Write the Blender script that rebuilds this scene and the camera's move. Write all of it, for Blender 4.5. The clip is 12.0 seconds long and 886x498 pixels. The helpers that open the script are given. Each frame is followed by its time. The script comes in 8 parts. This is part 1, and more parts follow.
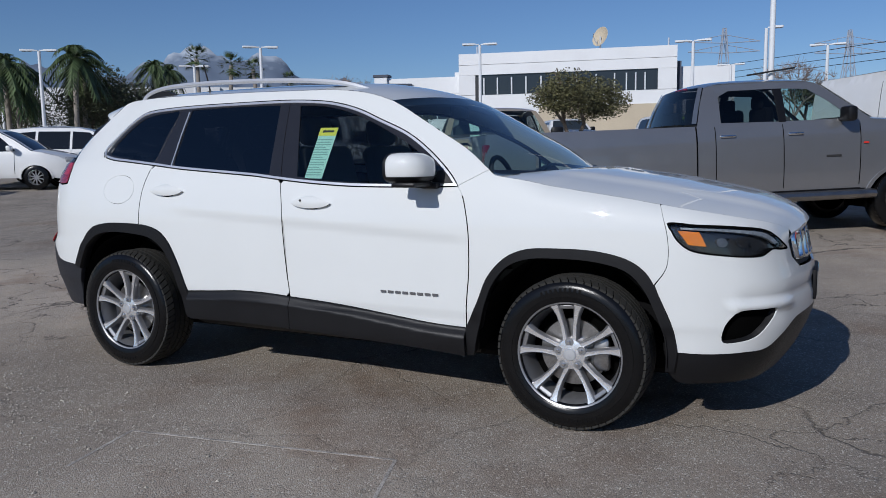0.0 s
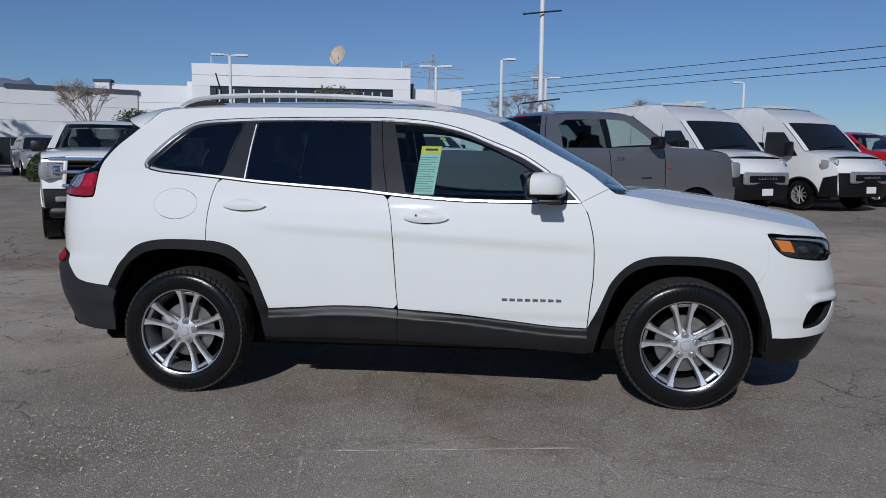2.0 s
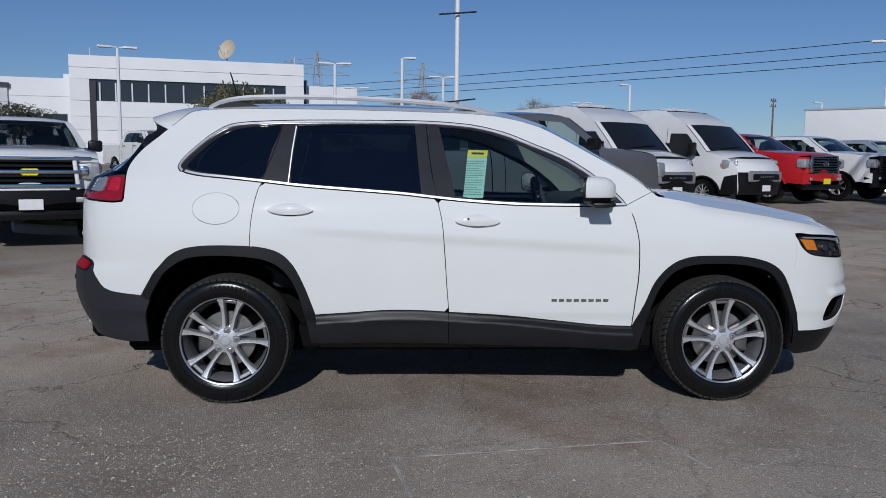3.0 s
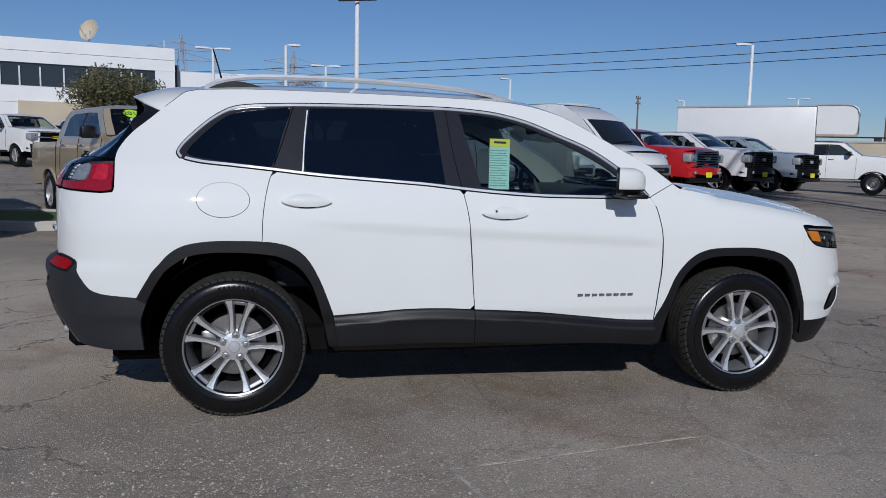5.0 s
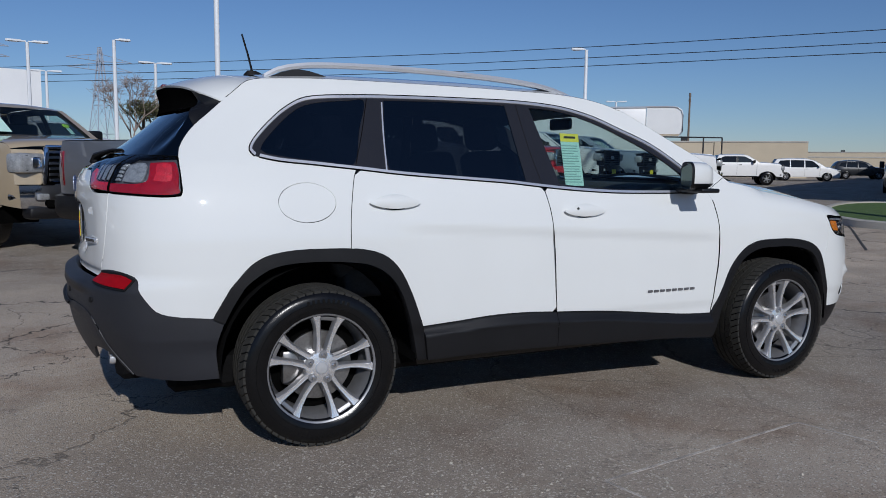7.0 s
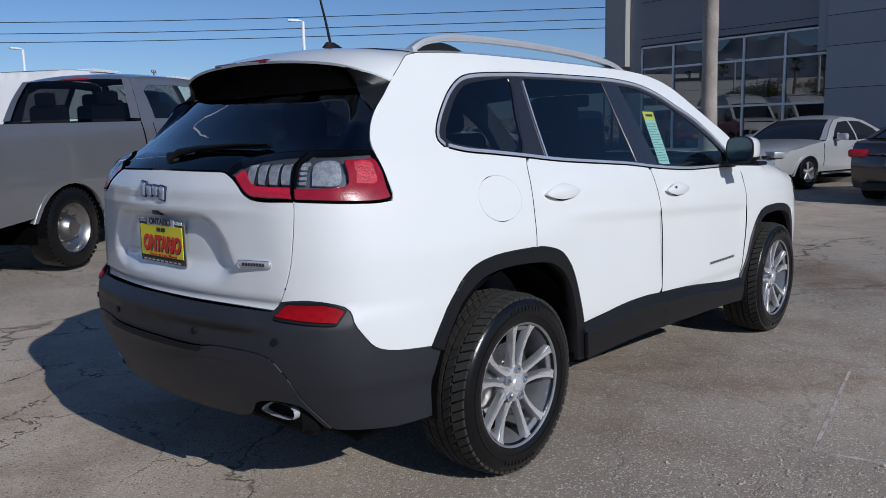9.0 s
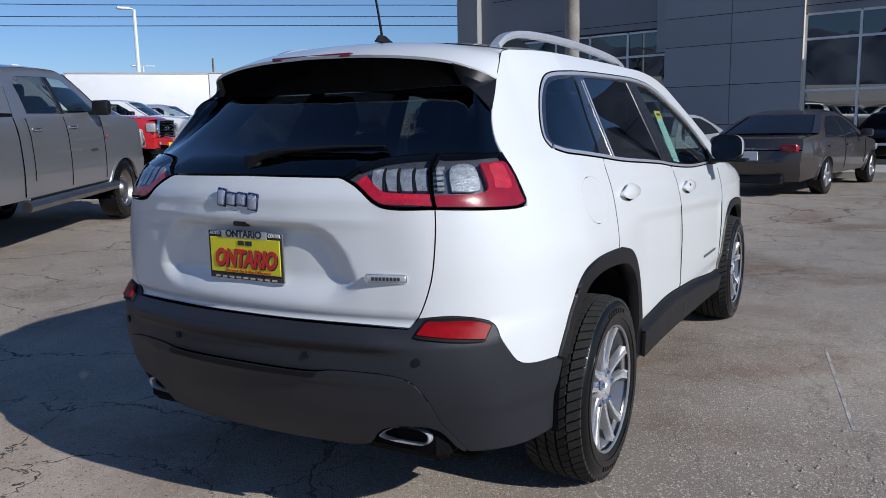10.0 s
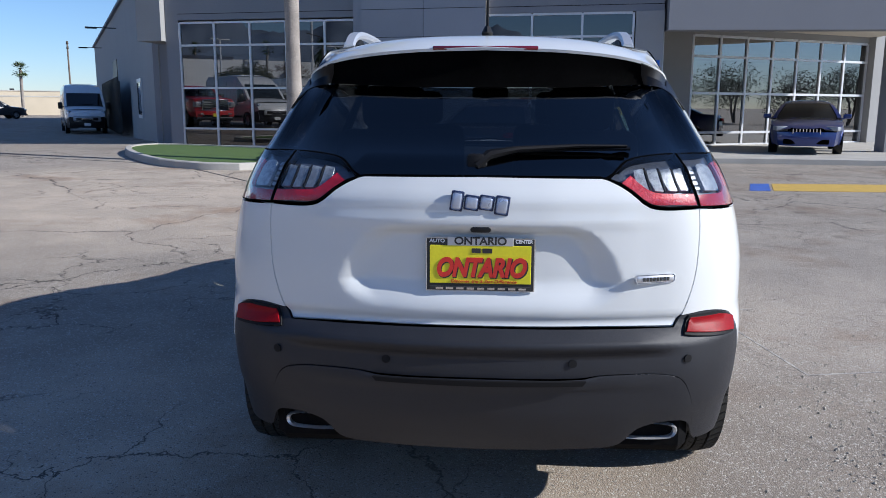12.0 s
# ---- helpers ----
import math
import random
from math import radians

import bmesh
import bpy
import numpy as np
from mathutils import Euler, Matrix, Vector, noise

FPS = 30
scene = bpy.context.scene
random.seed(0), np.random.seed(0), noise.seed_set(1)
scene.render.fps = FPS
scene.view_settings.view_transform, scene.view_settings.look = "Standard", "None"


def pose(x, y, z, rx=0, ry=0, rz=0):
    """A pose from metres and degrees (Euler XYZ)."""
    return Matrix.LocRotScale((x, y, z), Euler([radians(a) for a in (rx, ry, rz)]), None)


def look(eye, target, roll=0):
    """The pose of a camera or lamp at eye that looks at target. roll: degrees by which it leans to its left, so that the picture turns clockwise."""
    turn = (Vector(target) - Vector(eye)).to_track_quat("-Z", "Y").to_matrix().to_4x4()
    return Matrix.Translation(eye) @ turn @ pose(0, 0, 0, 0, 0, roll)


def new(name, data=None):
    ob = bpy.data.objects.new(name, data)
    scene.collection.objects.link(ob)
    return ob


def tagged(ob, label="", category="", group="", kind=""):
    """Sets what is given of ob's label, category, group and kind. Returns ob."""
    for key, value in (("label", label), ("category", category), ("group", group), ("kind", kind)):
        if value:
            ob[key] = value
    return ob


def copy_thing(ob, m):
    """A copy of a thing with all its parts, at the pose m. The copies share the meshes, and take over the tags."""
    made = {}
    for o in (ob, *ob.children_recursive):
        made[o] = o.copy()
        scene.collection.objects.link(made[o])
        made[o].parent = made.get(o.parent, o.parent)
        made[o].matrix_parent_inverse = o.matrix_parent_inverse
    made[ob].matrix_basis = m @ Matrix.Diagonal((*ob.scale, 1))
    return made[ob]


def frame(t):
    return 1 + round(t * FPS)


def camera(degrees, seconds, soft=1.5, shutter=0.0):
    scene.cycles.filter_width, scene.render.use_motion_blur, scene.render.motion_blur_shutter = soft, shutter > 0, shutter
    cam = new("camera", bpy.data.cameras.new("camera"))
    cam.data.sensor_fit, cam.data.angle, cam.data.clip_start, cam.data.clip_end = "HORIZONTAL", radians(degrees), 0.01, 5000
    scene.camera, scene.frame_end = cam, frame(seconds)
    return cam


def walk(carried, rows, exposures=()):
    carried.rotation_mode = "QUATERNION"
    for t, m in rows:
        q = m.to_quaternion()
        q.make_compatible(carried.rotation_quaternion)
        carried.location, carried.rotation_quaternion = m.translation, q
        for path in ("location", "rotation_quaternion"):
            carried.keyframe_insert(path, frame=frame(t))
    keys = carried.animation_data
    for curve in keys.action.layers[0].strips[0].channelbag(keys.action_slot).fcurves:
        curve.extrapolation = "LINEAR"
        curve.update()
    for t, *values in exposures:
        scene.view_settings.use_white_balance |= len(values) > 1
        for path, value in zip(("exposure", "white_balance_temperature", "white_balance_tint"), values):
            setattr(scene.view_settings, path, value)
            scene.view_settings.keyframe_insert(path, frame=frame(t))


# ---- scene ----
cam = camera(59.4, 12.0, 0.9)
PATH = [
    (0, (2.334, -4.12, 1.238), (1.455, -2.341, 0.99), -0.9),
    (0.5, (1.889, -4.418, 1.228), (1.18, -2.564, 0.986), -0.6),
    (1, (1.394, -4.677, 1.248), (0.865, -2.763, 1.014), -0.1),
    (1.5, (0.948, -4.886, 1.268), (0.596, -2.929, 1.047), 0.2),
    (2, (0.465, -4.959, 1.264), (0.278, -2.979, 1.052), 0.5),
    (2.5, (0.004, -5.069, 1.3), (-0.03, -3.08, 1.091), 0.5),
    (3, (-0.417, -5.008, 1.288), (-0.311, -3.022, 1.073), 0.6),
    (3.2, (-0.571, -4.968, 1.287), (-0.414, -2.986, 1.069), 0.6),
    (4.8, (-1.164, -4.678, 1.268), (-0.749, -2.735, 1.034), 1.2),
    (5, (-1.175, -4.667, 1.263), (-0.744, -2.728, 1.032), 1.2),
    (5.5, (-1.206, -4.611, 1.255), (-0.729, -2.682, 1.027), 1.3),
    (6, (-1.401, -4.513, 1.231), (-0.844, -2.605, 1.006), 1.3),
    (6.5, (-1.817, -4.37, 1.231), (-1.134, -2.503, 1.009), 1.0),
    (7, (-2.272, -4.036, 1.22), (-1.423, -2.239, 0.999), 0.6),
    (7.2, (-2.45, -3.894, 1.222), (-1.527, -2.133, 0.999), 0.5),
    (8.8, (-3.54, -2.746, 1.279), (-2.127, -1.36, 0.994), -1.2),
    (9, (-3.624, -2.584, 1.283), (-2.157, -1.257, 0.99), -1.2),
    (9.5, (-3.788, -2.143, 1.294), (-2.192, -0.976, 0.99), -1.2),
    (10, (-4.054, -1.746, 1.319), (-2.339, -0.766, 1.006), -1.2),
    (10.5, (-4.24, -1.268, 1.312), (-2.421, -0.502, 0.989), -1.1),
    (11, (-4.387, -0.752, 1.34), (-2.488, -0.219, 1.009), -0.8),
    (11.5, (-4.463, -0.341, 1.358), (-2.517, -0.031, 1.012), -0.3),
    (12, (-4.463, -0.039, 1.374), (-2.5, 0.092, 1.014), 0.3),
]
walk(cam, [(t, look(e, g, r)) for t, e, g, r in PATH],
     [(0, -.03, 5880, 11), (1.0, -.12, 5880, 11), (2.5, -.22, 5880, 11), (5.0, -.15, 5880, 11), (7.2, -.14, 5880, 11), (9.0, .15, 5880, 11), (10.0, .38, 5880, 11), (10.5, .47, 5880, 11), (11.0, .70, 5880, 11), (12.0, .93, 5880, 11)])

# ---------------------------------------------------------------- light
world = bpy.data.worlds.new("world")
scene.world = world
world.use_nodes = True
sky = world.node_tree.nodes.new("ShaderNodeTexSky")
sky.sky_type, sky.sun_disc = "NISHITA", False
sky.sun_elevation, sky.sun_rotation = radians(29.5), radians(189)
sky.altitude, sky.air_density, sky.dust_density, sky.ozone_density = 400, 1.0, 0.05, 4.5
clear = world.node_tree.nodes.new("ShaderNodeMix")
clear.data_type, clear.blend_type = "RGBA", "MULTIPLY"
clear.inputs["Factor"].default_value, clear.inputs["B"].default_value = 1, (.93, .98, 1.1, 1)
world.node_tree.links.new(sky.outputs[0], clear.inputs["A"])
world.node_tree.links.new(clear.outputs["Result"], world.node_tree.nodes["Background"].inputs[0])
world.node_tree.nodes["Background"].inputs[1].default_value = 0.06
sun = new("sun", bpy.data.lights.new("sun", "SUN"))
sun.data.energy, sun.data.angle, sun.data.color = 3.3, radians(0.5), (1.0, 0.94, 0.85)
sun.matrix_basis = look((0, 0, 20), (0.28, 1.75, 19))

# ---------------------------------------------------------------- tools
from mathutils.geometry import delaunay_2d_cdt


class Geo:
    """Collects the faces of one part."""

    def __init__(self):
        self.v, self.f, self.flat = [], [], []

    def add(self, verts, faces, m=None):
        k = len(self.v)
        for p in verts:
            p = Vector(p)
            self.v.append(tuple(m @ p if m is not None else p))
        for f in faces:
            self.f.append(tuple(i + k for i in f))
        return self

    def box(self, c, size, bevel=0.0, m=None, seg=1):
        bm = bmesh.new()
        bmesh.ops.create_cube(bm, size=1)
        for v in bm.verts:
            v.co = Vector((c[0] + v.co.x * size[0], c[1] + v.co.y * size[1], c[2] + v.co.z * size[2])) if m is None else Vector((v.co.x * size[0], v.co.y * size[1], v.co.z * size[2]))
        if bevel:
            bmesh.ops.bevel(bm, geom=bm.edges[:] + bm.verts[:], offset=bevel, segments=seg, affect="EDGES", profile=0.5)
        bm.verts.index_update()
        mm = None if m is None else Matrix.Translation(c) @ m
        self.add([v.co.copy() for v in bm.verts], [[v.index for v in f.verts] for f in bm.faces], mm)
        bm.free()
        return self

    def loft(self, rings, closed=True, caps=True):
        n, k = len(rings[0]), len(rings)
        verts = [tuple(p) for r in rings for p in r]
        faces = []
        for i in range(k - 1):
            for j in range(n if closed else n - 1):
                a, b = i * n + j, i * n + (j + 1) % n
                faces.append((a, b, b + n, a + n))
        if caps and closed:
            faces.append(tuple(reversed(range(n))))
            faces.append(tuple(range((k - 1) * n, k * n)))
        return self.add(verts, faces)

    def tube(self, pts, r, n=8, caps=True, flat=1.0):
        """A round bar along the points; r one radius or one for each point."""
        pts = [Vector(p) for p in pts]
        rs = r if isinstance(r, (list, tuple)) else [r] * len(pts)
        rings, up = [], None
        for i, p in enumerate(pts):
            d = (pts[min(i + 1, len(pts) - 1)] - pts[max(i - 1, 0)]).normalized()
            if up is None:
                up = Vector((0, 0, 1)) if abs(d.z) < 0.9 else Vector((1, 0, 0))
            a = d.cross(up).normalized()
            b = a.cross(d).normalized()
            rings.append([p + a * (rs[i] * math.cos(t)) + b * (rs[i] * flat * math.sin(t)) for t in (2 * math.pi * j / n for j in range(n))])
        return self.loft(rings, True, caps)

    def lathe(self, profile, n=32, m=None):
        """Profile of (radius, height), turned about z."""
        k = len(profile)
        verts = [(r * math.cos(2 * math.pi * j / n), r * math.sin(2 * math.pi * j / n), h) for j in range(n) for r, h in profile]
        faces = []
        for j in range(n):
            for i in range(k - 1):
                a, b = j * k + i, ((j + 1) % n) * k + i
                faces.append((a, b, b + 1, a + 1))
        return self.add(verts, faces, m)

    def prism(self, outline, axis, a, b):
        """A flat outline (2D, in the two other axes in order) drawn from a to b along an axis."""
        place = {"x": lambda p, h: (h, p[0], p[1]), "y": lambda p, h: (p[0], h, p[1]), "z": lambda p, h: (p[0], p[1], h)}[axis]
        n = len(outline)
        verts = [place(p, a) for p in outline] + [place(p, b) for p in outline]
        faces = [tuple(range(n)), tuple(reversed(range(n, 2 * n)))] + [(i, i + n, (i + 1) % n + n, (i + 1) % n) for i in range(n)]
        return self.add(verts, faces)

    def ball(self, c, size, m=None, n=12):
        rings = []
        for i in range(1, n):
            t = math.pi * i / n
            rings.append([(math.sin(t) * math.cos(u), math.sin(t) * math.sin(u), math.cos(t)) for u in (2 * math.pi * j / (2 * n) for j in range(2 * n))])
        mm = Matrix.Translation(c) @ (m or Matrix()) @ Matrix.Diagonal((*size, 1))
        k = len(self.v)
        for r in rings:
            self.v += [tuple(mm @ Vector(p)) for p in r]
        w = 2 * n
        for i in range(len(rings) - 1):
            for j in range(w):
                self.f.append((k + i * w + j, k + i * w + (j + 1) % w, k + (i + 1) * w + (j + 1) % w, k + (i + 1) * w + j)[::-1])
        self.f.append(tuple(k + j for j in range(w)))
        self.f.append(tuple(k + (len(rings) - 1) * w + j for j in range(w))[::-1])
        return self


def mesh_of(name, verts, faces, material, angle=35, fix=True):
    me = bpy.data.meshes.new(name)
    me.from_pydata([tuple(v) for v in verts], [], [tuple(f) for f in faces])
    if fix:
        bm = bmesh.new()
        bm.from_mesh(me)
        bmesh.ops.recalc_face_normals(bm, faces=bm.faces[:])
        bm.to_mesh(me)
        bm.free()
    me.polygons.foreach_set("use_smooth", [True] * len(me.polygons))
    me.set_sharp_from_angle(angle=radians(angle))
    if material is not None:
        me.materials.append(material)
    me.update()
    return me


def part(name, geo, material, parent=None, label="", angle=35, fix=True):
    """One mesh object, under its thing."""
    ob = new(name, mesh_of(name, geo.v, geo.f, material, angle, fix))
    ob.parent = parent
    return tagged(ob, label) if label else ob


def thing(name, label, category, m=None, group="", kind=""):
    """The Empty at the base of a thing made of parts."""
    ob = new(name)
    ob.empty_display_size = 0.1
    if m is not None:
        ob.matrix_basis = m
    return tagged(ob, label, category, group, kind)


def ease(zs, vs):
    """A smooth curve through the knots (zs, vs), with clamped ends."""
    zs, vs = np.array(zs, float), np.array(vs, float)
    d = np.diff(vs) / np.diff(zs)
    m = np.concatenate(([d[0]], np.where(d[1:] * d[:-1] > 0, 2 * d[1:] * d[:-1] / (d[1:] + d[:-1] + 1e-12), 0), [d[-1]]))

    def at(z):
        z = np.clip(z, zs[0], zs[-1])
        i = np.clip(np.searchsorted(zs, z, side="right") - 1, 0, len(zs) - 2)
        h = zs[i + 1] - zs[i]
        t = (z - zs[i]) / h
        return ((1 + 2 * t) * (1 - t) ** 2 * vs[i] + t * (1 - t) ** 2 * h * m[i]
                + t * t * (3 - 2 * t) * vs[i + 1] + t * t * (t - 1) * h * m[i + 1])
    return at


def smooth_line(points, step=0.02, closed=False):
    """A centripetal Catmull-Rom line through the points."""
    p = np.array(points, float)
    n = len(p)
    out = []
    for i in range(n if closed else n - 1):
        if closed:
            a, b, c, d = p[(i - 1) % n], p[i], p[(i + 1) % n], p[(i + 2) % n]
        else:
            b, c = p[i], p[i + 1]
            a = p[i - 1] if i else 2 * b - c
            d = p[i + 2] if i + 2 < n else 2 * c - b
        ta, tb, tc, td = np.cumsum([0] + [max(np.linalg.norm(q), 1e-6) ** 0.5 for q in (b - a, c - b, d - c)])
        k = max(2, int(np.linalg.norm(c - b) / step))
        for t in np.linspace(tb, tc, k, endpoint=False):
            a1 = (tb - t) / (tb - ta) * a + (t - ta) / (tb - ta) * b
            a2 = (tc - t) / (tc - tb) * b + (t - tb) / (tc - tb) * c
            a3 = (td - t) / (td - tc) * c + (t - tc) / (td - tc) * d
            b1 = (tc - t) / (tc - ta) * a1 + (t - ta) / (tc - ta) * a2
            b2 = (td - t) / (td - tb) * a2 + (t - tb) / (td - tb) * a3
            out.append((tc - t) / (tc - tb) * b1 + (t - tb) / (tc - tb) * b2)
    if not closed:
        out.append(p[-1])
    return np.array(out)


def inside(poly, pts):
    x, y = pts[:, 0], pts[:, 1]
    res = np.zeros(len(pts), bool)
    px, py = poly[:, 0], poly[:, 1]
    for i in range(len(poly)):
        x0, y0, x1, y1 = px[i - 1], py[i - 1], px[i], py[i]
        hit = (y0 > y) != (y1 > y)
        if hit.any():
            res ^= hit & (x < (x1 - x0) * (y - y0) / ((y1 - y0) or 1e-12) + x0)
    return res


def dense(poly, step):
    out = []
    for i in range(len(poly)):
        a, b = poly[i], poly[(i + 1) % len(poly)]
        k = max(1, int(np.ceil(np.linalg.norm(b - a) / step)))
        out += [a + (b - a) * j / k for j in range(k)]
    return np.array(out)


def clean(poly):
    """Drops doubled points."""
    keep = [p for i, p in enumerate(poly) if np.linalg.norm(p - poly[i - 1]) > 1e-4]
    return np.array(keep)


def shrink(poly, d):
    """The outline moved inwards by d."""
    a = np.roll(poly, 1, 0)
    b = np.roll(poly, -1, 0)
    t = b - a
    t /= np.linalg.norm(t, axis=1, keepdims=True) + 1e-12
    area = 0.5 * np.sum(poly[:, 0] * b[:, 1] - b[:, 0] * poly[:, 1])
    n = np.stack([-t[:, 1], t[:, 0]], 1) * (1 if area > 0 else -1)
    return poly + n * d


def sheet(outline, holes, spacing):
    """Triangles that fill a flat outline, dense enough to be bent."""
    loops = [dense(clean(np.array(p, float)), spacing * 0.7) for p in (outline, *holes)]
    rim = np.concatenate(loops)
    lo, hi = loops[0].min(0), loops[0].max(0)
    gx, gy = np.meshgrid(np.arange(lo[0] + spacing * 0.3, hi[0], spacing), np.arange(lo[1] + spacing * 0.3, hi[1], spacing))
    g = np.stack([gx.ravel(), gy.ravel()], 1)
    if len(g):
        ok = inside(loops[0], g)
        for h in loops[1:]:
            ok &= ~inside(h, g)
        g = g[ok]
    if len(g):
        near = np.concatenate([np.min(np.linalg.norm(c[:, None] - rim[None], axis=2), axis=1) for c in np.array_split(g, max(1, len(g) // 400))])
        g = g[near > spacing * 0.45]
    edges, k = [], 0
    for lp in loops:
        edges += [(k + i, k + (i + 1) % len(lp)) for i in range(len(lp))]
        k += len(lp)
    pts = [Vector(p) for p in rim] + [Vector(p) for p in g]
    v, _, f, *_ = delaunay_2d_cdt(pts, edges, [], 0, 1e-6)
    v = np.array([tuple(p) for p in v])
    f = np.array([tuple(t) for t in f])
    c = v[f].mean(1)
    ok = inside(loops[0], c)
    for h in loops[1:]:
        ok &= ~inside(h, c)
    return v, f[ok]


def panel(name, outline, material, parent, surface, offset=0.0, holes=(), side=-1, gap=0.0, thick=0.012, spacing=0.04, relief=None, label=""):
    """A piece of bent sheet: an outline in the surface's own two coordinates, with a folded rim. side +1: its mirror image."""
    outline = np.array(outline, float)
    if gap:
        outline = shrink(clean(outline), gap)
    v, f = sheet(outline, holes, spacing)
    u, w = v[:, 0], v[:, 1]

    def at(u, w):
        return surface(u, w)
    p = at(u, w)
    e = 2e-3
    nrm = np.cross(at(u + e, w) - at(u - e, w), at(u, w + e) - at(u, w - e))
    nrm /= np.linalg.norm(nrm, axis=1, keepdims=True) + 1e-12
    if relief is not None:
        def full(u, w):
            q = at(u, w)
            m = np.cross(at(u + e, w) - at(u - e, w), at(u, w + e) - at(u, w - e))
            m /= np.linalg.norm(m, axis=1, keepdims=True) + 1e-12
            return q + m * relief(u, w)[:, None]
        p = full(u, w)
        e2 = 4e-3
        n2 = np.cross(full(u + e2, w) - full(u - e2, w), full(u, w + e2) - full(u, w - e2))
        nrm = n2 / (np.linalg.norm(n2, axis=1, keepdims=True) + 1e-12)
    p = p + nrm * offset
    # the winding that faces along the normals
    a, b, c = p[f[0, 0]], p[f[0, 1]], p[f[0, 2]]
    tri = np.cross(p[f[:, 1]] - p[f[:, 0]], p[f[:, 2]] - p[f[:, 0]])
    flip = np.einsum("ij,ij->i", tri, nrm[f[:, 0]]) < 0
    f = np.where(flip[:, None], f[:, ::-1], f)
    count = {}
    for t in f:
        for i in range(3):
            a, b = int(t[i]), int(t[(i + 1) % 3])
            count[(a, b)] = count.get((a, b), 0) + 1
    border = [(a, b) for a, b in count if (b, a) not in count]
    verts, faces, loops = [tuple(q) for q in p], [tuple(int(i) for i in t) for t in f], []
    for t in f:
        loops += [tuple(nrm[i]) for i in t]
    if thick:
        rimv = {}
        for a, b in border:
            quad = []
            for i in (b, a):
                if i not in rimv:
                    rimv[i] = (len(verts), len(verts) + 1)
                    verts.append(tuple(p[i]))
                    verts.append(tuple(p[i] - nrm[i] * thick))
                quad.append(rimv[i])
            faces.append((quad[0][0], quad[1][0], quad[1][1], quad[0][1]))
            d = np.cross(p[b] - p[a], nrm[a])
            d /= np.linalg.norm(d) + 1e-12
            loops += [tuple(d * 0.8 + nrm[a] * 0.6)] * 2 + [tuple(d)] * 2
    if side > 0:
        verts = [(x, -y, z) for x, y, z in verts]
        new_faces, new_loops, k = [], [], 0
        for q in faces:
            ns = loops[k:k + len(q)]
            k += len(q)
            new_faces.append(q[::-1])
            new_loops += [(x, -y, z) for x, y, z in ns[::-1]]
        faces, loops = new_faces, new_loops
    me = bpy.data.meshes.new(name)
    me.from_pydata(verts, [], faces)
    me.polygons.foreach_set("use_smooth", [True] * len(me.polygons))
    me.normals_split_custom_set([Vector(q).normalized() for q in loops])
    me.materials.append(material)
    ob = new(name, me)
    ob.parent = parent
    return tagged(ob, label) if label else ob


def step01(a, b, x):
    t = np.clip((x - a) / (b - a), 0, 1)
    return t * t * (3 - 2 * t)

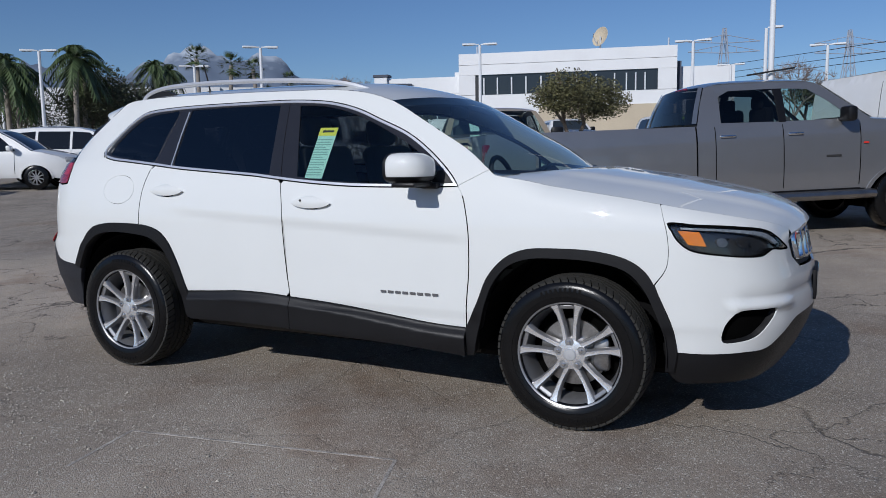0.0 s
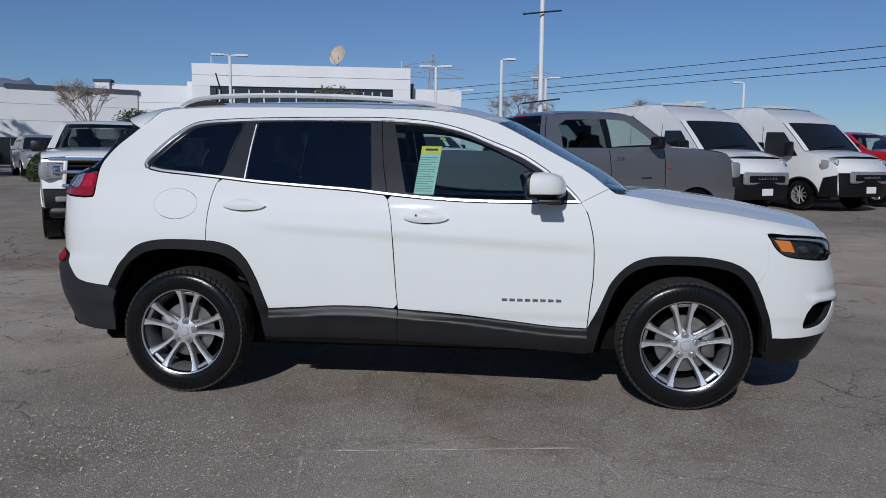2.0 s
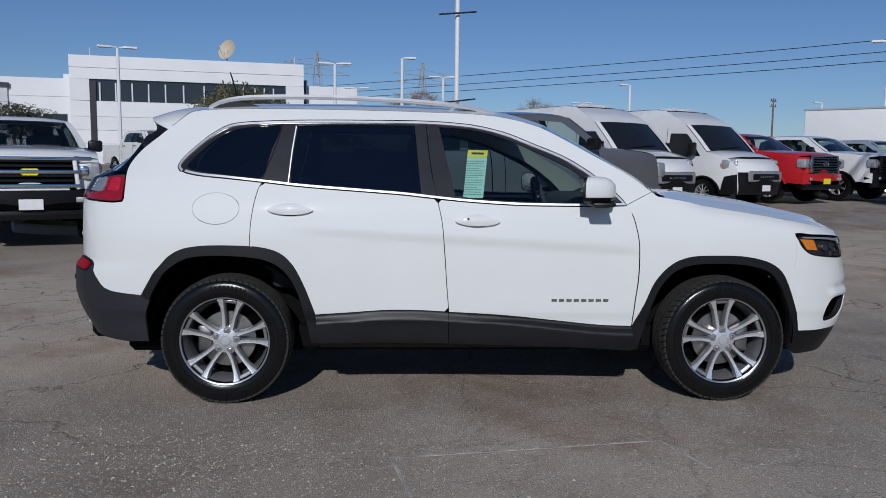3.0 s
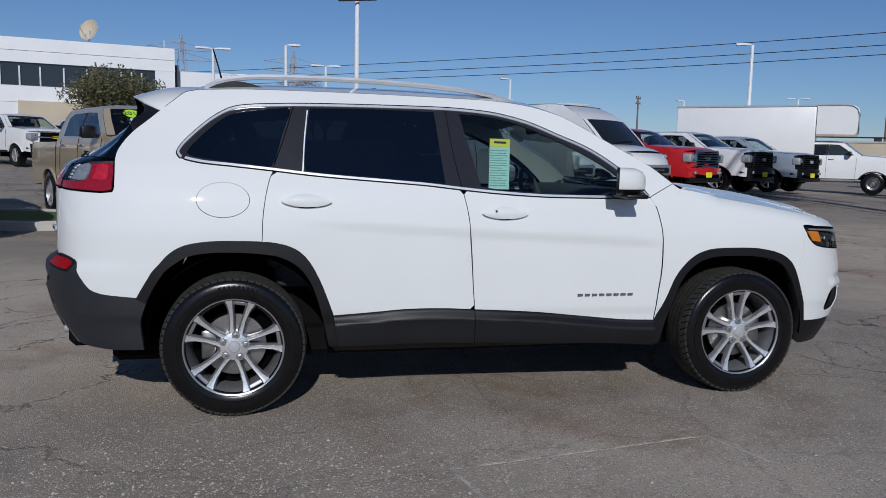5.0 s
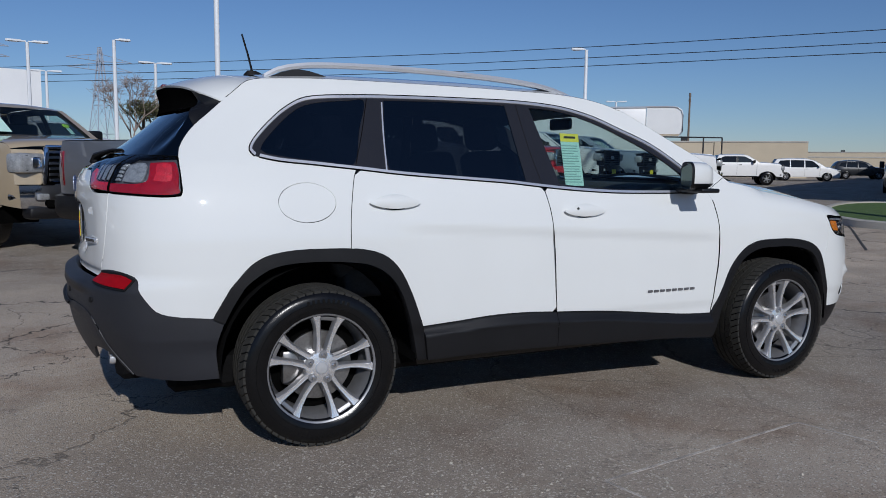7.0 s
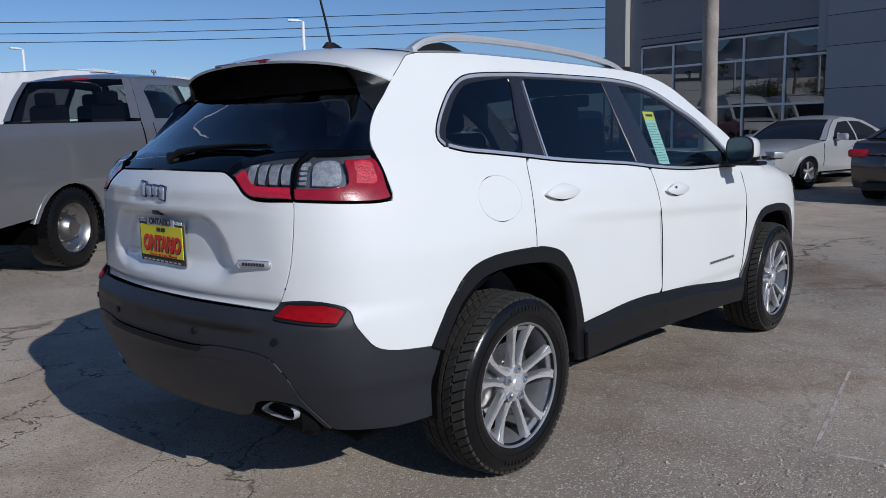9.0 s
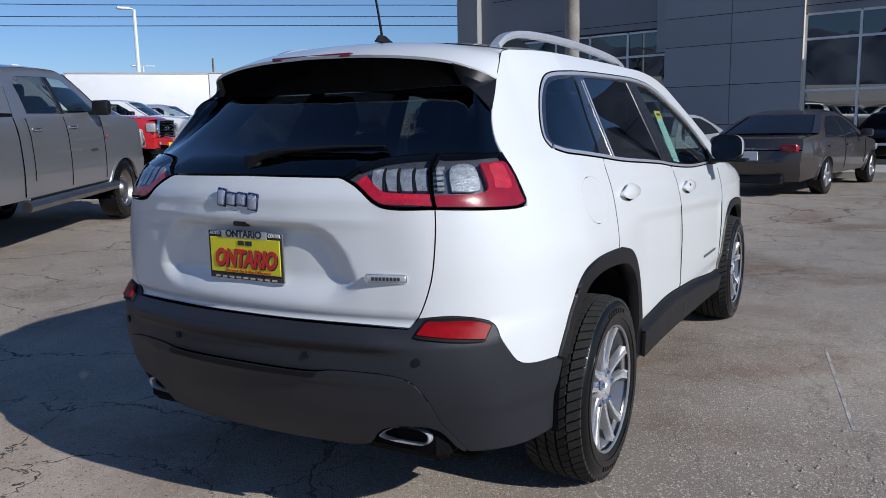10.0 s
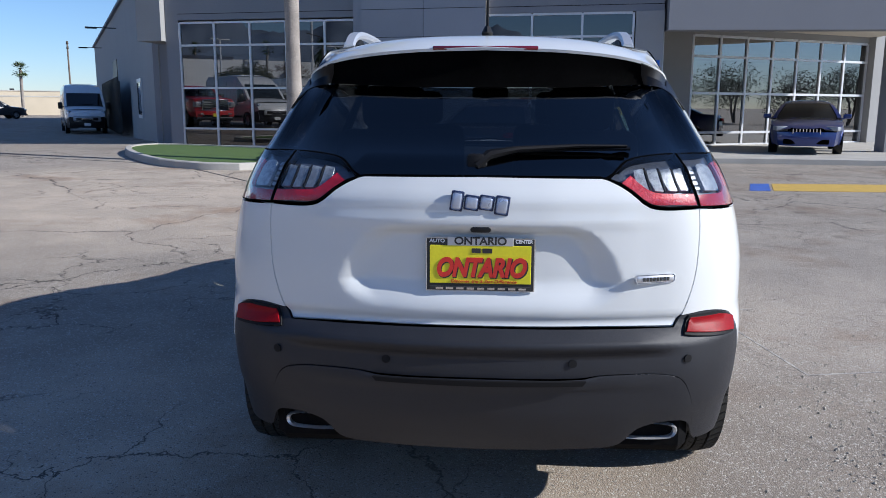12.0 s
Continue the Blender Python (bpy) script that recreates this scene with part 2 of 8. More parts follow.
# ---------------------------------------------------------------- materials
def mat(name, colour, rough=0.5, metal=0.0, coat=0.0, vary=0.12, scale=8.0, fine=120.0, bump=0.0, bump_scale=60.0, spec=0.5, coat_rough=0.03, rand=0.0, sheen=0.0):
    """A painted, plastic, metal or mineral surface with variation at two scales and fine relief."""
    m = bpy.data.materials.new(name)
    m.use_nodes = True
    nt = m.node_tree
    b = nt.nodes["Principled BSDF"]
    b.inputs["Roughness"].default_value, b.inputs["Metallic"].default_value = rough, metal
    b.inputs["Coat Weight"].default_value, b.inputs["Coat Roughness"].default_value = coat, coat_rough
    b.inputs["Specular IOR Level"].default_value = spec
    tc = nt.nodes.new("ShaderNodeTexCoord")
    big, small = nt.nodes.new("ShaderNodeTexNoise"), nt.nodes.new("ShaderNodeTexNoise")
    big.inputs["Scale"].default_value, small.inputs["Scale"].default_value = scale, fine
    big.inputs["Detail"].default_value, small.inputs["Detail"].default_value = 4, 2
    nt.links.new(tc.outputs["Object"], big.inputs["Vector"])
    nt.links.new(tc.outputs["Object"], small.inputs["Vector"])
    add = nt.nodes.new("ShaderNodeMath")
    add.operation = "ADD"
    nt.links.new(big.outputs["Fac"], add.inputs[0])
    nt.links.new(small.outputs["Fac"], add.inputs[1])
    rng = nt.nodes.new("ShaderNodeMapRange")
    rng.inputs["From Min"].default_value, rng.inputs["From Max"].default_value = 0.7, 1.3
    rng.inputs["To Min"].default_value, rng.inputs["To Max"].default_value = 1 - vary, 1 + vary
    nt.links.new(add.outputs[0], rng.inputs["Value"])
    mul = nt.nodes.new("ShaderNodeMix")
    mul.data_type, mul.blend_type = "RGBA", "MULTIPLY"
    mul.inputs["Factor"].default_value = 1
    mul.inputs["A"].default_value = (*colour, 1)
    if rand:
        info = nt.nodes.new("ShaderNodeObjectInfo")
        r2 = nt.nodes.new("ShaderNodeMapRange")
        r2.inputs["To Min"].default_value, r2.inputs["To Max"].default_value = 1 - rand, 1 + rand
        nt.links.new(info.outputs["Random"], r2.inputs["Value"])
        m2 = nt.nodes.new("ShaderNodeMath")
        m2.operation = "MULTIPLY"
        nt.links.new(rng.outputs[0], m2.inputs[0])
        nt.links.new(r2.outputs[0], m2.inputs[1])
        nt.links.new(m2.outputs[0], mul.inputs["B"])
    else:
        nt.links.new(rng.outputs[0], mul.inputs["B"])
    nt.links.new(mul.outputs["Result"], b.inputs["Base Color"])
    if rough > 0.04:
        rr = nt.nodes.new("ShaderNodeMapRange")
        rr.inputs["To Min"].default_value, rr.inputs["To Max"].default_value = rough * 0.85, min(1, rough * 1.15)
        nt.links.new(big.outputs["Fac"], rr.inputs["Value"])
        nt.links.new(rr.outputs[0], b.inputs["Roughness"])
    if bump:
        n3 = nt.nodes.new("ShaderNodeTexNoise")
        n3.inputs["Scale"].default_value, n3.inputs["Detail"].default_value = bump_scale, 3
        nt.links.new(tc.outputs["Object"], n3.inputs["Vector"])
        bp = nt.nodes.new("ShaderNodeBump")
        bp.inputs["Strength"].default_value, bp.inputs["Distance"].default_value = bump, 0.01
        nt.links.new(n3.outputs["Fac"], bp.inputs["Height"])
        nt.links.new(bp.outputs[0], b.inputs["Normal"])
    return m


def glass(name, tint, rough=0.0, ior=1.5):
    """Thin tinted sheet glass: what is seen through it is tinted, and it mirrors by its angle."""
    m = bpy.data.materials.new(name)
    m.use_nodes = True
    nt = m.node_tree
    nt.nodes.remove(nt.nodes["Principled BSDF"])
    tr, gl, mx, lw, pw, fr = (nt.nodes.new(k) for k in ("ShaderNodeBsdfTransparent", "ShaderNodeBsdfGlossy", "ShaderNodeMixShader", "ShaderNodeLayerWeight", "ShaderNodeMath", "ShaderNodeMath"))
    tr.inputs[0].default_value = (*tint, 1)
    gl.inputs["Color"].default_value = (1, 1, 1, 1)
    gl.inputs["Roughness"].default_value = rough
    f0 = ((ior - 1) / (ior + 1)) ** 2
    lw.inputs["Blend"].default_value = .5
    pw.operation, fr.operation = "POWER", "MULTIPLY_ADD"
    pw.inputs[1].default_value, fr.inputs[1].default_value, fr.inputs[2].default_value = 5, 1 - f0, f0
    nt.links.new(lw.outputs["Facing"], pw.inputs[0])
    nt.links.new(pw.outputs[0], fr.inputs[0])
    nt.links.new(fr.outputs[0], mx.inputs[0])
    nt.links.new(tr.outputs[0], mx.inputs[1])
    nt.links.new(gl.outputs[0], mx.inputs[2])
    nt.links.new(mx.outputs[0], nt.nodes["Material Output"].inputs["Surface"])
    return m


WHITE_PAINT = mat("white_car_paint", (0.695, 0.71, 0.70), 0.5, coat=1.0, vary=0.015, scale=3, fine=900, spec=.2)
TRIM_BLACK = mat("grained_black_plastic", (0.006, 0.006, 0.0072), 0.42, vary=0.12, scale=5, fine=300, bump=0.1, bump_scale=700, spec=.36)
BUMPER_GREY = mat("grained_grey_bumper", (0.0175, 0.0185, 0.0235), 0.5, vary=0.12, scale=5, fine=300, bump=0.15, bump_scale=700, spec=.45)
TRIM_LOW = mat("dark_valance_plastic", (0.008, 0.008, 0.009), 0.6, spec=.2, vary=0.12, scale=5, fine=300, bump=0.1, bump_scale=700)
GLOSS_BLACK = mat("gloss_black_pillar", (0.035, 0.032, 0.031), 0.22, metal=0.5, vary=0.05, coat=1.0)
CHROME = mat("bright_chrome", (0.75, 0.76, 0.78), 0.08, metal=1, vary=0.03)
SATIN = mat("satin_aluminium", (0.62, 0.63, 0.65), 0.32, metal=.55, vary=0.05)
ALLOY = mat("machined_alloy", (0.90, 0.90, 0.91), 0.26, metal=.8, vary=0.06, scale=20, fine=300)
ALLOY_GREY = mat("grey_cast_alloy", (0.34, 0.34, 0.35), 0.35, metal=0.7, vary=0.1, scale=30, fine=300)
RUBBER = mat("tyre_rubber", (0.005, 0.005, 0.0055), 0.22, spec=.32, vary=0.2, scale=20, fine=200, bump=0.06, bump_scale=250)
TREAD = mat("dusty_tread_rubber", (0.021, 0.020, 0.017), 0.85, vary=0.35, scale=25, fine=200, bump=0.3, bump_scale=150)
BLACK = mat("black_void", (0.003, 0.003, 0.003), 0.9, vary=0.2, spec=.0)
TRIM_BRIGHT = mat("brushed_bright_trim", (0.82, 0.82, 0.83), 0.3, metal=.75, vary=0.03)
LINER = mat("black_liner", (0.005, 0.005, 0.0055), 0.9, spec=.1, vary=0.3, bump=0.3, bump_scale=40)
CABIN = mat("black_cloth_trim", (0.05, 0.052, 0.055), 0.85, vary=0.2, bump=0.2, bump_scale=300)
HEADLINER = mat("grey_headliner", (0.42, 0.42, 0.40), 0.9, vary=0.1)
STEEL = mat("brake_steel", (0.35, 0.34, 0.33), 0.35, metal=1, vary=0.2)
RED_BRIGHT = mat("bright_red_cell", (0.52, 0.010, 0.030), 0.35, vary=0.35, scale=70, fine=300, coat=.3, bump=.25, bump_scale=140)
RED_LENS = mat("red_lens", (0.31, 0.006, 0.017), 0.25, vary=0.25, scale=40, fine=250, coat=.5, spec=.3, bump=0.06, bump_scale=180)
RED_DIM = mat("ribbed_reflector", (0.26, 0.003, 0.007), 0.4, vary=0.2, scale=60, fine=300, spec=.12, bump=.08, bump_scale=250)
RED_DARK = mat("deep_red_lens", (0.16, 0.003, 0.008), 0.12, vary=0.15, scale=30, coat=1)
CLEAR_LENS = mat("frosted_clear_lens", (0.30, 0.33, 0.36), 0.3, metal=0.25, vary=0.45, scale=60, fine=300, coat=.3, bump=0.2, bump_scale=160)
# blue-grey of sky reflected in the lens is put into the housing's colour
TAIL_HOUSING = mat("smoked_sky_tinted_housing", (0.12, 0.13, 0.15), 0.3, metal=0.4, vary=0.3, scale=50, fine=200, coat=1)
LAMP_DARK = mat("lamp_housing", (0.03, 0.032, 0.035), 0.2, metal=0.3, vary=0.2, coat=1)
AMBER = mat("amber_lens", (0.75, 0.22, 0.01), 0.15, vary=0.15, scale=40, fine=200, coat=1, bump=0.3, bump_scale=150)
GLASS_DARK = glass("privacy_glass", (0.085, 0.092, 0.105), ior=1.8)
GLASS_MID = glass("green_tinted_glass", (0.70, 0.80, 0.78))
GLASS_CLEAR = glass("clear_cover", (0.92, 0.92, 0.92), ior=1.45)
PAPER_GREEN = mat("pale_green_paper", (0.50, 0.74, 0.66), 0.7, vary=0.04)
PAPER_YELLOW = mat("yellow_paper", (0.85, 0.72, 0.08), 0.7, vary=0.04)
DOOR_INK = mat("grey_door_mark", (0.16, 0.16, 0.17), 0.3, metal=.4)
EMBLEM_SILVER = mat("pale_blue_silver", (0.50, 0.55, 0.66), 0.28, metal=.6, vary=.05)
NAVY = mat("navy_edge", (0.012, 0.022, 0.07), 0.4)
INK = mat("dark_ink", (0.03, 0.03, 0.03), 0.6)
INK_GREEN = mat("grey_green_ink", (0.22, 0.36, 0.33), 0.7)
PLATE_YELLOW = mat("yellow_plate", (0.80, 0.72, 0.02), 0.4, vary=0.05)
INK_RED = mat("red_ink", (0.62, 0.03, 0.02), 0.45)
WHITE_INK = mat("white_ink", (0.8, 0.8, 0.8), 0.5)
BLUE_INK = mat("blue_sign", (0.02, 0.12, 0.55), 0.45)

# ---------------------------------------------------------------- ground
def soft(v):
    return np.log1p(np.exp(np.clip(v, -30, 60)))


def ground_z(x, y):
    """The lot is level round the car and rises gently towards the far rows."""
    x, y = np.asarray(x, float), np.asarray(y, float)
    rise = .024 * soft(y - 2.5) * (1 - .6 * step01(10, 35, x)) + .012 * soft(-x - 5) * step01(3, 8, y)
    dips = .11 * np.exp(-((x + 5) ** 2 / 9 + (y - 8) ** 2 / 16)) + .28 * step01(12, 26, x) * step01(9, 18, y) + .065 * np.exp(-((x + .5) ** 2 / 5 + (y - 5.6) ** 2 / 3))
    return np.minimum(1.1, rise) - dips


def gz(x, y):
    return float(ground_z(x, y))


def asphalt():
    m = bpy.data.materials.new("weathered_asphalt")
    m.use_nodes = True
    nt = m.node_tree
    N, L = nt.nodes.new, nt.links.new
    b = nt.nodes["Principled BSDF"]
    geo = N("ShaderNodeNewGeometry")
    pos = geo.outputs["Position"]

    def noise_(scale, detail=3, rough=.55, src=pos):
        n = N("ShaderNodeTexNoise")
        n.inputs["Scale"].default_value, n.inputs["Detail"].default_value, n.inputs["Roughness"].default_value = scale, detail, rough
        L(src, n.inputs["Vector"])
        return n

    def ramp(src, a, b_, c0=(0, 0, 0), c1=(1, 1, 1)):
        r = N("ShaderNodeValToRGB")
        r.color_ramp.elements[0].position, r.color_ramp.elements[1].position = a, b_
        r.color_ramp.elements[0].color, r.color_ramp.elements[1].color = (*c0, 1), (*c1, 1)
        L(src, r.inputs[0])
        return r.outputs[0]

    def mix(kind, f, a, b_):
        x = N("ShaderNodeMix")
        x.data_type, x.blend_type = "RGBA", kind
        for sock, val in (("Factor", f), ("A", a), ("B", b_)):
            if isinstance(val, (int, float)):
                x.inputs[sock].default_value = val
            elif isinstance(val, tuple):
                x.inputs[sock].default_value = (*val, 1)
            else:
                L(val, x.inputs[sock])
        return x.outputs["Result"]
    # a sounder, less cracked patch of paving on the car's near side; slightly darker tone round it
    off = N("ShaderNodeVectorMath")
    off.operation = "SUBTRACT"
    L(pos, off.inputs[0])
    off.inputs[1].default_value = (.9, -3.0, 0)
    wob = noise_(.55, 3)
    wv = N("ShaderNodeVectorMath")
    wv.operation = "MULTIPLY_ADD"
    L(wob.outputs["Color"], wv.inputs[0])
    wv.inputs[1].default_value = (1.6, 1.6, 0)
    L(off.outputs[0], wv.inputs[2])
    ln = N("ShaderNodeVectorMath")
    ln.operation = "LENGTH"
    L(wv.outputs[0], ln.inputs[0])
    zmap = N("ShaderNodeMapRange")
    zmap.inputs["From Min"].default_value, zmap.inputs["From Max"].default_value = 2.9, 5.6
    zmap.inputs["To Min"].default_value = .22
    L(ln.outputs["Value"], zmap.inputs["Value"])
    zone = zmap.outputs[0]
    base = mix("MIX", ramp(noise_(.16, 4).outputs["Fac"], .35, .65), (.255, .234, .208), (.325, .298, .266))
    base = mix("MIX", ramp(noise_(1.3, 5).outputs["Fac"], .42, .72), base, (.375, .342, .30))
    base = mix("MULTIPLY", 1.0, base, mix("MIX", zone, (.97, .92, .86), (.93, .875, .81)))
    # three paler stretches of paving and one darker patch, with soft wandering edges
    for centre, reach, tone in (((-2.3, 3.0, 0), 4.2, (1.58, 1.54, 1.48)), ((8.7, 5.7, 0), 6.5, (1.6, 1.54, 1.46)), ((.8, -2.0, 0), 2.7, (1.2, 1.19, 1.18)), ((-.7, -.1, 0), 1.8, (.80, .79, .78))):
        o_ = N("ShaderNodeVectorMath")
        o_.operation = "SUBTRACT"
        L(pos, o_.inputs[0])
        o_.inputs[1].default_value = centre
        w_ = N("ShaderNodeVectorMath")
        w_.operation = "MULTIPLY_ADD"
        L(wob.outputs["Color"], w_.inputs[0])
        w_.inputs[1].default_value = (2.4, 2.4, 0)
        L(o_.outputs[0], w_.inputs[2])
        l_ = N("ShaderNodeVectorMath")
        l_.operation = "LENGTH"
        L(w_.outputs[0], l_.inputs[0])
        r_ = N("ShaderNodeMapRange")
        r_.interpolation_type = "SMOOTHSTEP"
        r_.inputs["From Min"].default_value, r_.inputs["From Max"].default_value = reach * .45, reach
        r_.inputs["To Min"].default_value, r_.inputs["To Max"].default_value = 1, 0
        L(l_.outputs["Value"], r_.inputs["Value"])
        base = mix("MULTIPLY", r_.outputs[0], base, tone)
    # stones of the mix, light and dark
    v = N("ShaderNodeTexVoronoi")
    v.inputs["Scale"].default_value = 150
    L(pos, v.inputs["Vector"])
    sep = N("ShaderNodeSeparateColor")
    L(v.outputs["Color"], sep.inputs[0])
    base = mix("MIX", ramp(sep.outputs[0], .80, .97), base, (.54, .50, .44))
    base = mix("MIX", ramp(sep.outputs[1], .93, .99), base, (.19, .172, .152))
    fine = noise_(240, 2)
    base = mix("MULTIPLY", .55, base, ramp(fine.outputs["Fac"], .25, .75, (.58, .58, .58), (1.34, 1.33, 1.31)))
    # brown and oily stains
    st = ramp(noise_(.42, 6, .68).outputs["Fac"], .53, .66)
    base = mix("MULTIPLY", mix("MIX", .72, (0, 0, 0), st), base, (.60, .48, .40))
    oil = ramp(noise_(.9, 4, .6).outputs["Fac"], .66, .76)
    base = mix("MULTIPLY", oil, base, (.42, .40, .39))
    # cracks, in two sizes, broken up
    warp = noise_(1.1, 6, .62)
    vm = N("ShaderNodeVectorMath")
    vm.operation = "MULTIPLY_ADD"
    L(warp.outputs["Color"], vm.inputs[0])
    vm.inputs[1].default_value = (1.1, 1.1, 0)
    L(pos, vm.inputs[2])
    cracks = None
    for scale, wd, gate0, gate1, gs in ((.42, .0036, .40, .48, .23), (1.35, .0060, .47, .54, .31)):
        c = N("ShaderNodeTexVoronoi")
        c.feature = "DISTANCE_TO_EDGE"
        c.inputs["Scale"].default_value = scale
        L(vm.outputs[0], c.inputs["Vector"])
        jag = noise_(22, 4)
        add = N("ShaderNodeMath")
        add.operation = "MULTIPLY_ADD"
        L(jag.outputs["Fac"], add.inputs[0])
        add.inputs[1].default_value = wd * 1.6
        L(c.outputs["Distance"], add.inputs[2])
        line_ = ramp(add.outputs[0], wd * 1.1, wd * 2.3, (1, 1, 1), (0, 0, 0))
        gate = ramp(noise_(gs, 2).outputs["Fac"], gate0, gate1)
        k = mix("MULTIPLY", 1.0, mix("MULTIPLY", 1.0, line_, gate), zone)
        cracks = k if cracks is None else mix("LIGHTEN", 1.0, cracks, k)
    base = mix("MIX", cracks, base, (.045, .04, .036))
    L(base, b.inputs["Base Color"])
    b.inputs["Roughness"].default_value = .88
    b.inputs["Specular IOR Level"].default_value = .3
    h1 = N("ShaderNodeMath")
    h1.operation = "SUBTRACT"
    L(v.outputs["Distance"], h1.inputs[1])
    L(fine.outputs["Fac"], h1.inputs[0])
    h2 = N("ShaderNodeMath")
    h2.operation = "MULTIPLY_ADD"
    L(cracks, h2.inputs[0])
    h2.inputs[1].default_value = -3
    L(h1.outputs[0], h2.inputs[2])
    bp = N("ShaderNodeBump")
    bp.inputs["Strength"].default_value, bp.inputs["Distance"].default_value = .5, .006
    L(h2.outputs[0], bp.inputs["Height"])
    L(bp.outputs[0], b.inputs["Normal"])
    return m


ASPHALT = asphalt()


def ticks(near, far, step):
    a = list(np.arange(-near, near + .01, step))
    v, d = near, step
    while v < far:
        d *= 1.35
        v += d
        a = [-v] + a + [v]
    return np.array(a)


def build_ground():
    xs, ys = ticks(50, 4200, 1.5), ticks(50, 4200, 1.5)
    X, Y = np.meshgrid(xs, ys)
    Z = ground_z(X, Y)
    n = len(xs)
    verts = list(zip(X.ravel(), Y.ravel(), Z.ravel()))
    faces = [(i * n + j, i * n + j + 1, (i + 1) * n + j + 1, (i + 1) * n + j) for i in range(len(ys) - 1) for j in range(n - 1)]
    g = Geo()
    g.v, g.f = verts, faces
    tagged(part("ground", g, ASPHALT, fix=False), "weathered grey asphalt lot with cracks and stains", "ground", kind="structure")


build_ground()

CONCRETE = mat("pale_concrete", (.42, .40, .36), .85, vary=.15, scale=1.5, fine=60, bump=.3, bump_scale=80)
LAWN = mat("mown_lawn", (.075, .13, .03), .9, vary=.35, scale=6, fine=120, bump=.6, bump_scale=200)
PAINT_YELLOW = mat("worn_yellow_paint", (.55, .36, .07), .7, vary=.2, scale=6, fine=80)
PAINT_BLUE = mat("worn_blue_paint", (.05, .12, .42), .7, vary=.3, scale=5, fine=80)
PAINT_FADED = mat("faded_blue_paint", (.32, .34, .37), .8, vary=.3, scale=5, fine=60)


def drawn(name, pts, z0, z1, material, label, category, kind="structure", parent=None):
    """A flat slab over an outline, following the ground."""
    pts = np.array(pts, float)
    n = len(pts)
    g = Geo()
    top = [(x, y, gz(x, y) + z1) for x, y in pts]
    low = [(x, y, gz(x, y) + z0) for x, y in pts]
    g.add(top + low, [tuple(range(n))] + [(i, (i + 1) % n, (i + 1) % n + n, i + n) for i in range(n)])
    ob = part(name, g, material, parent)
    return tagged(ob, label, category, kind=kind) if parent is None else ob


def island(outline, label):
    """A kerbed bed of lawn: the kerb in lengths, the lawn inside."""
    q = smooth_line(outline, .6, True)
    inn = shrink(q, .16)
    kerb = thing("kerb", label, "kerb", kind="structure")
    step = 4
    n = len(q)
    for i in range(0, n, step):
        idx = [(i + j) % n for j in range(min(step, n - i) + 1)]
        rings = []
        for k in idx:
            (x0, y0), (x1, y1) = q[k], inn[k]
            z = gz(x0, y0)
            rings.append([(x0, y0, z - .05), (x0 + (x1 - x0) * .05, y0 + (y1 - y0) * .05, z + .13), (x0 + (x1 - x0) * .2, y0 + (y1 - y0) * .2, z + .15), (x1, y1, z + .15), (x1, y1, z - .05)])
        part("kerb_length", Geo().loft(rings), CONCRETE, kerb)
    bed = drawn("lawn", inn, -.05, .12, LAWN, "short green lawn inside a pale kerb", "lawn")
    return kerb


island([(-4.2, 8.2), (-5.6, 8.2), (-6.9, 8.3), (-7.2, 9.2), (-6.8, 9.9), (-5.6, 10.0), (-4.3, 9.9), (-3.9, 9.0)], "pale concrete kerb round a parking bed")
island([(11.2, 5.2), (16.8, 3.3), (17.2, 6), (17.6, 9.8), (16.2, 9.9), (13.5, 8.6), (11.3, 6.6)], "pale concrete kerb round the showroom's lawn")

# ---------------------------------------------------------------- the white suv
OUT = smooth_line([(-2.275, 0), (-2.2743, .06), (-2.2715, .13), (-2.262, .25), (-2.225, .47), (-2.175, .635), (-2.07, .768), (-1.9, .846), (-1.6, .884), (-1.3, .889), (-.8, .888), (0, .89),
                   (.8, .89), (1.3, .885), (1.65, .868), (1.9, .825), (2.06, .74), (2.16, .62), (2.22, .45), (2.265, .22), (2.28, 0)], 0.01)
ARC = np.concatenate(([0], np.cumsum(np.linalg.norm(np.diff(OUT, axis=0), axis=1))))
ARC -= np.interp(0.0, OUT[:, 0], ARC)
R0, F0 = ARC[0], ARC[-1]
WIDE = ease([.15, .25, .35, .45, .50, .60, .75, .88, 1.0, 1.08, 1.14, 1.3, 1.45, 1.55, 1.62],
            [.80, .845, .868, .874, .884, .889, .893, .89, .872, .85, .825, .752, .683, .635, .59])
TAIL = ease([.15, .20, .28, .38, .5, .62, .70, .735, .76, 1.0, 1.1, 1.17, 1.25, 1.35, 1.45, 1.55, 1.65],
            [.22, .16, .09, .03, -.03, -.055, -.05, -.02, 0, 0, 0, .03, .085, .16, .24, .33, .43])
NOSE = ease([.15, .25, .35, .5, .62, .75, .88, .97, 1.05], [-.16, -.08, -.02, .03, .03, .0, -.03, -.08, -.16])


HOOD_X, HOOD_Z = (.9, 1.25, 1.6, 1.84, 2.07, 2.28), (1.142, 1.079, 1.032, .992, .954, .92)


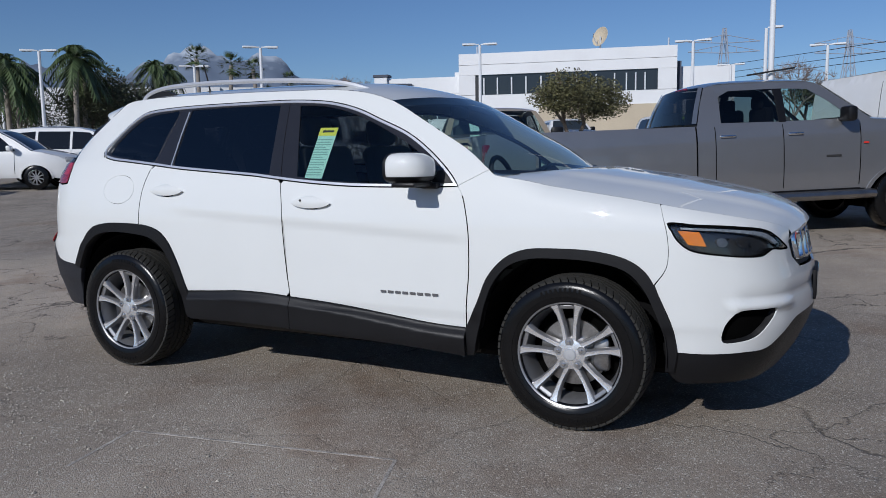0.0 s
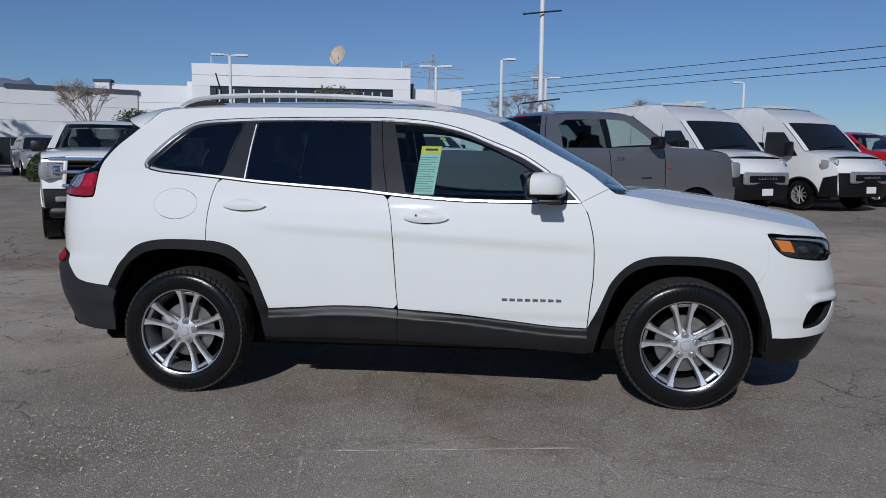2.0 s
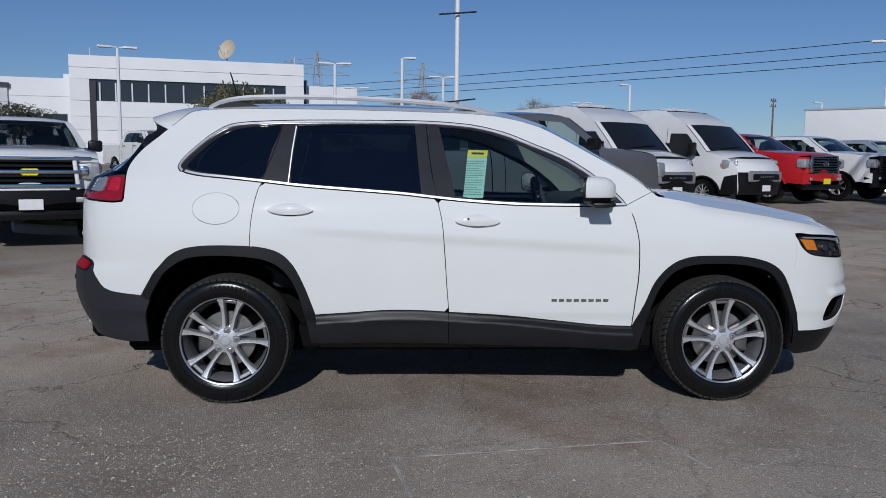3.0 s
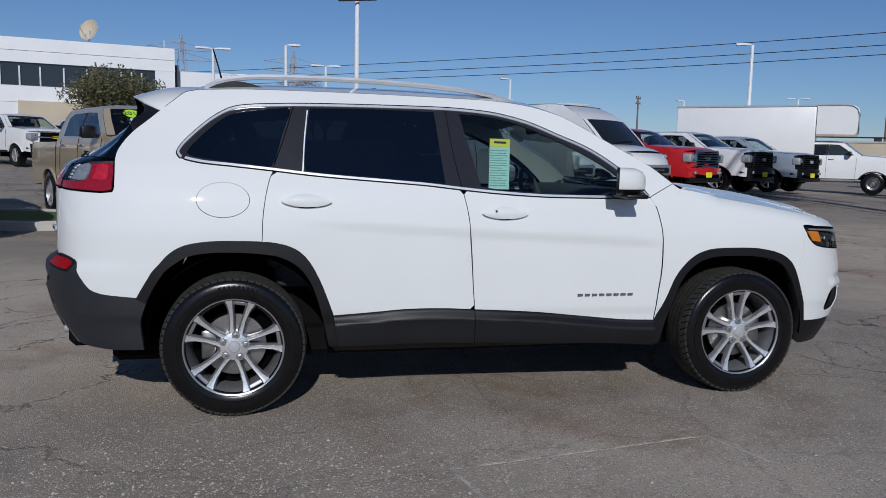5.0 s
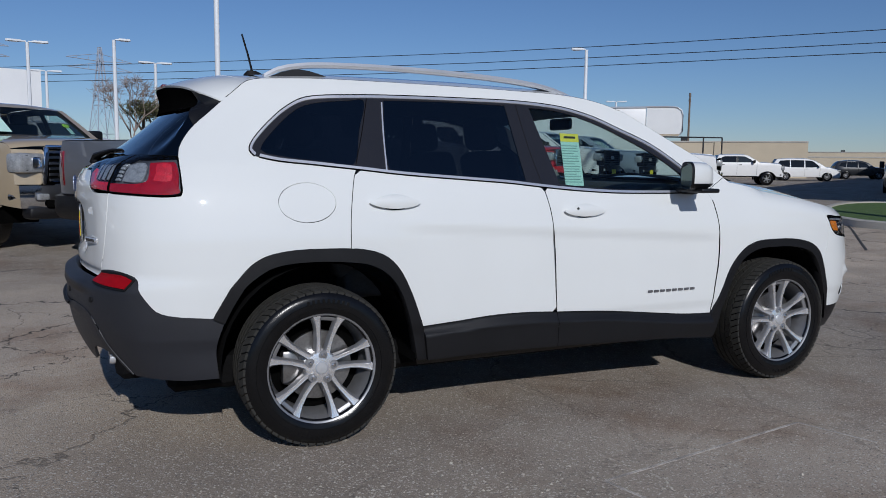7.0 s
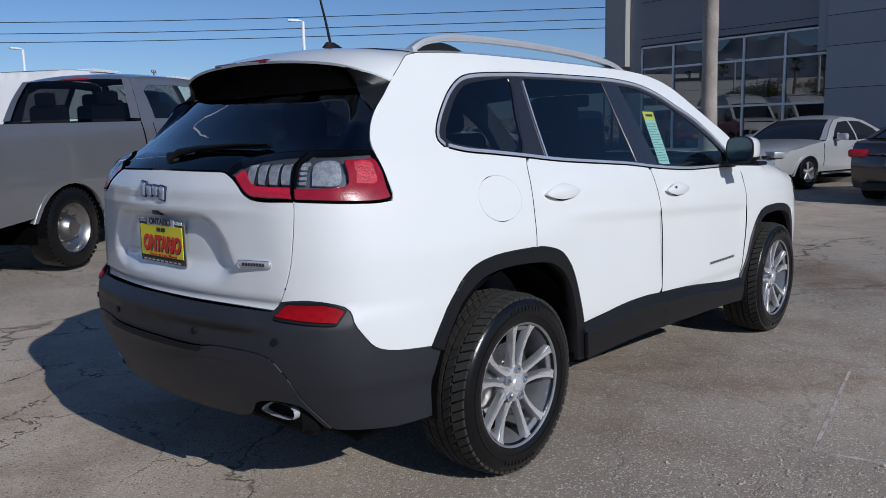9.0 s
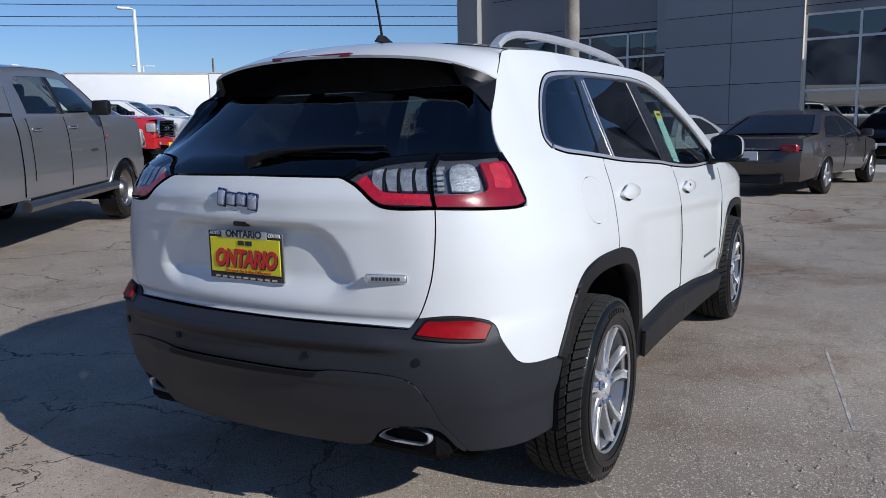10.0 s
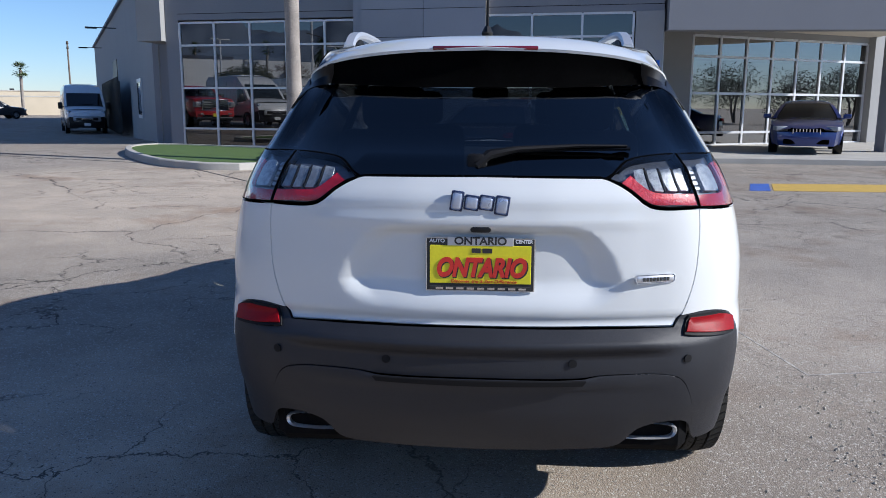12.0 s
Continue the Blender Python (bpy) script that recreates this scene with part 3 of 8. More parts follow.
def skin(s, z):
    """The outer skin: s metres along the waist from amidships, rear negative; past the middle of an end it goes on round the far side."""
    s, z = np.asarray(s, float), np.asarray(z, float)
    far = (s < R0) | (s > F0)
    s = np.where(s < R0, 2 * R0 - s, np.where(s > F0, 2 * F0 - s, s))
    x, y = np.interp(s, ARC, OUT[:, 0]), np.interp(s, ARC, OUT[:, 1])
    r, f = np.clip((-1.3 - x) / .97, 0, 1), np.clip((x - 1.3) / .98, 0, 1)
    y = y * WIDE(z) / .89
    shoulder = np.clip((z - np.interp(x, HOOD_X, HOOD_Z) + .11) / .11, 0, 1.2) * np.clip((x - .9) / .35, 0, 1)
    y = y * (1 - .055 * shoulder ** 3)
    y = y * (1 - .055 * np.clip((z - 1.2) / .3, 0, 1) * np.clip((-1.2 - x) / .5, 0, 1))
    rake = np.interp(z, [1.20, 1.25, 1.32, 1.4, 1.47], [0, .066, .11, .14, .165]) * step01(-1.97, -2.2, s)
    return np.stack([x + rake + r * TAIL(z) + f * NOSE(np.minimum(z, 1.05)), np.where(far, y, -y), z + 0 * x], -1)


def crease(s, z):
    """The doors' hollow under a soft shoulder line."""
    zc = .945 - .055 * (s + .9)
    d = z - zc
    along = step01(-1.15, -.75, s) * (1 - step01(.75, .95, s))
    return -.010 * (1 - step01(-.045, .015, d)) * step01(-.45, -.04, d) * along


def line(*pts):
    return smooth_line(pts, 0.02)


def join(*lines):
    return np.concatenate([np.array(q, float) for q in lines])


def mirror_rear(q):
    """A half outline, from the middle of the rear to the side and back, closed by its mirror image."""
    q = np.array(q, float)
    far = q[::-1].copy()
    far[:, 0] = 2 * R0 - far[:, 0]
    return np.concatenate([q, far])


def mirror_front(q):
    q = np.array(q, float)
    far = q[::-1].copy()
    far[:, 0] = 2 * F0 - far[:, 0]
    return np.concatenate([q, far])


SEAM_C = line((-1.062, 1.519), (-1.115, 1.345), (-1.170, 1.188), (-1.196, 1.093), (-1.214, .972), (-1.219, .849))
SEAM_B = line((-.288, 1.526), (-.262, 1.286), (-.228, 1.108), (-.202, .982), (-.188, .83), (-.172, .613), (-.162, .499), (-.159, .333))
SEAM_A = line((.80, 1.080), (.829, 1.036), (.851, .963), (.867, .872), (.869, .688), (.856, .563), (.845, .418))
DLO_TOP = line((-1.622, 1.240), (-1.648, 1.263), (-1.647, 1.290), (-1.619, 1.335), (-1.562, 1.395), (-1.498, 1.444), (-1.40, 1.489), (-1.272, 1.508), (-1.176, 1.514),
               (-1.055, 1.520), (-.824, 1.525), (-.535, 1.527), (-.285, 1.526), (-.12, 1.517), (.0, 1.503), (.16, 1.464), (.31, 1.405),
               (.49, 1.329), (.64, 1.232), (.755, 1.133), (.80, 1.080))
DLO_LOW = line((.80, 1.080), (.593, 1.075), (.43, 1.075), (.2, 1.078), (-.02, 1.090), (-.145, 1.1), (-.267, 1.112), (-.41, 1.127), (-.577, 1.139), (-.955, 1.166),
               (-1.165, 1.188), (-1.352, 1.206), (-1.52, 1.221), (-1.622, 1.240))
REAR_ARCH = line((-1.768, .585), (-1.715, .682), (-1.672, .765), (-1.601, .822), (-1.503, .848), (-1.313, .854), (-1.157, .844), (-1.064, .815), (-1.002, .759), (-.942, .65), (-.878, .483))
REAR_ARCH_IN = line((-1.728, .565), (-1.678, .66), (-1.63, .735), (-1.569, .778), (-1.472, .799), (-1.251, .796), (-1.126, .775), (-1.049, .730), (-.989, .65), (-.932, .476), (-.90, .33))
FRONT_ARCH = line((.845, .418), (.909, .547), (.965, .673), (1.052, .764), (1.142, .802), (1.295, .812), (1.481, .804), (1.606, .771), (1.668, .724), (1.712, .631), (1.803, .388))
FRONT_ARCH_IN = line((.88, .29), (.916, .435), (.982, .627), (1.054, .717), (1.144, .758), (1.296, .769), (1.481, .758), (1.595, .722), (1.655, .651), (1.745, .43), (1.775, .30))
LOW_WHITE = line((-.878, .483), (-.696, .495), (-.509, .508), (-.323, .508), (-.162, .499), (.141, .48), (.452, .447), (.669, .425), (.845, .418))
SILL = line((-.90, .333), (-.512, .339), (-.162, .334), (.144, .325), (.612, .308), (.88, .29))
D_EDGE = line((-1.66, 1.578), (-1.748, 1.562), (-1.80, 1.518), (-1.847, 1.471), (-1.889, 1.422), (-1.936, 1.367), (-1.956, 1.322), (-1.961, 1.272), (-1.949, 1.235), (-1.917, 1.176), (-1.892, 1.10), (-1.90, 1.078))
TAIL_SEAM = line((-2.222, 1.084), (-2.243, .98), (-2.268, .868), (-2.288, .81), (-2.306, .770))
BUMPER_TOP = line((-2.306, .770), (-2.215, .776), (-2.127, .764), (-2.075, .742), (-2.018, .672), (-1.973, .621), (-1.926, .603), (-1.768, .585))
TAIL_LAMP = line((-2.508, 1.172), (-2.47, 1.2), (-2.425, 1.221), (-2.325, 1.235), (-2.196, 1.238), (-1.95, 1.235))
HOOD_LINE = line((.895, 1.142), (1.02, 1.122), (1.143, 1.102), (1.25, 1.079), (1.603, 1.032), (1.843, .992), (2.072, .954), (2.329, .909), (2.439, .883))


def piece(line_, a, b):
    """The stretch of a line between two places along s."""
    k = line_[(line_[:, 0] >= min(a, b) - 1e-6) & (line_[:, 0] <= max(a, b) + 1e-6)]
    return k


def stretch(line_, a, b):
    """The same, with the ends cut exactly."""
    ends = [(v, float(np.interp(v, line_[:, 0], line_[:, 1]))) for v in (a, b)]
    return join([ends[0]], line_[(line_[:, 0] > a + .004) & (line_[:, 0] < b - .004)], [ends[1]])


def high_part(line_, z):
    return line_[line_[:, 1] >= z]


def suv_wheel(parent, x, side, spin):
    """A wheel of five pairs of spokes on an all-season tyre."""
    w = new("wheel")
    w.parent = parent
    w.matrix_basis = pose(x, side * .80, .345, -90 * side, 0, 0) @ pose(0, 0, 0, 0, 0, spin)
    R, hw = .345, .112
    # tyre carcass: z is outwards
    prof = [(.222, -.095), (.232, -.108), (.27, -.118), (.305, -.116), (.325, -.106), (.334, -.09), (.334, .09), (.325, .106), (.305, .117), (.285, .119), (.284, .122), (.262, .121), (.261, .118), (.245, .115), (.232, .108), (.222, .095)]
    g = Geo().lathe(prof, 64)
    tyre = part("tyre", g, RUBBER, w, "black tyre with a glossy sidewall")
    # tread ribs, with notched blocks on the shoulders
    g = Geo()
    for a, b, n, cut in ((-.106, -.062, 60, .10), (-.054, -.022, 60, .06), (-.014, .014, 60, .05), (.022, .054, 60, .06), (.062, .106, 60, .10)):
        for i in range(n):
            t0, t1 = 2 * math.pi * (i + cut) / n, 2 * math.pi * (i + 1 - cut) / n
            sk = .6 * 2 * math.pi / n * (1 if a < 0 else -1)
            ra, rb = R - (.010 if a < -.1 else 0), R - (.010 if b > .1 else 0)
            v = []
            for r_off in (-.014, 0):
                for zz, rr, s_ in ((a, ra, 0), (b, rb, sk)):
                    for t in (t0, t1):
                        v.append(((rr + r_off) * math.cos(t + s_), (rr + r_off) * math.sin(t + s_), zz))
            g.add(v, [(4, 5, 7, 6), (0, 4, 6, 2), (1, 3, 7, 5), (0, 1, 5, 4), (2, 6, 7, 3)])
    part("tread", g, TREAD, tyre, "dusty grooved tread", angle=20, fix=False)
    # raised sidewall marks: plain bars in two arcs
    g = Geo()
    for c, n in ((1.35, 9), (4.5, 9)):
        for i in range(n):
            t = c + (i - n / 2) * .075
            g.box((.292 * math.cos(t), .292 * math.sin(t), .1185), (.017, .011, .004), 0, pose(0, 0, 0, 0, 0, math.degrees(t)))
    tagged(part("sidewall_lettering", g, RUBBER, tyre), kind="stuff")
    # rim: barrel and lip
    g = Geo().lathe([(.226, .098), (.238, .102), (.241, .108), (.237, .111), (.2305, .108), (.224, .092)], 64)
    rim = part("rim", g, ALLOY_GREY, w, "machined silver alloy rim")
    part("barrel", Geo().lathe([(.224, .092), (.214, .06), (.205, .02), (.20, -.09), (.222, -.10)], 64), ALLOY_GREY, rim, "silver painted inner barrel")
    for k in range(5):
        for sgn in (-1, 1):
            stations = ((.046, 24, .0165, .086, .034), (.085, 15.5, .0116, .083, .032), (.13, 12.6, .0104, .085, .03), (.18, 12.6, .0128, .092, .026), (.212, 13.4, .0177, .099, .022), (.228, 13.8, .0256, .103, .018))
            rings, faces_ = [], []
            for r_, ang, wd, top, dep in stations:
                a0 = radians(72 * k + sgn * ang)
                c = Vector((r_ * math.cos(a0), r_ * math.sin(a0), top))
                a = Vector((-math.sin(a0), math.cos(a0), 0))
                z_ = Vector((0, 0, 1))
                rings.append([c - a * wd * 1.35 - z_ * dep, c - a * wd * 1.05 - z_ * .008, c - a * wd * .72 - z_ * .0025, c + a * wd * .72 - z_ * .0025, c + a * wd * 1.05 - z_ * .008, c + a * wd * 1.35 - z_ * dep])
                faces_.append([c - a * wd * .70 - z_ * .004, c - a * wd * .66, c - a * wd * .1 - z_ * .0012, c + a * wd * .66, c + a * wd * .70 - z_ * .004])
            sp = part("spoke", Geo().loft(rings), ALLOY_GREY, rim, angle=25)
            part("spoke_face", Geo().loft(faces_), ALLOY, sp, "bright machined spoke face", angle=25)
    for k in range(5):
        a0 = radians(72 * k)
        g = Geo().box((.214 * math.cos(a0), .214 * math.sin(a0), .084), (.022, .07, .012), .004, pose(0, 0, 0, 0, -20, 72 * k))
        part("spoke_web", g, ALLOY_GREY, rim)
    g = Geo().lathe([(0, .092), (.03, .092), (.066, .084), (.074, .07), (.074, .03)], 30)
    part("hub", g, ALLOY, rim)
    g = Geo().lathe([(0, .099), (.024, .0975), (.0285, .093), (.0285, .086)], 24)
    part("centre_cap", g, SATIN, rim, "round silver centre cap")
    for k in range(5):
        a0 = radians(72 * k)
        g = Geo().lathe([(0, .012), (.006, .0115), (.0095, .007), (.0105, 0), (.0145, -.001), (.015, -.006)], 6, Matrix.Translation((.055 * math.cos(a0), .055 * math.sin(a0), .089)))
        part("lug_nut", g, CHROME, rim)
        part("lug_recess", Geo().lathe([(0, 0), (.0195, 0), (.0195, -.004)], 16, Matrix.Translation((.055 * math.cos(a0), .055 * math.sin(a0), .0895))), ALLOY_GREY, rim)
    # brake disc and caliper, seen between the spokes
    g = Geo().lathe([(.07, .03), (.15, .03), (.152, .02), (.07, .02)], 40)
    part("brake_disc", g, STEEL, w, "bare steel brake disc")
    g = Geo().lathe([(.0, -.02), (.20, -.02)], 32)
    part("back_plate", g, BLACK, w)
    m = pose(0, 0, 0, 0, 0, -spin)
    g = Geo().box((-.125 if x > 0 else -.12, 0, .02), (.075, .15, .05), .015, None, 2)
    g = Geo().add(g.v, g.f, m @ pose(0, 0, 0, 0, 0, 180 if (x > 0) == (side < 0) else 0))
    part("caliper", g, STEEL, w)
    return w


def build_suv():
    car = thing("suv", "white four-door suv with black lower cladding, parked on cracked asphalt", "car")

    def P(name, outline, material, parent=car, **kw):
        return panel(name, outline, material, parent, skin, **kw)
    for side in (-1, 1):
        near = side < 0
        # -- body side with the quarter window's opening
        fuel = np.array([(-1.398 + .124 * math.cos(t), 1.048 + .084 * math.sin(t)) for t in np.linspace(0, 2 * math.pi, 40, endpoint=False)])
        roof_edge = line((.355, 1.501), (.25, 1.534), (.134, 1.558), (-.026, 1.574), (-.282, 1.581), (-.54, 1.586), (-.992, 1.589), (-1.326, 1.587), (-1.66, 1.578))
        pillar_front = line((.945, 1.155), (.825, 1.246), (.645, 1.346), (.437, 1.461), (.355, 1.501))
        i_c = int(np.argmin(np.linalg.norm(DLO_LOW - SEAM_C[np.argmin(abs(SEAM_C[:, 1] - 1.18))], axis=1)))
        seam_low = SEAM_C[SEAM_C[:, 1] < DLO_LOW[i_c, 1]]
        outline = join(seam_low[::-1], DLO_LOW[i_c:], DLO_TOP[1:], [(.815, 1.09)], [(.945, 1.155)], pillar_front[1:], roof_edge[1:], D_EDGE[1:],
                       line((-1.90, 1.078), (-1.95, 1.073), (-2.06, 1.076), (-2.222, 1.084))[1:], TAIL_SEAM[1:], BUMPER_TOP[1:], piece(REAR_ARCH, -1.767, -1.2192))
        body = P("body_side", outline, WHITE_PAINT, holes=[fuel], side=side, gap=.0015, spacing=.035)
        P("inner_trim", join(high_part(outline, 1.08)), HEADLINER, offset=-.035, side=side, thick=0, spacing=.08)
        P("fuel_door", shrink(fuel, .003), WHITE_PAINT, body, side=side, spacing=.03)
        P("fuel_door_well", shrink(fuel, -.006), BLACK, body, side=side, spacing=.05, offset=-.01, thick=0)
        # -- doors
        rear_outline = join(SEAM_C[SEAM_C[:, 1] < DLO_LOW[i_c, 1]], piece(REAR_ARCH, -1.2185, -.878), LOW_WHITE[LOW_WHITE[:, 0] < -.162],
                            SEAM_B[(SEAM_B[:, 1] > .499) & (SEAM_B[:, 1] < 1.106)][::-1], DLO_LOW[(DLO_LOW[:, 0] < -.228) & (DLO_LOW[:, 0] > DLO_LOW[i_c, 0] + .005)])
        rear_door = P("rear_door", rear_outline, WHITE_PAINT, side=side, gap=.002, spacing=.02, relief=crease)
        front_outline = join(SEAM_B[(SEAM_B[:, 1] > .499) & (SEAM_B[:, 1] < 1.106)], LOW_WHITE[LOW_WHITE[:, 0] >= -.162], SEAM_A[::-1][1:], DLO_LOW[(DLO_LOW[:, 0] > -.222)][1:])
        front_door = P("front_door", front_outline, WHITE_PAINT, side=side, gap=.002, spacing=.02, relief=crease)
        # -- the glasshouse: dark frames, glass, bright edge
        b_up = SEAM_B[SEAM_B[:, 1] > 1.106]
        fr_front = join(b_up[::-1], DLO_TOP[DLO_TOP[:, 0] > -.28], DLO_LOW[DLO_LOW[:, 0] > -.222][1:])
        gl_front = join(line((-.215, 1.498), (-.088, 1.492), (.04, 1.470), (.19, 1.424), (.35, 1.354), (.50, 1.279), (.64, 1.183), (.715, 1.105)), line((.69, 1.096), (.548, 1.091), (.287, 1.094), (.042, 1.106), (-.13, 1.124)))
        P("window_frame", fr_front, GLOSS_BLACK, front_door, holes=[gl_front], side=side, gap=.002, offset=-.002, spacing=.04)
        ob = P("window_glass", gl_front, GLASS_MID, front_door, side=side, offset=-.006, thick=0, spacing=.05, label="lightly tinted front door glass")
        c_up = SEAM_C[SEAM_C[:, 1] > DLO_LOW[i_c, 1]]
        mid_top = DLO_TOP[(DLO_TOP[:, 0] > -1.056) & (DLO_TOP[:, 0] < -.288)]
        fr_rear = join(c_up[::-1], mid_top, b_up, DLO_LOW[(DLO_LOW[:, 0] < -.23) & (DLO_LOW[:, 0] > DLO_LOW[i_c, 0])])
        gl_rear = join(line((-.985, 1.502), (-.66, 1.508), (-.349, 1.504)), line((-.343, 1.45), (-.325, 1.25), (-.314, 1.139)), line((-.32, 1.137), (-.577, 1.153), (-1.005, 1.183)), line((-1.013, 1.2), (-1.013, 1.28), (-1.0, 1.4)))
        P("window_frame", fr_rear, GLOSS_BLACK, rear_door, holes=[gl_rear], side=side, gap=.002, offset=-.002, spacing=.04)
        P("window_glass", gl_rear, GLASS_DARK, rear_door, side=side, offset=-.006, thick=0, spacing=.05, label="dark privacy glass of the rear door")
        q_top = DLO_TOP[DLO_TOP[:, 0] < -1.059]
        fr_q = join(q_top, c_up, DLO_LOW[i_c + 1:-1])
        gl_q = line((-1.600, 1.268), (-1.590, 1.297), (-1.52, 1.376), (-1.46, 1.425), (-1.39, 1.460), (-1.27, 1.483), (-1.15, 1.494), (-1.082, 1.498), (-1.123, 1.36), (-1.176, 1.208), (-1.271, 1.217), (-1.442, 1.233), (-1.57, 1.251))
        P("quarter_frame", fr_q, GLOSS_BLACK, body, holes=[gl_q], side=side, gap=.002, offset=-.002, spacing=.04)
        P("quarter_window", gl_q, GLASS_DARK, body, side=side, offset=-.006, thick=0, spacing=.05, label="dark privacy glass of the quarter window")
        ring = join(DLO_TOP, DLO_LOW[1:-1])
        for nm, a, b in (("window_trim", DLO_TOP, None), ("belt_trim", DLO_LOW, None)):
            q = join(shrink(clean(ring), .001), )
            sh = shrink(clean(ring), .012)
            rr = clean(ring)
            n_top = len(clean(DLO_TOP))
            k = slice(0, n_top) if nm == "window_trim" else slice(n_top - 1, len(rr))
            strip = join(q[k], sh[k][::-1])
            P(nm, strip, TRIM_BRIGHT, body, side=side, offset=.004, thick=.008, spacing=.03, label="thin bright window trim" if nm == "window_trim" else "")
        for k in (slice(0, n_top), slice(n_top - 1, len(rr))):
            P("trim_gap", join(shrink(rr, -.0045)[k], shrink(rr, .0012)[k][::-1]), BLACK, body, side=side, offset=.0025, thick=.004, spacing=.04)
        for nm, q in (("pillar_strip", ((-.994, 1.49), (-1.01, 1.35), (-1.022, 1.18))),):
            c = line(*q)
            P(nm, join(c, (c + np.array([-.006, 0]))[::-1]), TRIM_BRIGHT, rear_door, side=side, offset=.003, thick=.004, spacing=.03)
        # -- handles
        for nm, c, par in (("door_handle", (-1.008, 1.045), rear_door), ("door_handle", (-.012, .993), front_door)):
            rim = smooth_line([(c[0] - .12, c[1] - .004), (c[0] - .06, c[1] + .013), (c[0], c[1] + .02), (c[0] + .06, c[1] + .01), (c[0] + .12, c[1] - .006), (c[0] + .05, c[1] - .021), (c[0], c[1] - .024), (c[0] - .06, c[1] - .017)], .012, True)
            P(nm, rim, WHITE_PAINT, par, side=side, offset=.018, thick=.022, spacing=.014,
              relief=lambda s, z, c=c: crease(s, z) + .012 * (1 - np.clip(((s - c[0]) / .12) ** 2 + ((z - c[1]) / .024) ** 2, 0, 1)))
            # flat black oval stands for the shade in the cup below the handle
            cup = np.array([(c[0] + .055 * math.cos(t), c[1] - .018 + .017 * math.sin(t)) for t in np.linspace(0, 2 * math.pi, 24, endpoint=False)])
            P("handle_cup_shade", cup, BLACK, par, side=side, offset=.003, thick=0, spacing=.02)
            if near:
                lock = np.array([(c[0] - .052 + .006 * math.cos(t), c[1] + .006 + .006 * math.sin(t)) for t in np.linspace(0, 2 * math.pi, 10, endpoint=False)])
                if c[0] > -.5:
                    P("lock_cylinder", lock, INK, par, side=side, offset=.031, thick=.004, spacing=.01)
        # -- fender, arches, cladding
        split = line((1.765, 1.005), (1.765, .80), (1.75, .74), (1.695, .672))
        fender_outline = join(SEAM_A[:-1], FRONT_ARCH[(FRONT_ARCH[:, 1] > .672) | (FRONT_ARCH[:, 0] < 1.3)], split[::-1], piece(HOOD_LINE, .96, 1.76)[::-1], [(.945, 1.153)], [(.815, 1.088)])
        P("front_fender", fender_outline, WHITE_PAINT, side=side, gap=.0006, spacing=.035)
        for seam, half_w in ((SEAM_A[2:], .0024), (SEAM_B[(SEAM_B[:, 1] > .36) & (SEAM_B[:, 1] < 1.10)], .0014), (SEAM_C[SEAM_C[:, 1] < 1.17], .0014), (D_EDGE[D_EDGE[:, 1] > 1.475], .0022)):
            P("seam_gap", join(seam + np.array([-half_w, 0]), (seam + np.array([half_w, 0]))[::-1]), BLACK, body, side=side, offset=.0012, thick=.004, spacing=.04)
        P("rear_arch_trim", join(REAR_ARCH, [(-.845, .333)], REAR_ARCH_IN[::-1]), TRIM_BLACK, side=side, offset=.012, thick=.06, spacing=.03, label="black plastic wheel arch trim")
        P("front_arch_trim", join([(.845, .29)], FRONT_ARCH, [(1.81, .30)], FRONT_ARCH_IN[::-1]), TRIM_BLACK, side=side, offset=.012, thick=.06, spacing=.03, label="black plastic wheel arch trim")

        def flare(s, z):
            top_ = np.interp(s, LOW_WHITE[:, 0], LOW_WHITE[:, 1])
            return .004 + .03 * step01(0.0, .045, top_ - z)
        for nm, a, b, par in (("rear_door_cladding", -.878, -.163, rear_door), ("front_door_cladding", -.161, .845, front_door)):
            P(nm, join(stretch(LOW_WHITE, a, b), stretch(SILL, a + .02 if a < -.5 else a, b)[::-1]), TRIM_BLACK, par, side=side, gap=.001, thick=.02, spacing=.012, relief=flare, label="black plastic door cladding")
        P("sill", join(piece(SILL, -.9, .88), [(.87, .235), (0, .24), (-.86, .25)]), TRIM_LOW, side=side, offset=-.012, thick=.05, spacing=.03, relief=lambda s, z: -.9 * np.clip(.325 - z, 0, .1), label="dark plastic sill")
        # -- wheel wells
        for xc, lab in ((1.335, "front"), (-1.335, "rear")):
            g = Geo()
            rings = []
            for yy in (.86, .5):
                rings.append([(xc + .43 * math.cos(t), side * yy, .36 + .43 * math.sin(t)) for t in np.linspace(-.10, math.pi + .10, 24)])
            g.loft(rings, False, False)
            g.prism([(xc + .44 * math.cos(t), .36 + .44 * math.sin(t)) for t in np.linspace(-.10, math.pi + .10, 24)], "y", side * .5, side * .48)
            part("wheel_well", g, LINER, car, fix=False)
        # -- front lamp
        lamp = smooth_line([(1.776, .93), (1.9, .926), (2.053, .917), (2.222, .894), (2.312, .849), (2.374, .808), (2.30, .806), (2.231, .812), (2.18, .792), (2.143, .787), (1.981, .797), (1.848, .821), (1.80, .865), (1.788, .895)], .02, True)
        hl = P("headlight", lamp, LAMP_DARK, side=side, offset=-.03, thick=0, spacing=.03, label="dark headlight with an amber corner")
        P("lamp_rim", lamp, BLACK, hl, side=side, offset=.001, thick=.03, spacing=.03, holes=[shrink(lamp, .007)])
        P("amber_reflector", [(1.815, .902), (1.905, .897), (1.925, .836), (1.85, .843)], AMBER, hl, side=side, offset=-.012, thick=.01, spacing=.02, label="amber side marker")
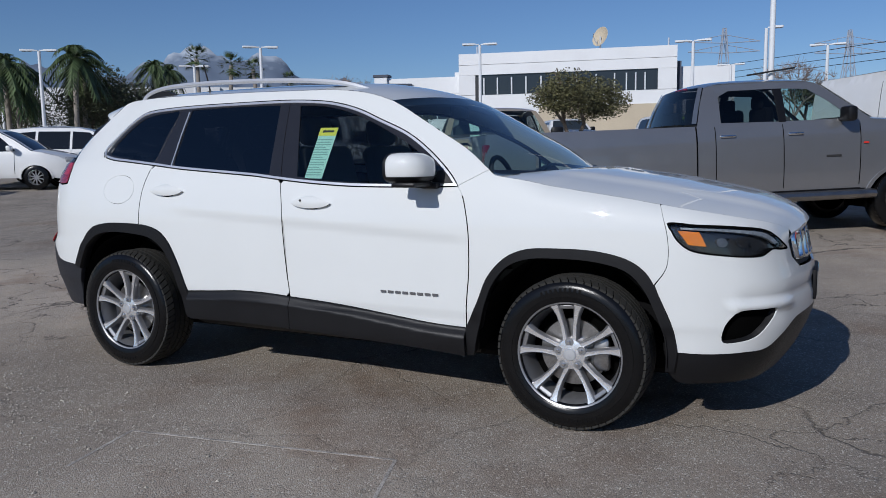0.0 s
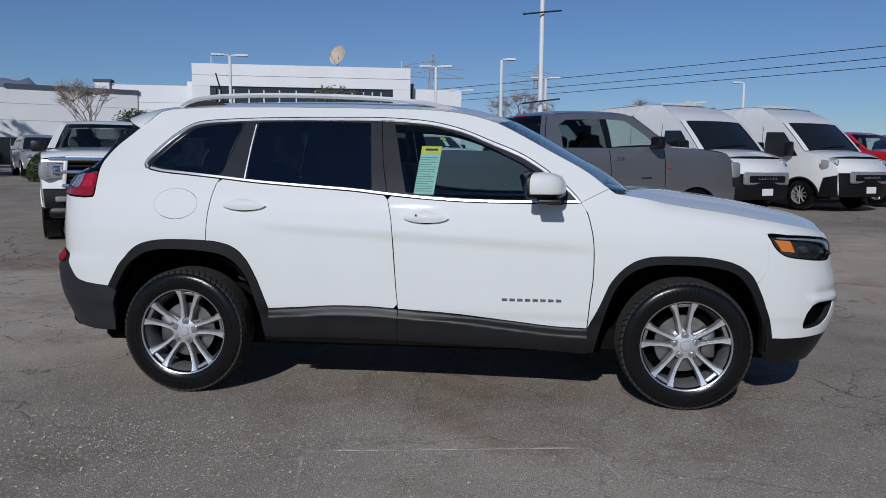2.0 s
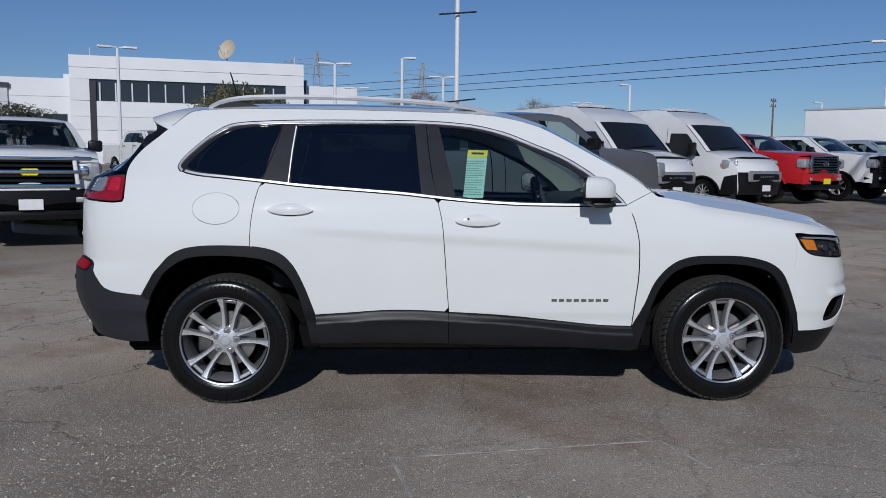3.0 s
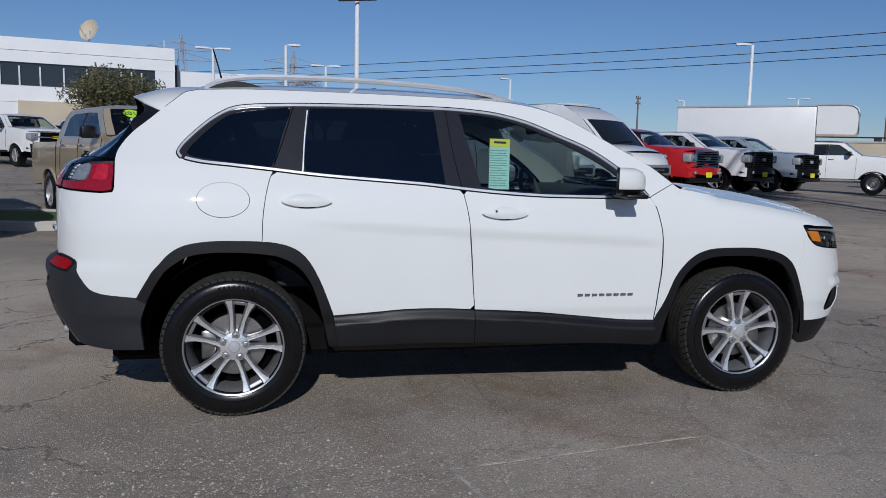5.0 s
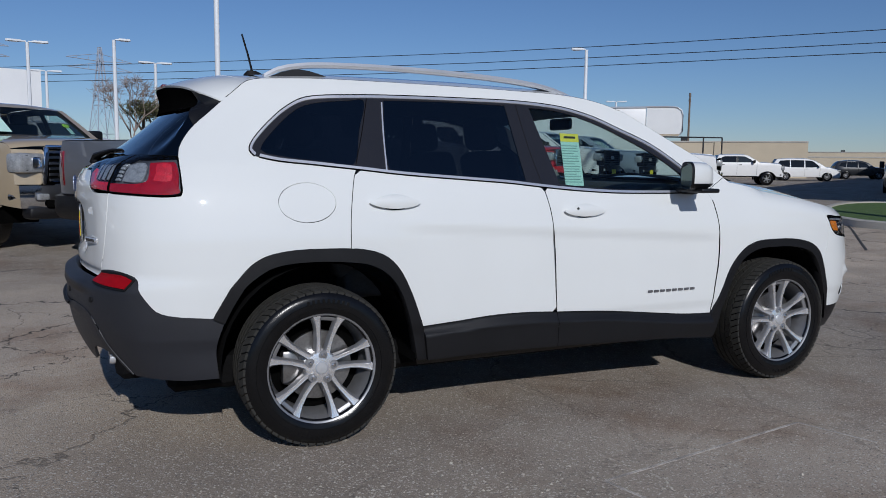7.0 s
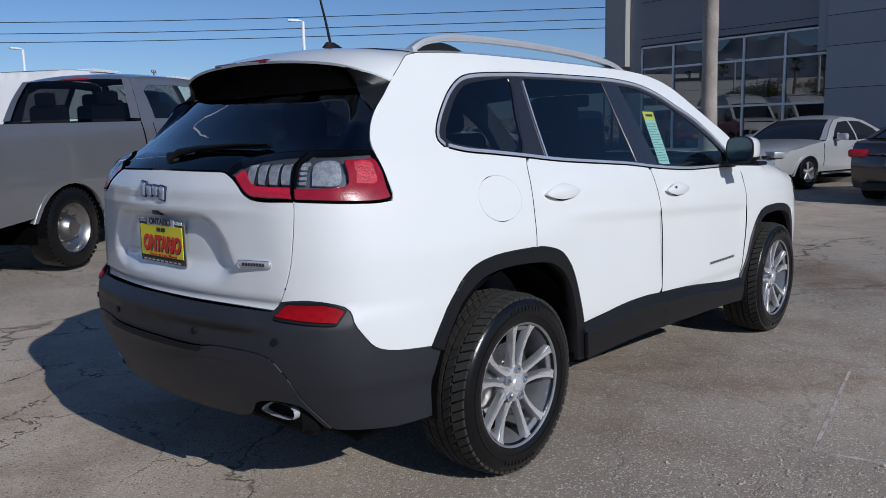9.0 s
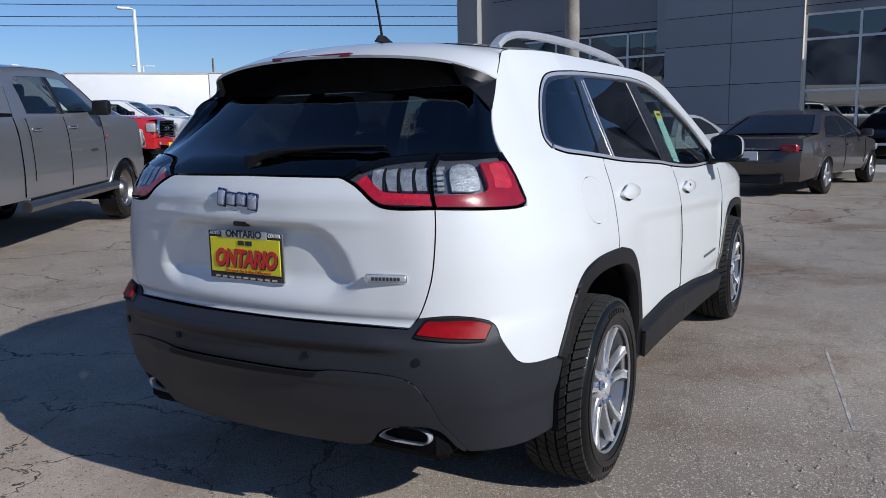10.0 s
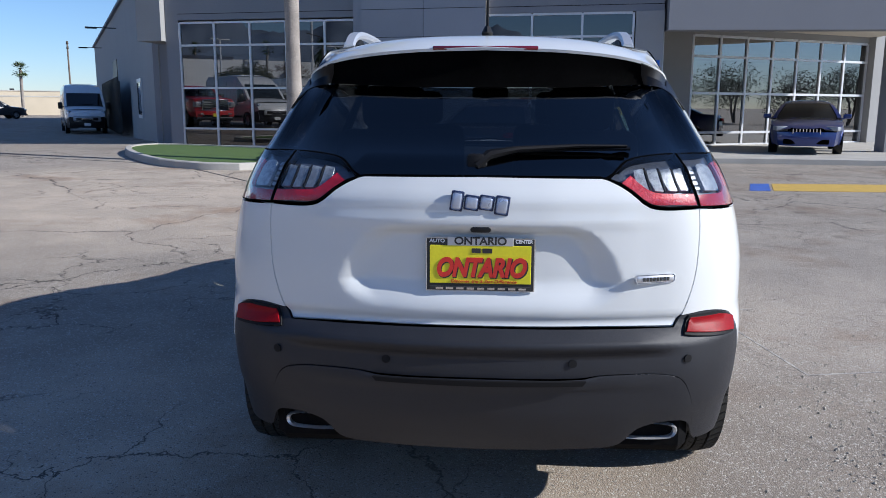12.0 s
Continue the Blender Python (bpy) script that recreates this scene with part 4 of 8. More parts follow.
        P("running_light", join(line((1.83, .916), (2.053, .906), (2.222, .882), (2.30, .838)), line((2.27, .835), (2.2, .868), (2.053, .895), (1.83, .908))), CLEAR_LENS, hl, side=side, offset=-.008, thick=.01, spacing=.02)
        for c, r in ((1.995, .024), (2.09, .030)):
            disc = [(c + r * math.cos(t), .852 + r * .8 * math.sin(t)) for t in np.linspace(0, 2 * math.pi, 20, endpoint=False)]
            P("projector_lens", disc, STEEL if c < 2.05 else LAMP_DARK, hl, side=side, offset=-.015, thick=.015, spacing=.02)
        P("lens_cover", shrink(lamp, .006), GLASS_CLEAR, hl, side=side, offset=0, thick=0, spacing=.05)
        # -- tail lamp, in two halves
        tl_in = join(stretch(TAIL_LAMP, -2.508, -2.224), line((-2.224, 1.09), (-2.39, 1.099), (-2.44, 1.138), (-2.474, 1.16)))
        tl_out = join(stretch(TAIL_LAMP, -2.219, -1.95), line((-1.94, 1.215), (-1.917, 1.176), (-1.896, 1.10), (-1.905, 1.083), (-1.95, 1.078), (-2.219, 1.089)))
        a = P("inner_tail_light", tl_in, TAIL_HOUSING, car, side=side, offset=-.022, thick=0, spacing=.03, label="inner tail light with clear cells over a red band")
        P("lamp_rim", tl_in, BLACK, a, side=side, offset=.002, thick=.03, spacing=.03, holes=[shrink(clean(tl_in), .0035)])
        P("red_band", join(line((-2.466, 1.162), (-2.434, 1.138), (-2.388, 1.1035), (-2.30, 1.0985), (-2.226, 1.0945)), line((-2.228, 1.128), (-2.30, 1.130), (-2.372, 1.136), (-2.40, 1.152), (-2.432, 1.182))), RED_BRIGHT, a, side=side, offset=-.0005, thick=.016, spacing=.02, label="red light band")
        for c0, c1, lean in ((-2.412, -2.378, .012), (-2.366, -2.330, .008), (-2.318, -2.280, .005), (-2.268, -2.232, .002)):
            P("clear_cell", join(line((c0 + lean, 1.142), (c0 - .003, 1.172), (c0, 1.202)), line((c1, 1.206), (c1 - .003, 1.172), (c1, 1.140))), CLEAR_LENS, a, side=side, offset=-.008, thick=.014, spacing=.012)
            P("cell_bar", [(c1 + .002, 1.140), (c1 + .002, 1.206), (c1 + .007, 1.206), (c1 + .007, 1.140)], TRIM_LOW, a, side=side, offset=-.006, thick=.016, spacing=.02)
        P("lens_cover", shrink(clean(tl_in), .004), GLASS_CLEAR, a, side=side, offset=.003, thick=0, spacing=.05)
        b = P("outer_tail_light", tl_out, TAIL_HOUSING, body, side=side, offset=-.022, thick=0, spacing=.03, label="outer tail light, red with a clear reversing lens")
        P("lamp_rim", tl_out, BLACK, b, side=side, offset=.002, thick=.03, spacing=.03, holes=[shrink(clean(tl_out), .0035)])
        P("red_lens", join(line((-2.216, 1.0925), (-1.95, 1.0815), (-1.902, 1.090)), line((-1.92, 1.165), (-1.944, 1.205), (-1.958, 1.212)), line((-2.058, 1.208), (-2.05, 1.195), (-2.036, 1.14), (-2.055, 1.128), (-2.214, 1.124))), RED_LENS, b, side=side, offset=-.001, thick=.014, spacing=.02, label="red brake lens")
        P("brake_cell", line((-2.012, 1.138), (-1.942, 1.137), (-1.948, 1.172), (-1.965, 1.203), (-2.022, 1.202), (-2.012, 1.17)), RED_BRIGHT, b, side=side, offset=.0005, thick=.006, spacing=.015, label="brighter red brake cell")
        P("reversing_lens", line((-2.158, 1.137), (-2.066, 1.138), (-2.062, 1.165), (-2.074, 1.204), (-2.155, 1.208), (-2.161, 1.175)), CLEAR_LENS, b, side=side, offset=-.008, thick=.012, spacing=.015, label="clear reversing lens")
        for zz in (1.14, 1.155, 1.17, 1.185, 1.2):
            P("led_cell", [(-2.203, zz), (-2.181, zz), (-2.181, zz + .009), (-2.203, zz + .009)], CLEAR_LENS, b, side=side, offset=-.008, thick=.01, spacing=.02)
        P("lens_cover", shrink(clean(tl_out), .004), GLASS_CLEAR, b, side=side, offset=.003, thick=0, spacing=.05)
        # -- mirror
        m = new("door_mirror")
        m.parent = car
        rnd = lambda c, e: math.copysign(abs(c) ** e, c)
        prof = lambda k, sc, dz: [(.62 + k - .42 * sc * .102 * rnd(math.cos(t), .6) * (1 if k < 0 else .55), side * (.958 + sc * .090 * rnd(math.cos(t), .6)), 1.163 + dz + sc * (.075 if math.sin(t) > 0 else .066) * rnd(math.sin(t), .65)) for t in np.linspace(0, 2 * math.pi, 28, endpoint=False)]
        g = Geo().loft([prof(-.062, .97, 0), prof(-.02, 1, 0), prof(.03, .95, 0), prof(.065, .78, -.002), prof(.085, .5, -.004), prof(.09, .2, -.005)], True, True)
        part("mirror_cap", g, WHITE_PAINT, m, "white painted mirror cap")
        low_ = lambda q: [(x, y, min(z, 1.128)) for x, y, z in q]
        g = Geo().loft([low_(prof(-.058, 1.0, -.002)), low_(prof(-.02, 1.03, -.002)), low_(prof(.03, .985, -.002)), low_(prof(.065, .82, -.003)), low_(prof(.088, .54, -.005))], True, True)
        part("mirror_skirt", g, TRIM_BLACK, m, "black lower mirror shell")
        g = Geo().loft([prof(-.066, .99, 0), prof(-.06, 1.01, 0), prof(-.05, 1.0, 0)], True, False)
        g.loft([prof(-.066, .99, 0), prof(-.064, .9, 0)], True, False)
        part("mirror_bezel", g, TRIM_BLACK, m)
        g = Geo().loft([prof(-.0645, .93, 0), prof(-.0640, .1, 0)], True, True)
        part("mirror_glass", g, CHROME, m, "silvered mirror glass")
        g = Geo().box((.625, side * .965, 1.092), (.12, .2, .022), .009, None, 2)
        g.box((.665, side * .85, 1.083), (.09, .08, .03), .01, None, 2)
        part("mirror_arm", g, TRIM_BLACK, m)
        P("mirror_sail", [(.66, 1.092), (.775, 1.094), (.715, 1.15), (.69, 1.15)], TRIM_BLACK, front_door, side=side, offset=.006, thick=.01, spacing=.03)
        # -- roof rail
        g = Geo()
        top_l = smooth_line([(-1.50, 1.585), (-1.44, 1.618), (-1.33, 1.642), (-1.067, 1.655), (-.546, 1.648), (-.157, 1.624), (.0, 1.602), (.09, 1.578), (.15, 1.556)], .05)
        rings = []
        for x, z in top_l:
            yy = .515 - .015 * step01(-.2, .15, x)
            rings.append([(x, side * (yy + a_), z + .006 + b_) for a_, b_ in ((-.017, -.012), (.017, -.012), (.021, .0), (.015, .013), (-.015, .013), (-.021, 0))])
        g.loft(rings)
        rr = part("roof_rail", g, SATIN, car, "satin silver roof rail")
        for xs in ((-1.47, -1.17), (-.20, .10)):
            g = Geo()
            x0, x1 = xs
            xs_ = np.linspace(x0, x1, 8)
            zt = np.interp(xs_, top_l[:, 0], top_l[:, 1]) - .008
            u_ = (xs_ - x0) / (x1 - x0) if x0 < -1 else (x1 - xs_) / (x1 - x0)
            zt = 1.57 + (zt - 1.57) * np.clip(1.25 - u_ ** 1.6, .12, 1)
            rings = [[(x, side * .53, z), (x, side * .495, z), (x, side * .495, 1.58), (x, side * .53, 1.57)] for x, z in zip(xs_, zt)]
            g.loft(rings)
            part("rail_foot", g, TRIM_BLACK, rr)
        # -- seats, seen through the glass
        for x, nm in ((-.02, "front_seat"), (-1.0, "rear_seat")):
            seat = new(nm)
            seat.parent = car
            yy = side * .37
            part("cushion", Geo().box((x + .1, yy, .66), (.52, .5, .16), .05, None, 3), CABIN, seat)
            part("backrest", Geo().box((x - .2, yy, .98), (.13, .48, .62), .05, pose(0, 0, 0, 0, -14, 0), 3), CABIN, seat)
            part("headrest", Geo().box((x - .31, yy, 1.37), (.10, .26, .17), .045, pose(0, 0, 0, 0, -10, 0), 3), CABIN, seat)
    # -- pieces across the car
    c_lo = [(R0, .750), (-2.5, .749), (-2.328, .746)]
    half = join(line(*c_lo), TAIL_SEAM[::-1], line((-2.222, 1.085), (-2.394, 1.094), (-2.444, 1.135), (-2.478, 1.157), (-2.512, 1.172)), [(-2.53, 1.176), (R0, 1.18)])

    def recess(s, z):
        y = abs(s - R0)
        w = np.interp(z, [.80, .84, .87, .95, 1.0, 1.03], [.35, .395, .408, .378, .342, .30])
        inn = 1 - step01(-.075, .022, y - w)
        up = 1 - step01(1.012, 1.037, z)
        low = step01(.79, .885, z)
        ledge = .004 * np.exp(-((z - 1.052) / .02) ** 2) * (1 - step01(.4, .6, y))
        return -.032 * inn * up * low + ledge - .012 * step01(.785, .75, z)
    gate = P("tailgate", mirror_rear(half), WHITE_PAINT, gap=.003, spacing=.014, relief=recess, label="white tailgate with a plate recess")
    half = join([(R0, 1.185), (-2.53, 1.182), (-2.516, 1.178)], TAIL_LAMP[1:] + np.array([0, .004]), line((-1.953, 1.24), (-1.964, 1.272), (-1.959, 1.322), (-1.939, 1.366)), line((-1.975, 1.40), (-2.06, 1.437), (-2.16, 1.45), (-2.29, 1.449), (-2.5, 1.441)), [(R0, 1.436)])
    P("rear_window", mirror_rear(half), GLASS_DARK, offset=-.004, thick=0, spacing=.05, label="dark tinted rear window")
    valance_edge = line((R0, .606), (-2.60, .607), (-2.56, .613), (-2.36, .608), (-2.302, .588), (-2.262, .53), (-2.222, .43), (-2.175, .345))
    half = join(line((R0, .745), (-2.332, .741)), BUMPER_TOP, [(-1.768, .585)], line((-1.728, .565), (-1.775, .455), (-1.80, .33)), line((-1.95, .325), (-2.165, .338)), valance_edge[::-1])

    def bumper_relief(s, z):
        y = abs(s - R0)
        ridge = .018 * step01(.672, .69, z) * (1 - step01(.70, .742, z)) * (1 - step01(.46, .62, y))
        return ridge - .006
    bumper = P("rear_bumper", mirror_rear(half), BUMPER_GREY, gap=.001, spacing=.025, relief=bumper_relief, offset=.004, thick=.03, label="dark grained plastic rear bumper")
    half = join(valance_edge, [(-2.185, .342)], line((-2.205, .36), (-2.245, .425), (-2.30, .44), (-2.42, .425), (-2.47, .375), (-2.53, .362)), [(R0, .36)])
    P("valance", mirror_rear(half), BUMPER_GREY, bumper, spacing=.022, gap=.0015, relief=lambda s, z: .001 + (.016 * np.clip((.56 - z) / .16, 0, 1) + .010 * np.exp(-((z - .592) / .012) ** 2)) * (1 - step01(.40, .60, abs(s - R0))), thick=.012, label="dark lower bumper valance")
    slot = join(line((R0, .603), (-2.60, .603)), [(-2.61, .590), (R0, .588)])
    P("step_strip", mirror_rear(slot), TRIM_LOW, bumper, spacing=.03, offset=.016, thick=.012)
    for side in (-1, 1):
        lens = dense(np.array([(-2.298, .724), (-2.280, .763), (-2.16, .762), (-2.092, .741), (-2.098, .709), (-2.2, .715)]), .02)
        P("reflector_frame", shrink(lens, -.007), TRIM_LOW, bumper, side=side, offset=.006, thick=.03, spacing=.02)
        P("rear_reflector", lens, RED_DIM, bumper, side=side, offset=.012, thick=.012, spacing=.02, label="red bumper reflector")
        for y in (.27, .62):
            ang = np.linspace(0, 2 * math.pi, 16, endpoint=False)
            P("parking_sensor", [(R0 + y + .012 * math.cos(t), .652 + .012 * math.sin(t)) for t in ang], TRIM_LOW, bumper, side=side, offset=.003, thick=.006, spacing=.02)
        tip = smooth_line([(-2.152, side * .43, .375), (-2.152, side * .47, .405), (-2.152, side * .50, .415), (-2.152, side * .585, .415), (-2.152, side * .605, .405), (-2.152, side * .605, .388), (-2.152, side * .59, .375)], .01, True)
        c = tip.mean(0)
        sc = lambda k, dx: [tuple(c + (p - c) * k + np.array([dx, 0, 0])) for p in tip]
        ex = part("exhaust_tip", Geo().loft([sc(1.03, .25), sc(1.04, .02), sc(1.06, -.012), sc(1.02, -.020), sc(.93, -.014), sc(.90, .2)], True, False), SATIN, car, "chromed exhaust finisher", fix=False)
        part("exhaust_bore", Geo().loft([sc(.9, .06), sc(.3, .065)], True, True), BLACK, ex)
    # tailgate furniture
    g = Geo().box((-2.236, 0, .925), (.006, .315, .158), .002)
    plate = part("plate_frame", g, CHROME, gate, "chromed licence plate frame")
    plate.location.x = -.020
    part("frame_face", Geo().box((-2.2395, 0, .925), (.002, .309, .152), .0008), INK, plate, "dark lettered frame")
    part("plate_panel", Geo().box((-2.2405, 0, .926), (.004, .292, .112), .001), PLATE_YELLOW, plate, "yellow dealer plate")
    part("frame_band", Geo().box((-2.2408, 0, .9935), (.004, .19, .025), .001), SATIN, plate)
    part("frame_band", Geo().box((-2.241, 0, .8555), (.004, .292, .012), .001), INK, plate)

    def letters(text, size, at, material, name, parent, width=None, shear=0.0, ext=.001, bold=.03):
        cu = bpy.data.curves.new(name, "FONT")
        cu.body, cu.size, cu.align_x, cu.align_y, cu.extrude, cu.shear, cu.offset = text, size, "CENTER", "CENTER", ext, shear, size * bold
        tmp = bpy.data.objects.new(name, cu)
        scene.collection.objects.link(tmp)
        dg = bpy.context.evaluated_depsgraph_get()
        me = bpy.data.meshes.new_from_object(tmp.evaluated_get(dg))
        bpy.data.objects.remove(tmp)
        xs = [v.co.x for v in me.vertices]
        k = width / (max(xs) - min(xs)) if width else 1
        turn = at @ Matrix.Diagonal((k, 1, 1, 1))
        me.transform(turn)
        me.materials.clear()
        me.materials.append(material)
        ob = new(name, me)
        ob.parent = parent
        return ob
    back = lambda y, z, x=-2.2432: Matrix.Translation((x, y, z)) @ pose(0, 0, 0, 90, 0, -90)
    letters("ONTARIO", .031, back(0, .9945), INK, "frame_word", plate, .15)
    letters("ONTARIO", .074, back(-.003, .912, -2.2428), INK, "word_shade", plate, .262, .25, bold=.055)
    letters("ONTARIO", .074, back(0, .915, -2.2436), INK_RED, "plate_word", plate, .26, .25, bold=.05)
    letters("AUTO", .014, back(.125, .9945, -2.2415), WHITE_INK, "frame_word", plate, .045)
    letters("CENTER", .014, back(-.125, .9945, -2.2415), WHITE_INK, "frame_word", plate, .05)
    g = Geo()
    for y, w in ((-.02, .028), (.012, .026)):
        g.box((-2.2432, y, .967), (.002, w, .014), .0005)
    part("plate_mark", g, INK, plate)
    g = Geo()
    for i in range(9):
        g.box((-2.2436, .118 - i * .03, .8555), (.002, .021, .006), 0)
    part("frame_lettering", g, CHROME, plate)
    letters("Discover the 5-Star Difference", .014, back(-.01, .8765, -2.2432), INK_RED, "plate_line", plate, .19, .2, bold=.0)
    part("rear_camera", Geo().box((-2.262, 0, 1.032), (.03, .06, .022), .008, None, 2), TRIM_BLACK, gate)
    # emblem: four rounded chrome strokes in place of letters
    g = Geo()
    for y, w, z, h in ((.068, .03, 1.112, .05), (.026, .036, 1.107, .036), (-.016, .036, 1.107, .036), (-.06, .034, 1.10, .048)):
        g.box((-2.279, y, z), (.010, w, h), .008, pose(0, 0, 0, 8, 0, 0), 3)
    rim = Geo()
    for y, w, z, h in ((.068, .03, 1.112, .05), (.026, .036, 1.107, .036), (-.016, .036, 1.107, .036), (-.06, .034, 1.10, .048)):
        rim.box((-2.274, y, z), (.010, w + .007, h + .008), .004, pose(0, 0, 0, 8, 0, 0), 2)
    emblem = part("emblem", g, EMBLEM_SILVER, gate, "chromed raised maker's emblem")
    part("emblem_rim", rim, NAVY, emblem, "dark blue emblem edge")
    g = Geo().box((-2.222, -.507, .886), (.012, .128, .026), .010, pose(0, 0, 0, 0, 0, 19), 3)
    badge = part("trim_badge", g, SATIN, gate, "oval silver trim badge")
    g = Geo()
    for i in range(8):
        p = pose(-2.222, -.507, .886, 0, 0, 19) @ Vector((-.007, .038 - i * .011, 0))
        g.box(tuple(p), (.003, .007, .010), 0, pose(0, 0, 0, 0, 0, 19))
    part("badge_lettering", g, INK, badge)
    # wiper
    g = Geo().tube([(-2.19, .02, 1.205), (-2.175, -.02, 1.238), (-2.145, -.1, 1.252), (-2.12, -.28, 1.262), (-2.09, -.43, 1.262)], [.022, .024, .016, .009, .006], 8, True, .6)
    g.box((-2.18, .015, 1.215), (.04, .06, .05), .012, None, 2)
    wip = part("rear_wiper", g, TRIM_LOW, car, "black rear wiper arm")
    g = Geo().tube([(-2.135, -.05, 1.244), (-2.115, -.25, 1.252), (-2.085, -.44, 1.254)], .007, 6)
    part("wiper_blade", g, RUBBER, wip)
    # roof
    edge = line((.355, 1.501), (.25, 1.534), (.134, 1.558), (-.026, 1.574), (-.282, 1.581), (-.54, 1.586), (-.992, 1.589), (-1.326, 1.587), (-1.66, 1.578))
    ed = skin(edge[:, 0], edge[:, 1])
    vs = np.linspace(-1, 1, 25)

    def across(e3, bow, crown):
        return [(e3[0] + bow * (1 - v * v), e3[1] * -v, e3[2] + crown * (1 - abs(v) ** 2.4)) for v in vs]
    bow = np.interp(ed[:, 0], [-1.7, -1.4, -.2, .33], [-.0, 0, .03, .10])
    crown = np.interp(ed[:, 0], [-1.7, -1.3, -.5, 0, .33], [.045, .058, .068, .062, .035])
    rows_ = [across(e, b, c) for e, b, c in zip(ed, bow, crown)]
    roof = part("roof", Geo().loft(rows_, False, False), WHITE_PAINT, car, "white roof panel")
    part("headliner", Geo().loft([[(x, y * .97, z - .035) for x, y, z in r] for r in rows_], False, False), HEADLINER, car)
    # windscreen between the pillars
    pf = line((.945, 1.155), (.825, 1.246), (.645, 1.346), (.437, 1.461), (.355, 1.501))
    pe = skin(pf[:, 0], pf[:, 1])
    bow = np.interp(pe[:, 2], [1.15, 1.5], [.20, .105])
    part("windscreen", Geo().loft([across(e, b, c) for e, b, c in zip(pe, bow, np.interp(pe[:, 2], [1.15, 1.5], [-.02, .033]))], False, False), GLASS_MID, car, "raked tinted windscreen")
    # cowl and bonnet
    cow = [across(pe[0], .20, -.02), across(pe[0] + np.array([.03, -.01, -.012]), .215, -.03), across(pe[0] + np.array([.06, -.01, -.02]), .2, -.02)]
    part("cowl", Geo().loft(cow, False, False), TRIM_BLACK, car, "black cowl below the windscreen")
    hl_ = HOOD_LINE[HOOD_LINE[:, 0] > .93]
    he = skin(hl_[:, 0], hl_[:, 1])
    bow = np.interp(hl_[:, 0], [.93, 1.3, 1.8, 2.2, 2.44], [.195, .10, .05, .04, .06])
    crown = np.interp(hl_[:, 0], [.93, 1.05, 1.25, 1.7, 2.1, 2.44], [.0, .025, .05, .062, .055, .025])

    def bonnet_row(e, b, c):
        out = []
        for v in np.linspace(-1, 1, 41):
            bulge = .012 * step01(.70, .58, abs(v)) * min(1, c / .05)
            out.append((e[0] + b * (1 - v * v), e[1] * -v, e[2] + c * (1 - abs(v) ** 2.6) + bulge))
        return out
    rows_ = [bonnet_row(e, b, c) for e, b, c in zip(he, bow, crown)]
    last = rows_[-1]
    rows_.append([(x + .012, y, z - .02) for x, y, z in last])
    rows_.append([(x + .0, y, z - .05) for x, y, z in last])
    part("bonnet", Geo().loft(rows_, False, False), WHITE_PAINT, car, "white bonnet with a raised middle")
    for side in (-1, 1):
        g = Geo().tube([(1.04, side * .50, 1.125), (1.0, side * .2, 1.15), (.98, side * -.05, 1.165)], [.012, .01, .006], 6)
        part("windscreen_wiper", g, TRIM_LOW, car)
    # spoiler: its ends follow the body's edge down to a corner, its trailing edge sweeps back from there
    edge_d = skin(D_EDGE[:, 0], D_EDGE[:, 1])
    edge_d = edge_d[(edge_d[:, 2] > 1.4715)]
    corner = skin(np.array([-1.847]), np.array([1.471]))[0]
    te = smooth_line([tuple(corner), (-1.742, -.598, 1.490), (-1.785, -.56, 1.508), (-1.815, -.51, 1.525), (-1.845, -.42, 1.541), (-1.885, -.24, 1.556), (-1.905, 0, 1.562)], .03)
    n_half = len(te)
    te = np.concatenate([te, te[::-1][1:] * np.array([1, -1, 1])])
    k = len(te)
    tt = np.linspace(-1, 1, k)
    re = skin(np.array([-1.66]), np.array([1.578]))[0]
    root = np.array([(re[0] + .01, -abs(re[1]) * -v, re[2] + .045 * (1 - abs(v) ** 2.4) - .001) for v in tt])
    rows_ = []
    for a_ in np.linspace(0, 1, 11):
        q = root * (1 - a_) + te * a_
        q[:, 2] += .022 * math.sin(math.pi * a_) * (1 - np.abs(tt) ** 4)
        along = np.linspace(0, 1, len(edge_d))
        on_edge = np.array([np.interp(a_, along, edge_d[:, i]) for i in range(3)])
        for i in range(k):
            w = abs(tt[i]) ** 10 * math.sin(math.pi * a_)
            tgt = on_edge * np.array([1, 1 if tt[i] < 0 else -1, 1])
            q[i] = q[i] * (1 - w) + tgt * w
        rows_.append([tuple(p) for p in q])
    rows_.append([tuple(p) for p in te + np.array([.004, 0, -.009])])
    part("spoiler", Geo().loft(rows_, False, False), WHITE_PAINT, car, "white roof spoiler")
    # black underside, from the trailing edge to the top of the glass, and the grey fins at its ends
    j0 = int(np.argmin(np.abs(te[:n_half, 0] + 1.81)))
    mid = te[j0:k - j0] + np.array([.005, 0, -.009])
    tm = np.linspace(-1, 1, len(mid))
    s_top = np.where(tm < 0, R0 + (-2.16 - R0) * -tm, R0 - (-2.16 - R0) * tm)
    gl = skin(s_top, 1.437 + .014 * np.clip((np.abs(tm) - .45) / .55, 0, 1)) + np.array([-.005, 0, 0])
    out_ = [[tuple(p) for p in mid], [tuple(p) for p in mid * .65 + gl * .35 + np.array([.012, 0, -.004])], [tuple(p) for p in mid * .3 + gl * .7 + np.array([.010, 0, .0])], [tuple(p) for p in gl], [tuple(p) for p in gl + np.array([.05, 0, .03])]]
    part("spoiler_underside", Geo().loft(out_, False, False), BLACK, car, "black underside of the spoiler")
    low_e = skin(D_EDGE[:, 0], D_EDGE[:, 1])
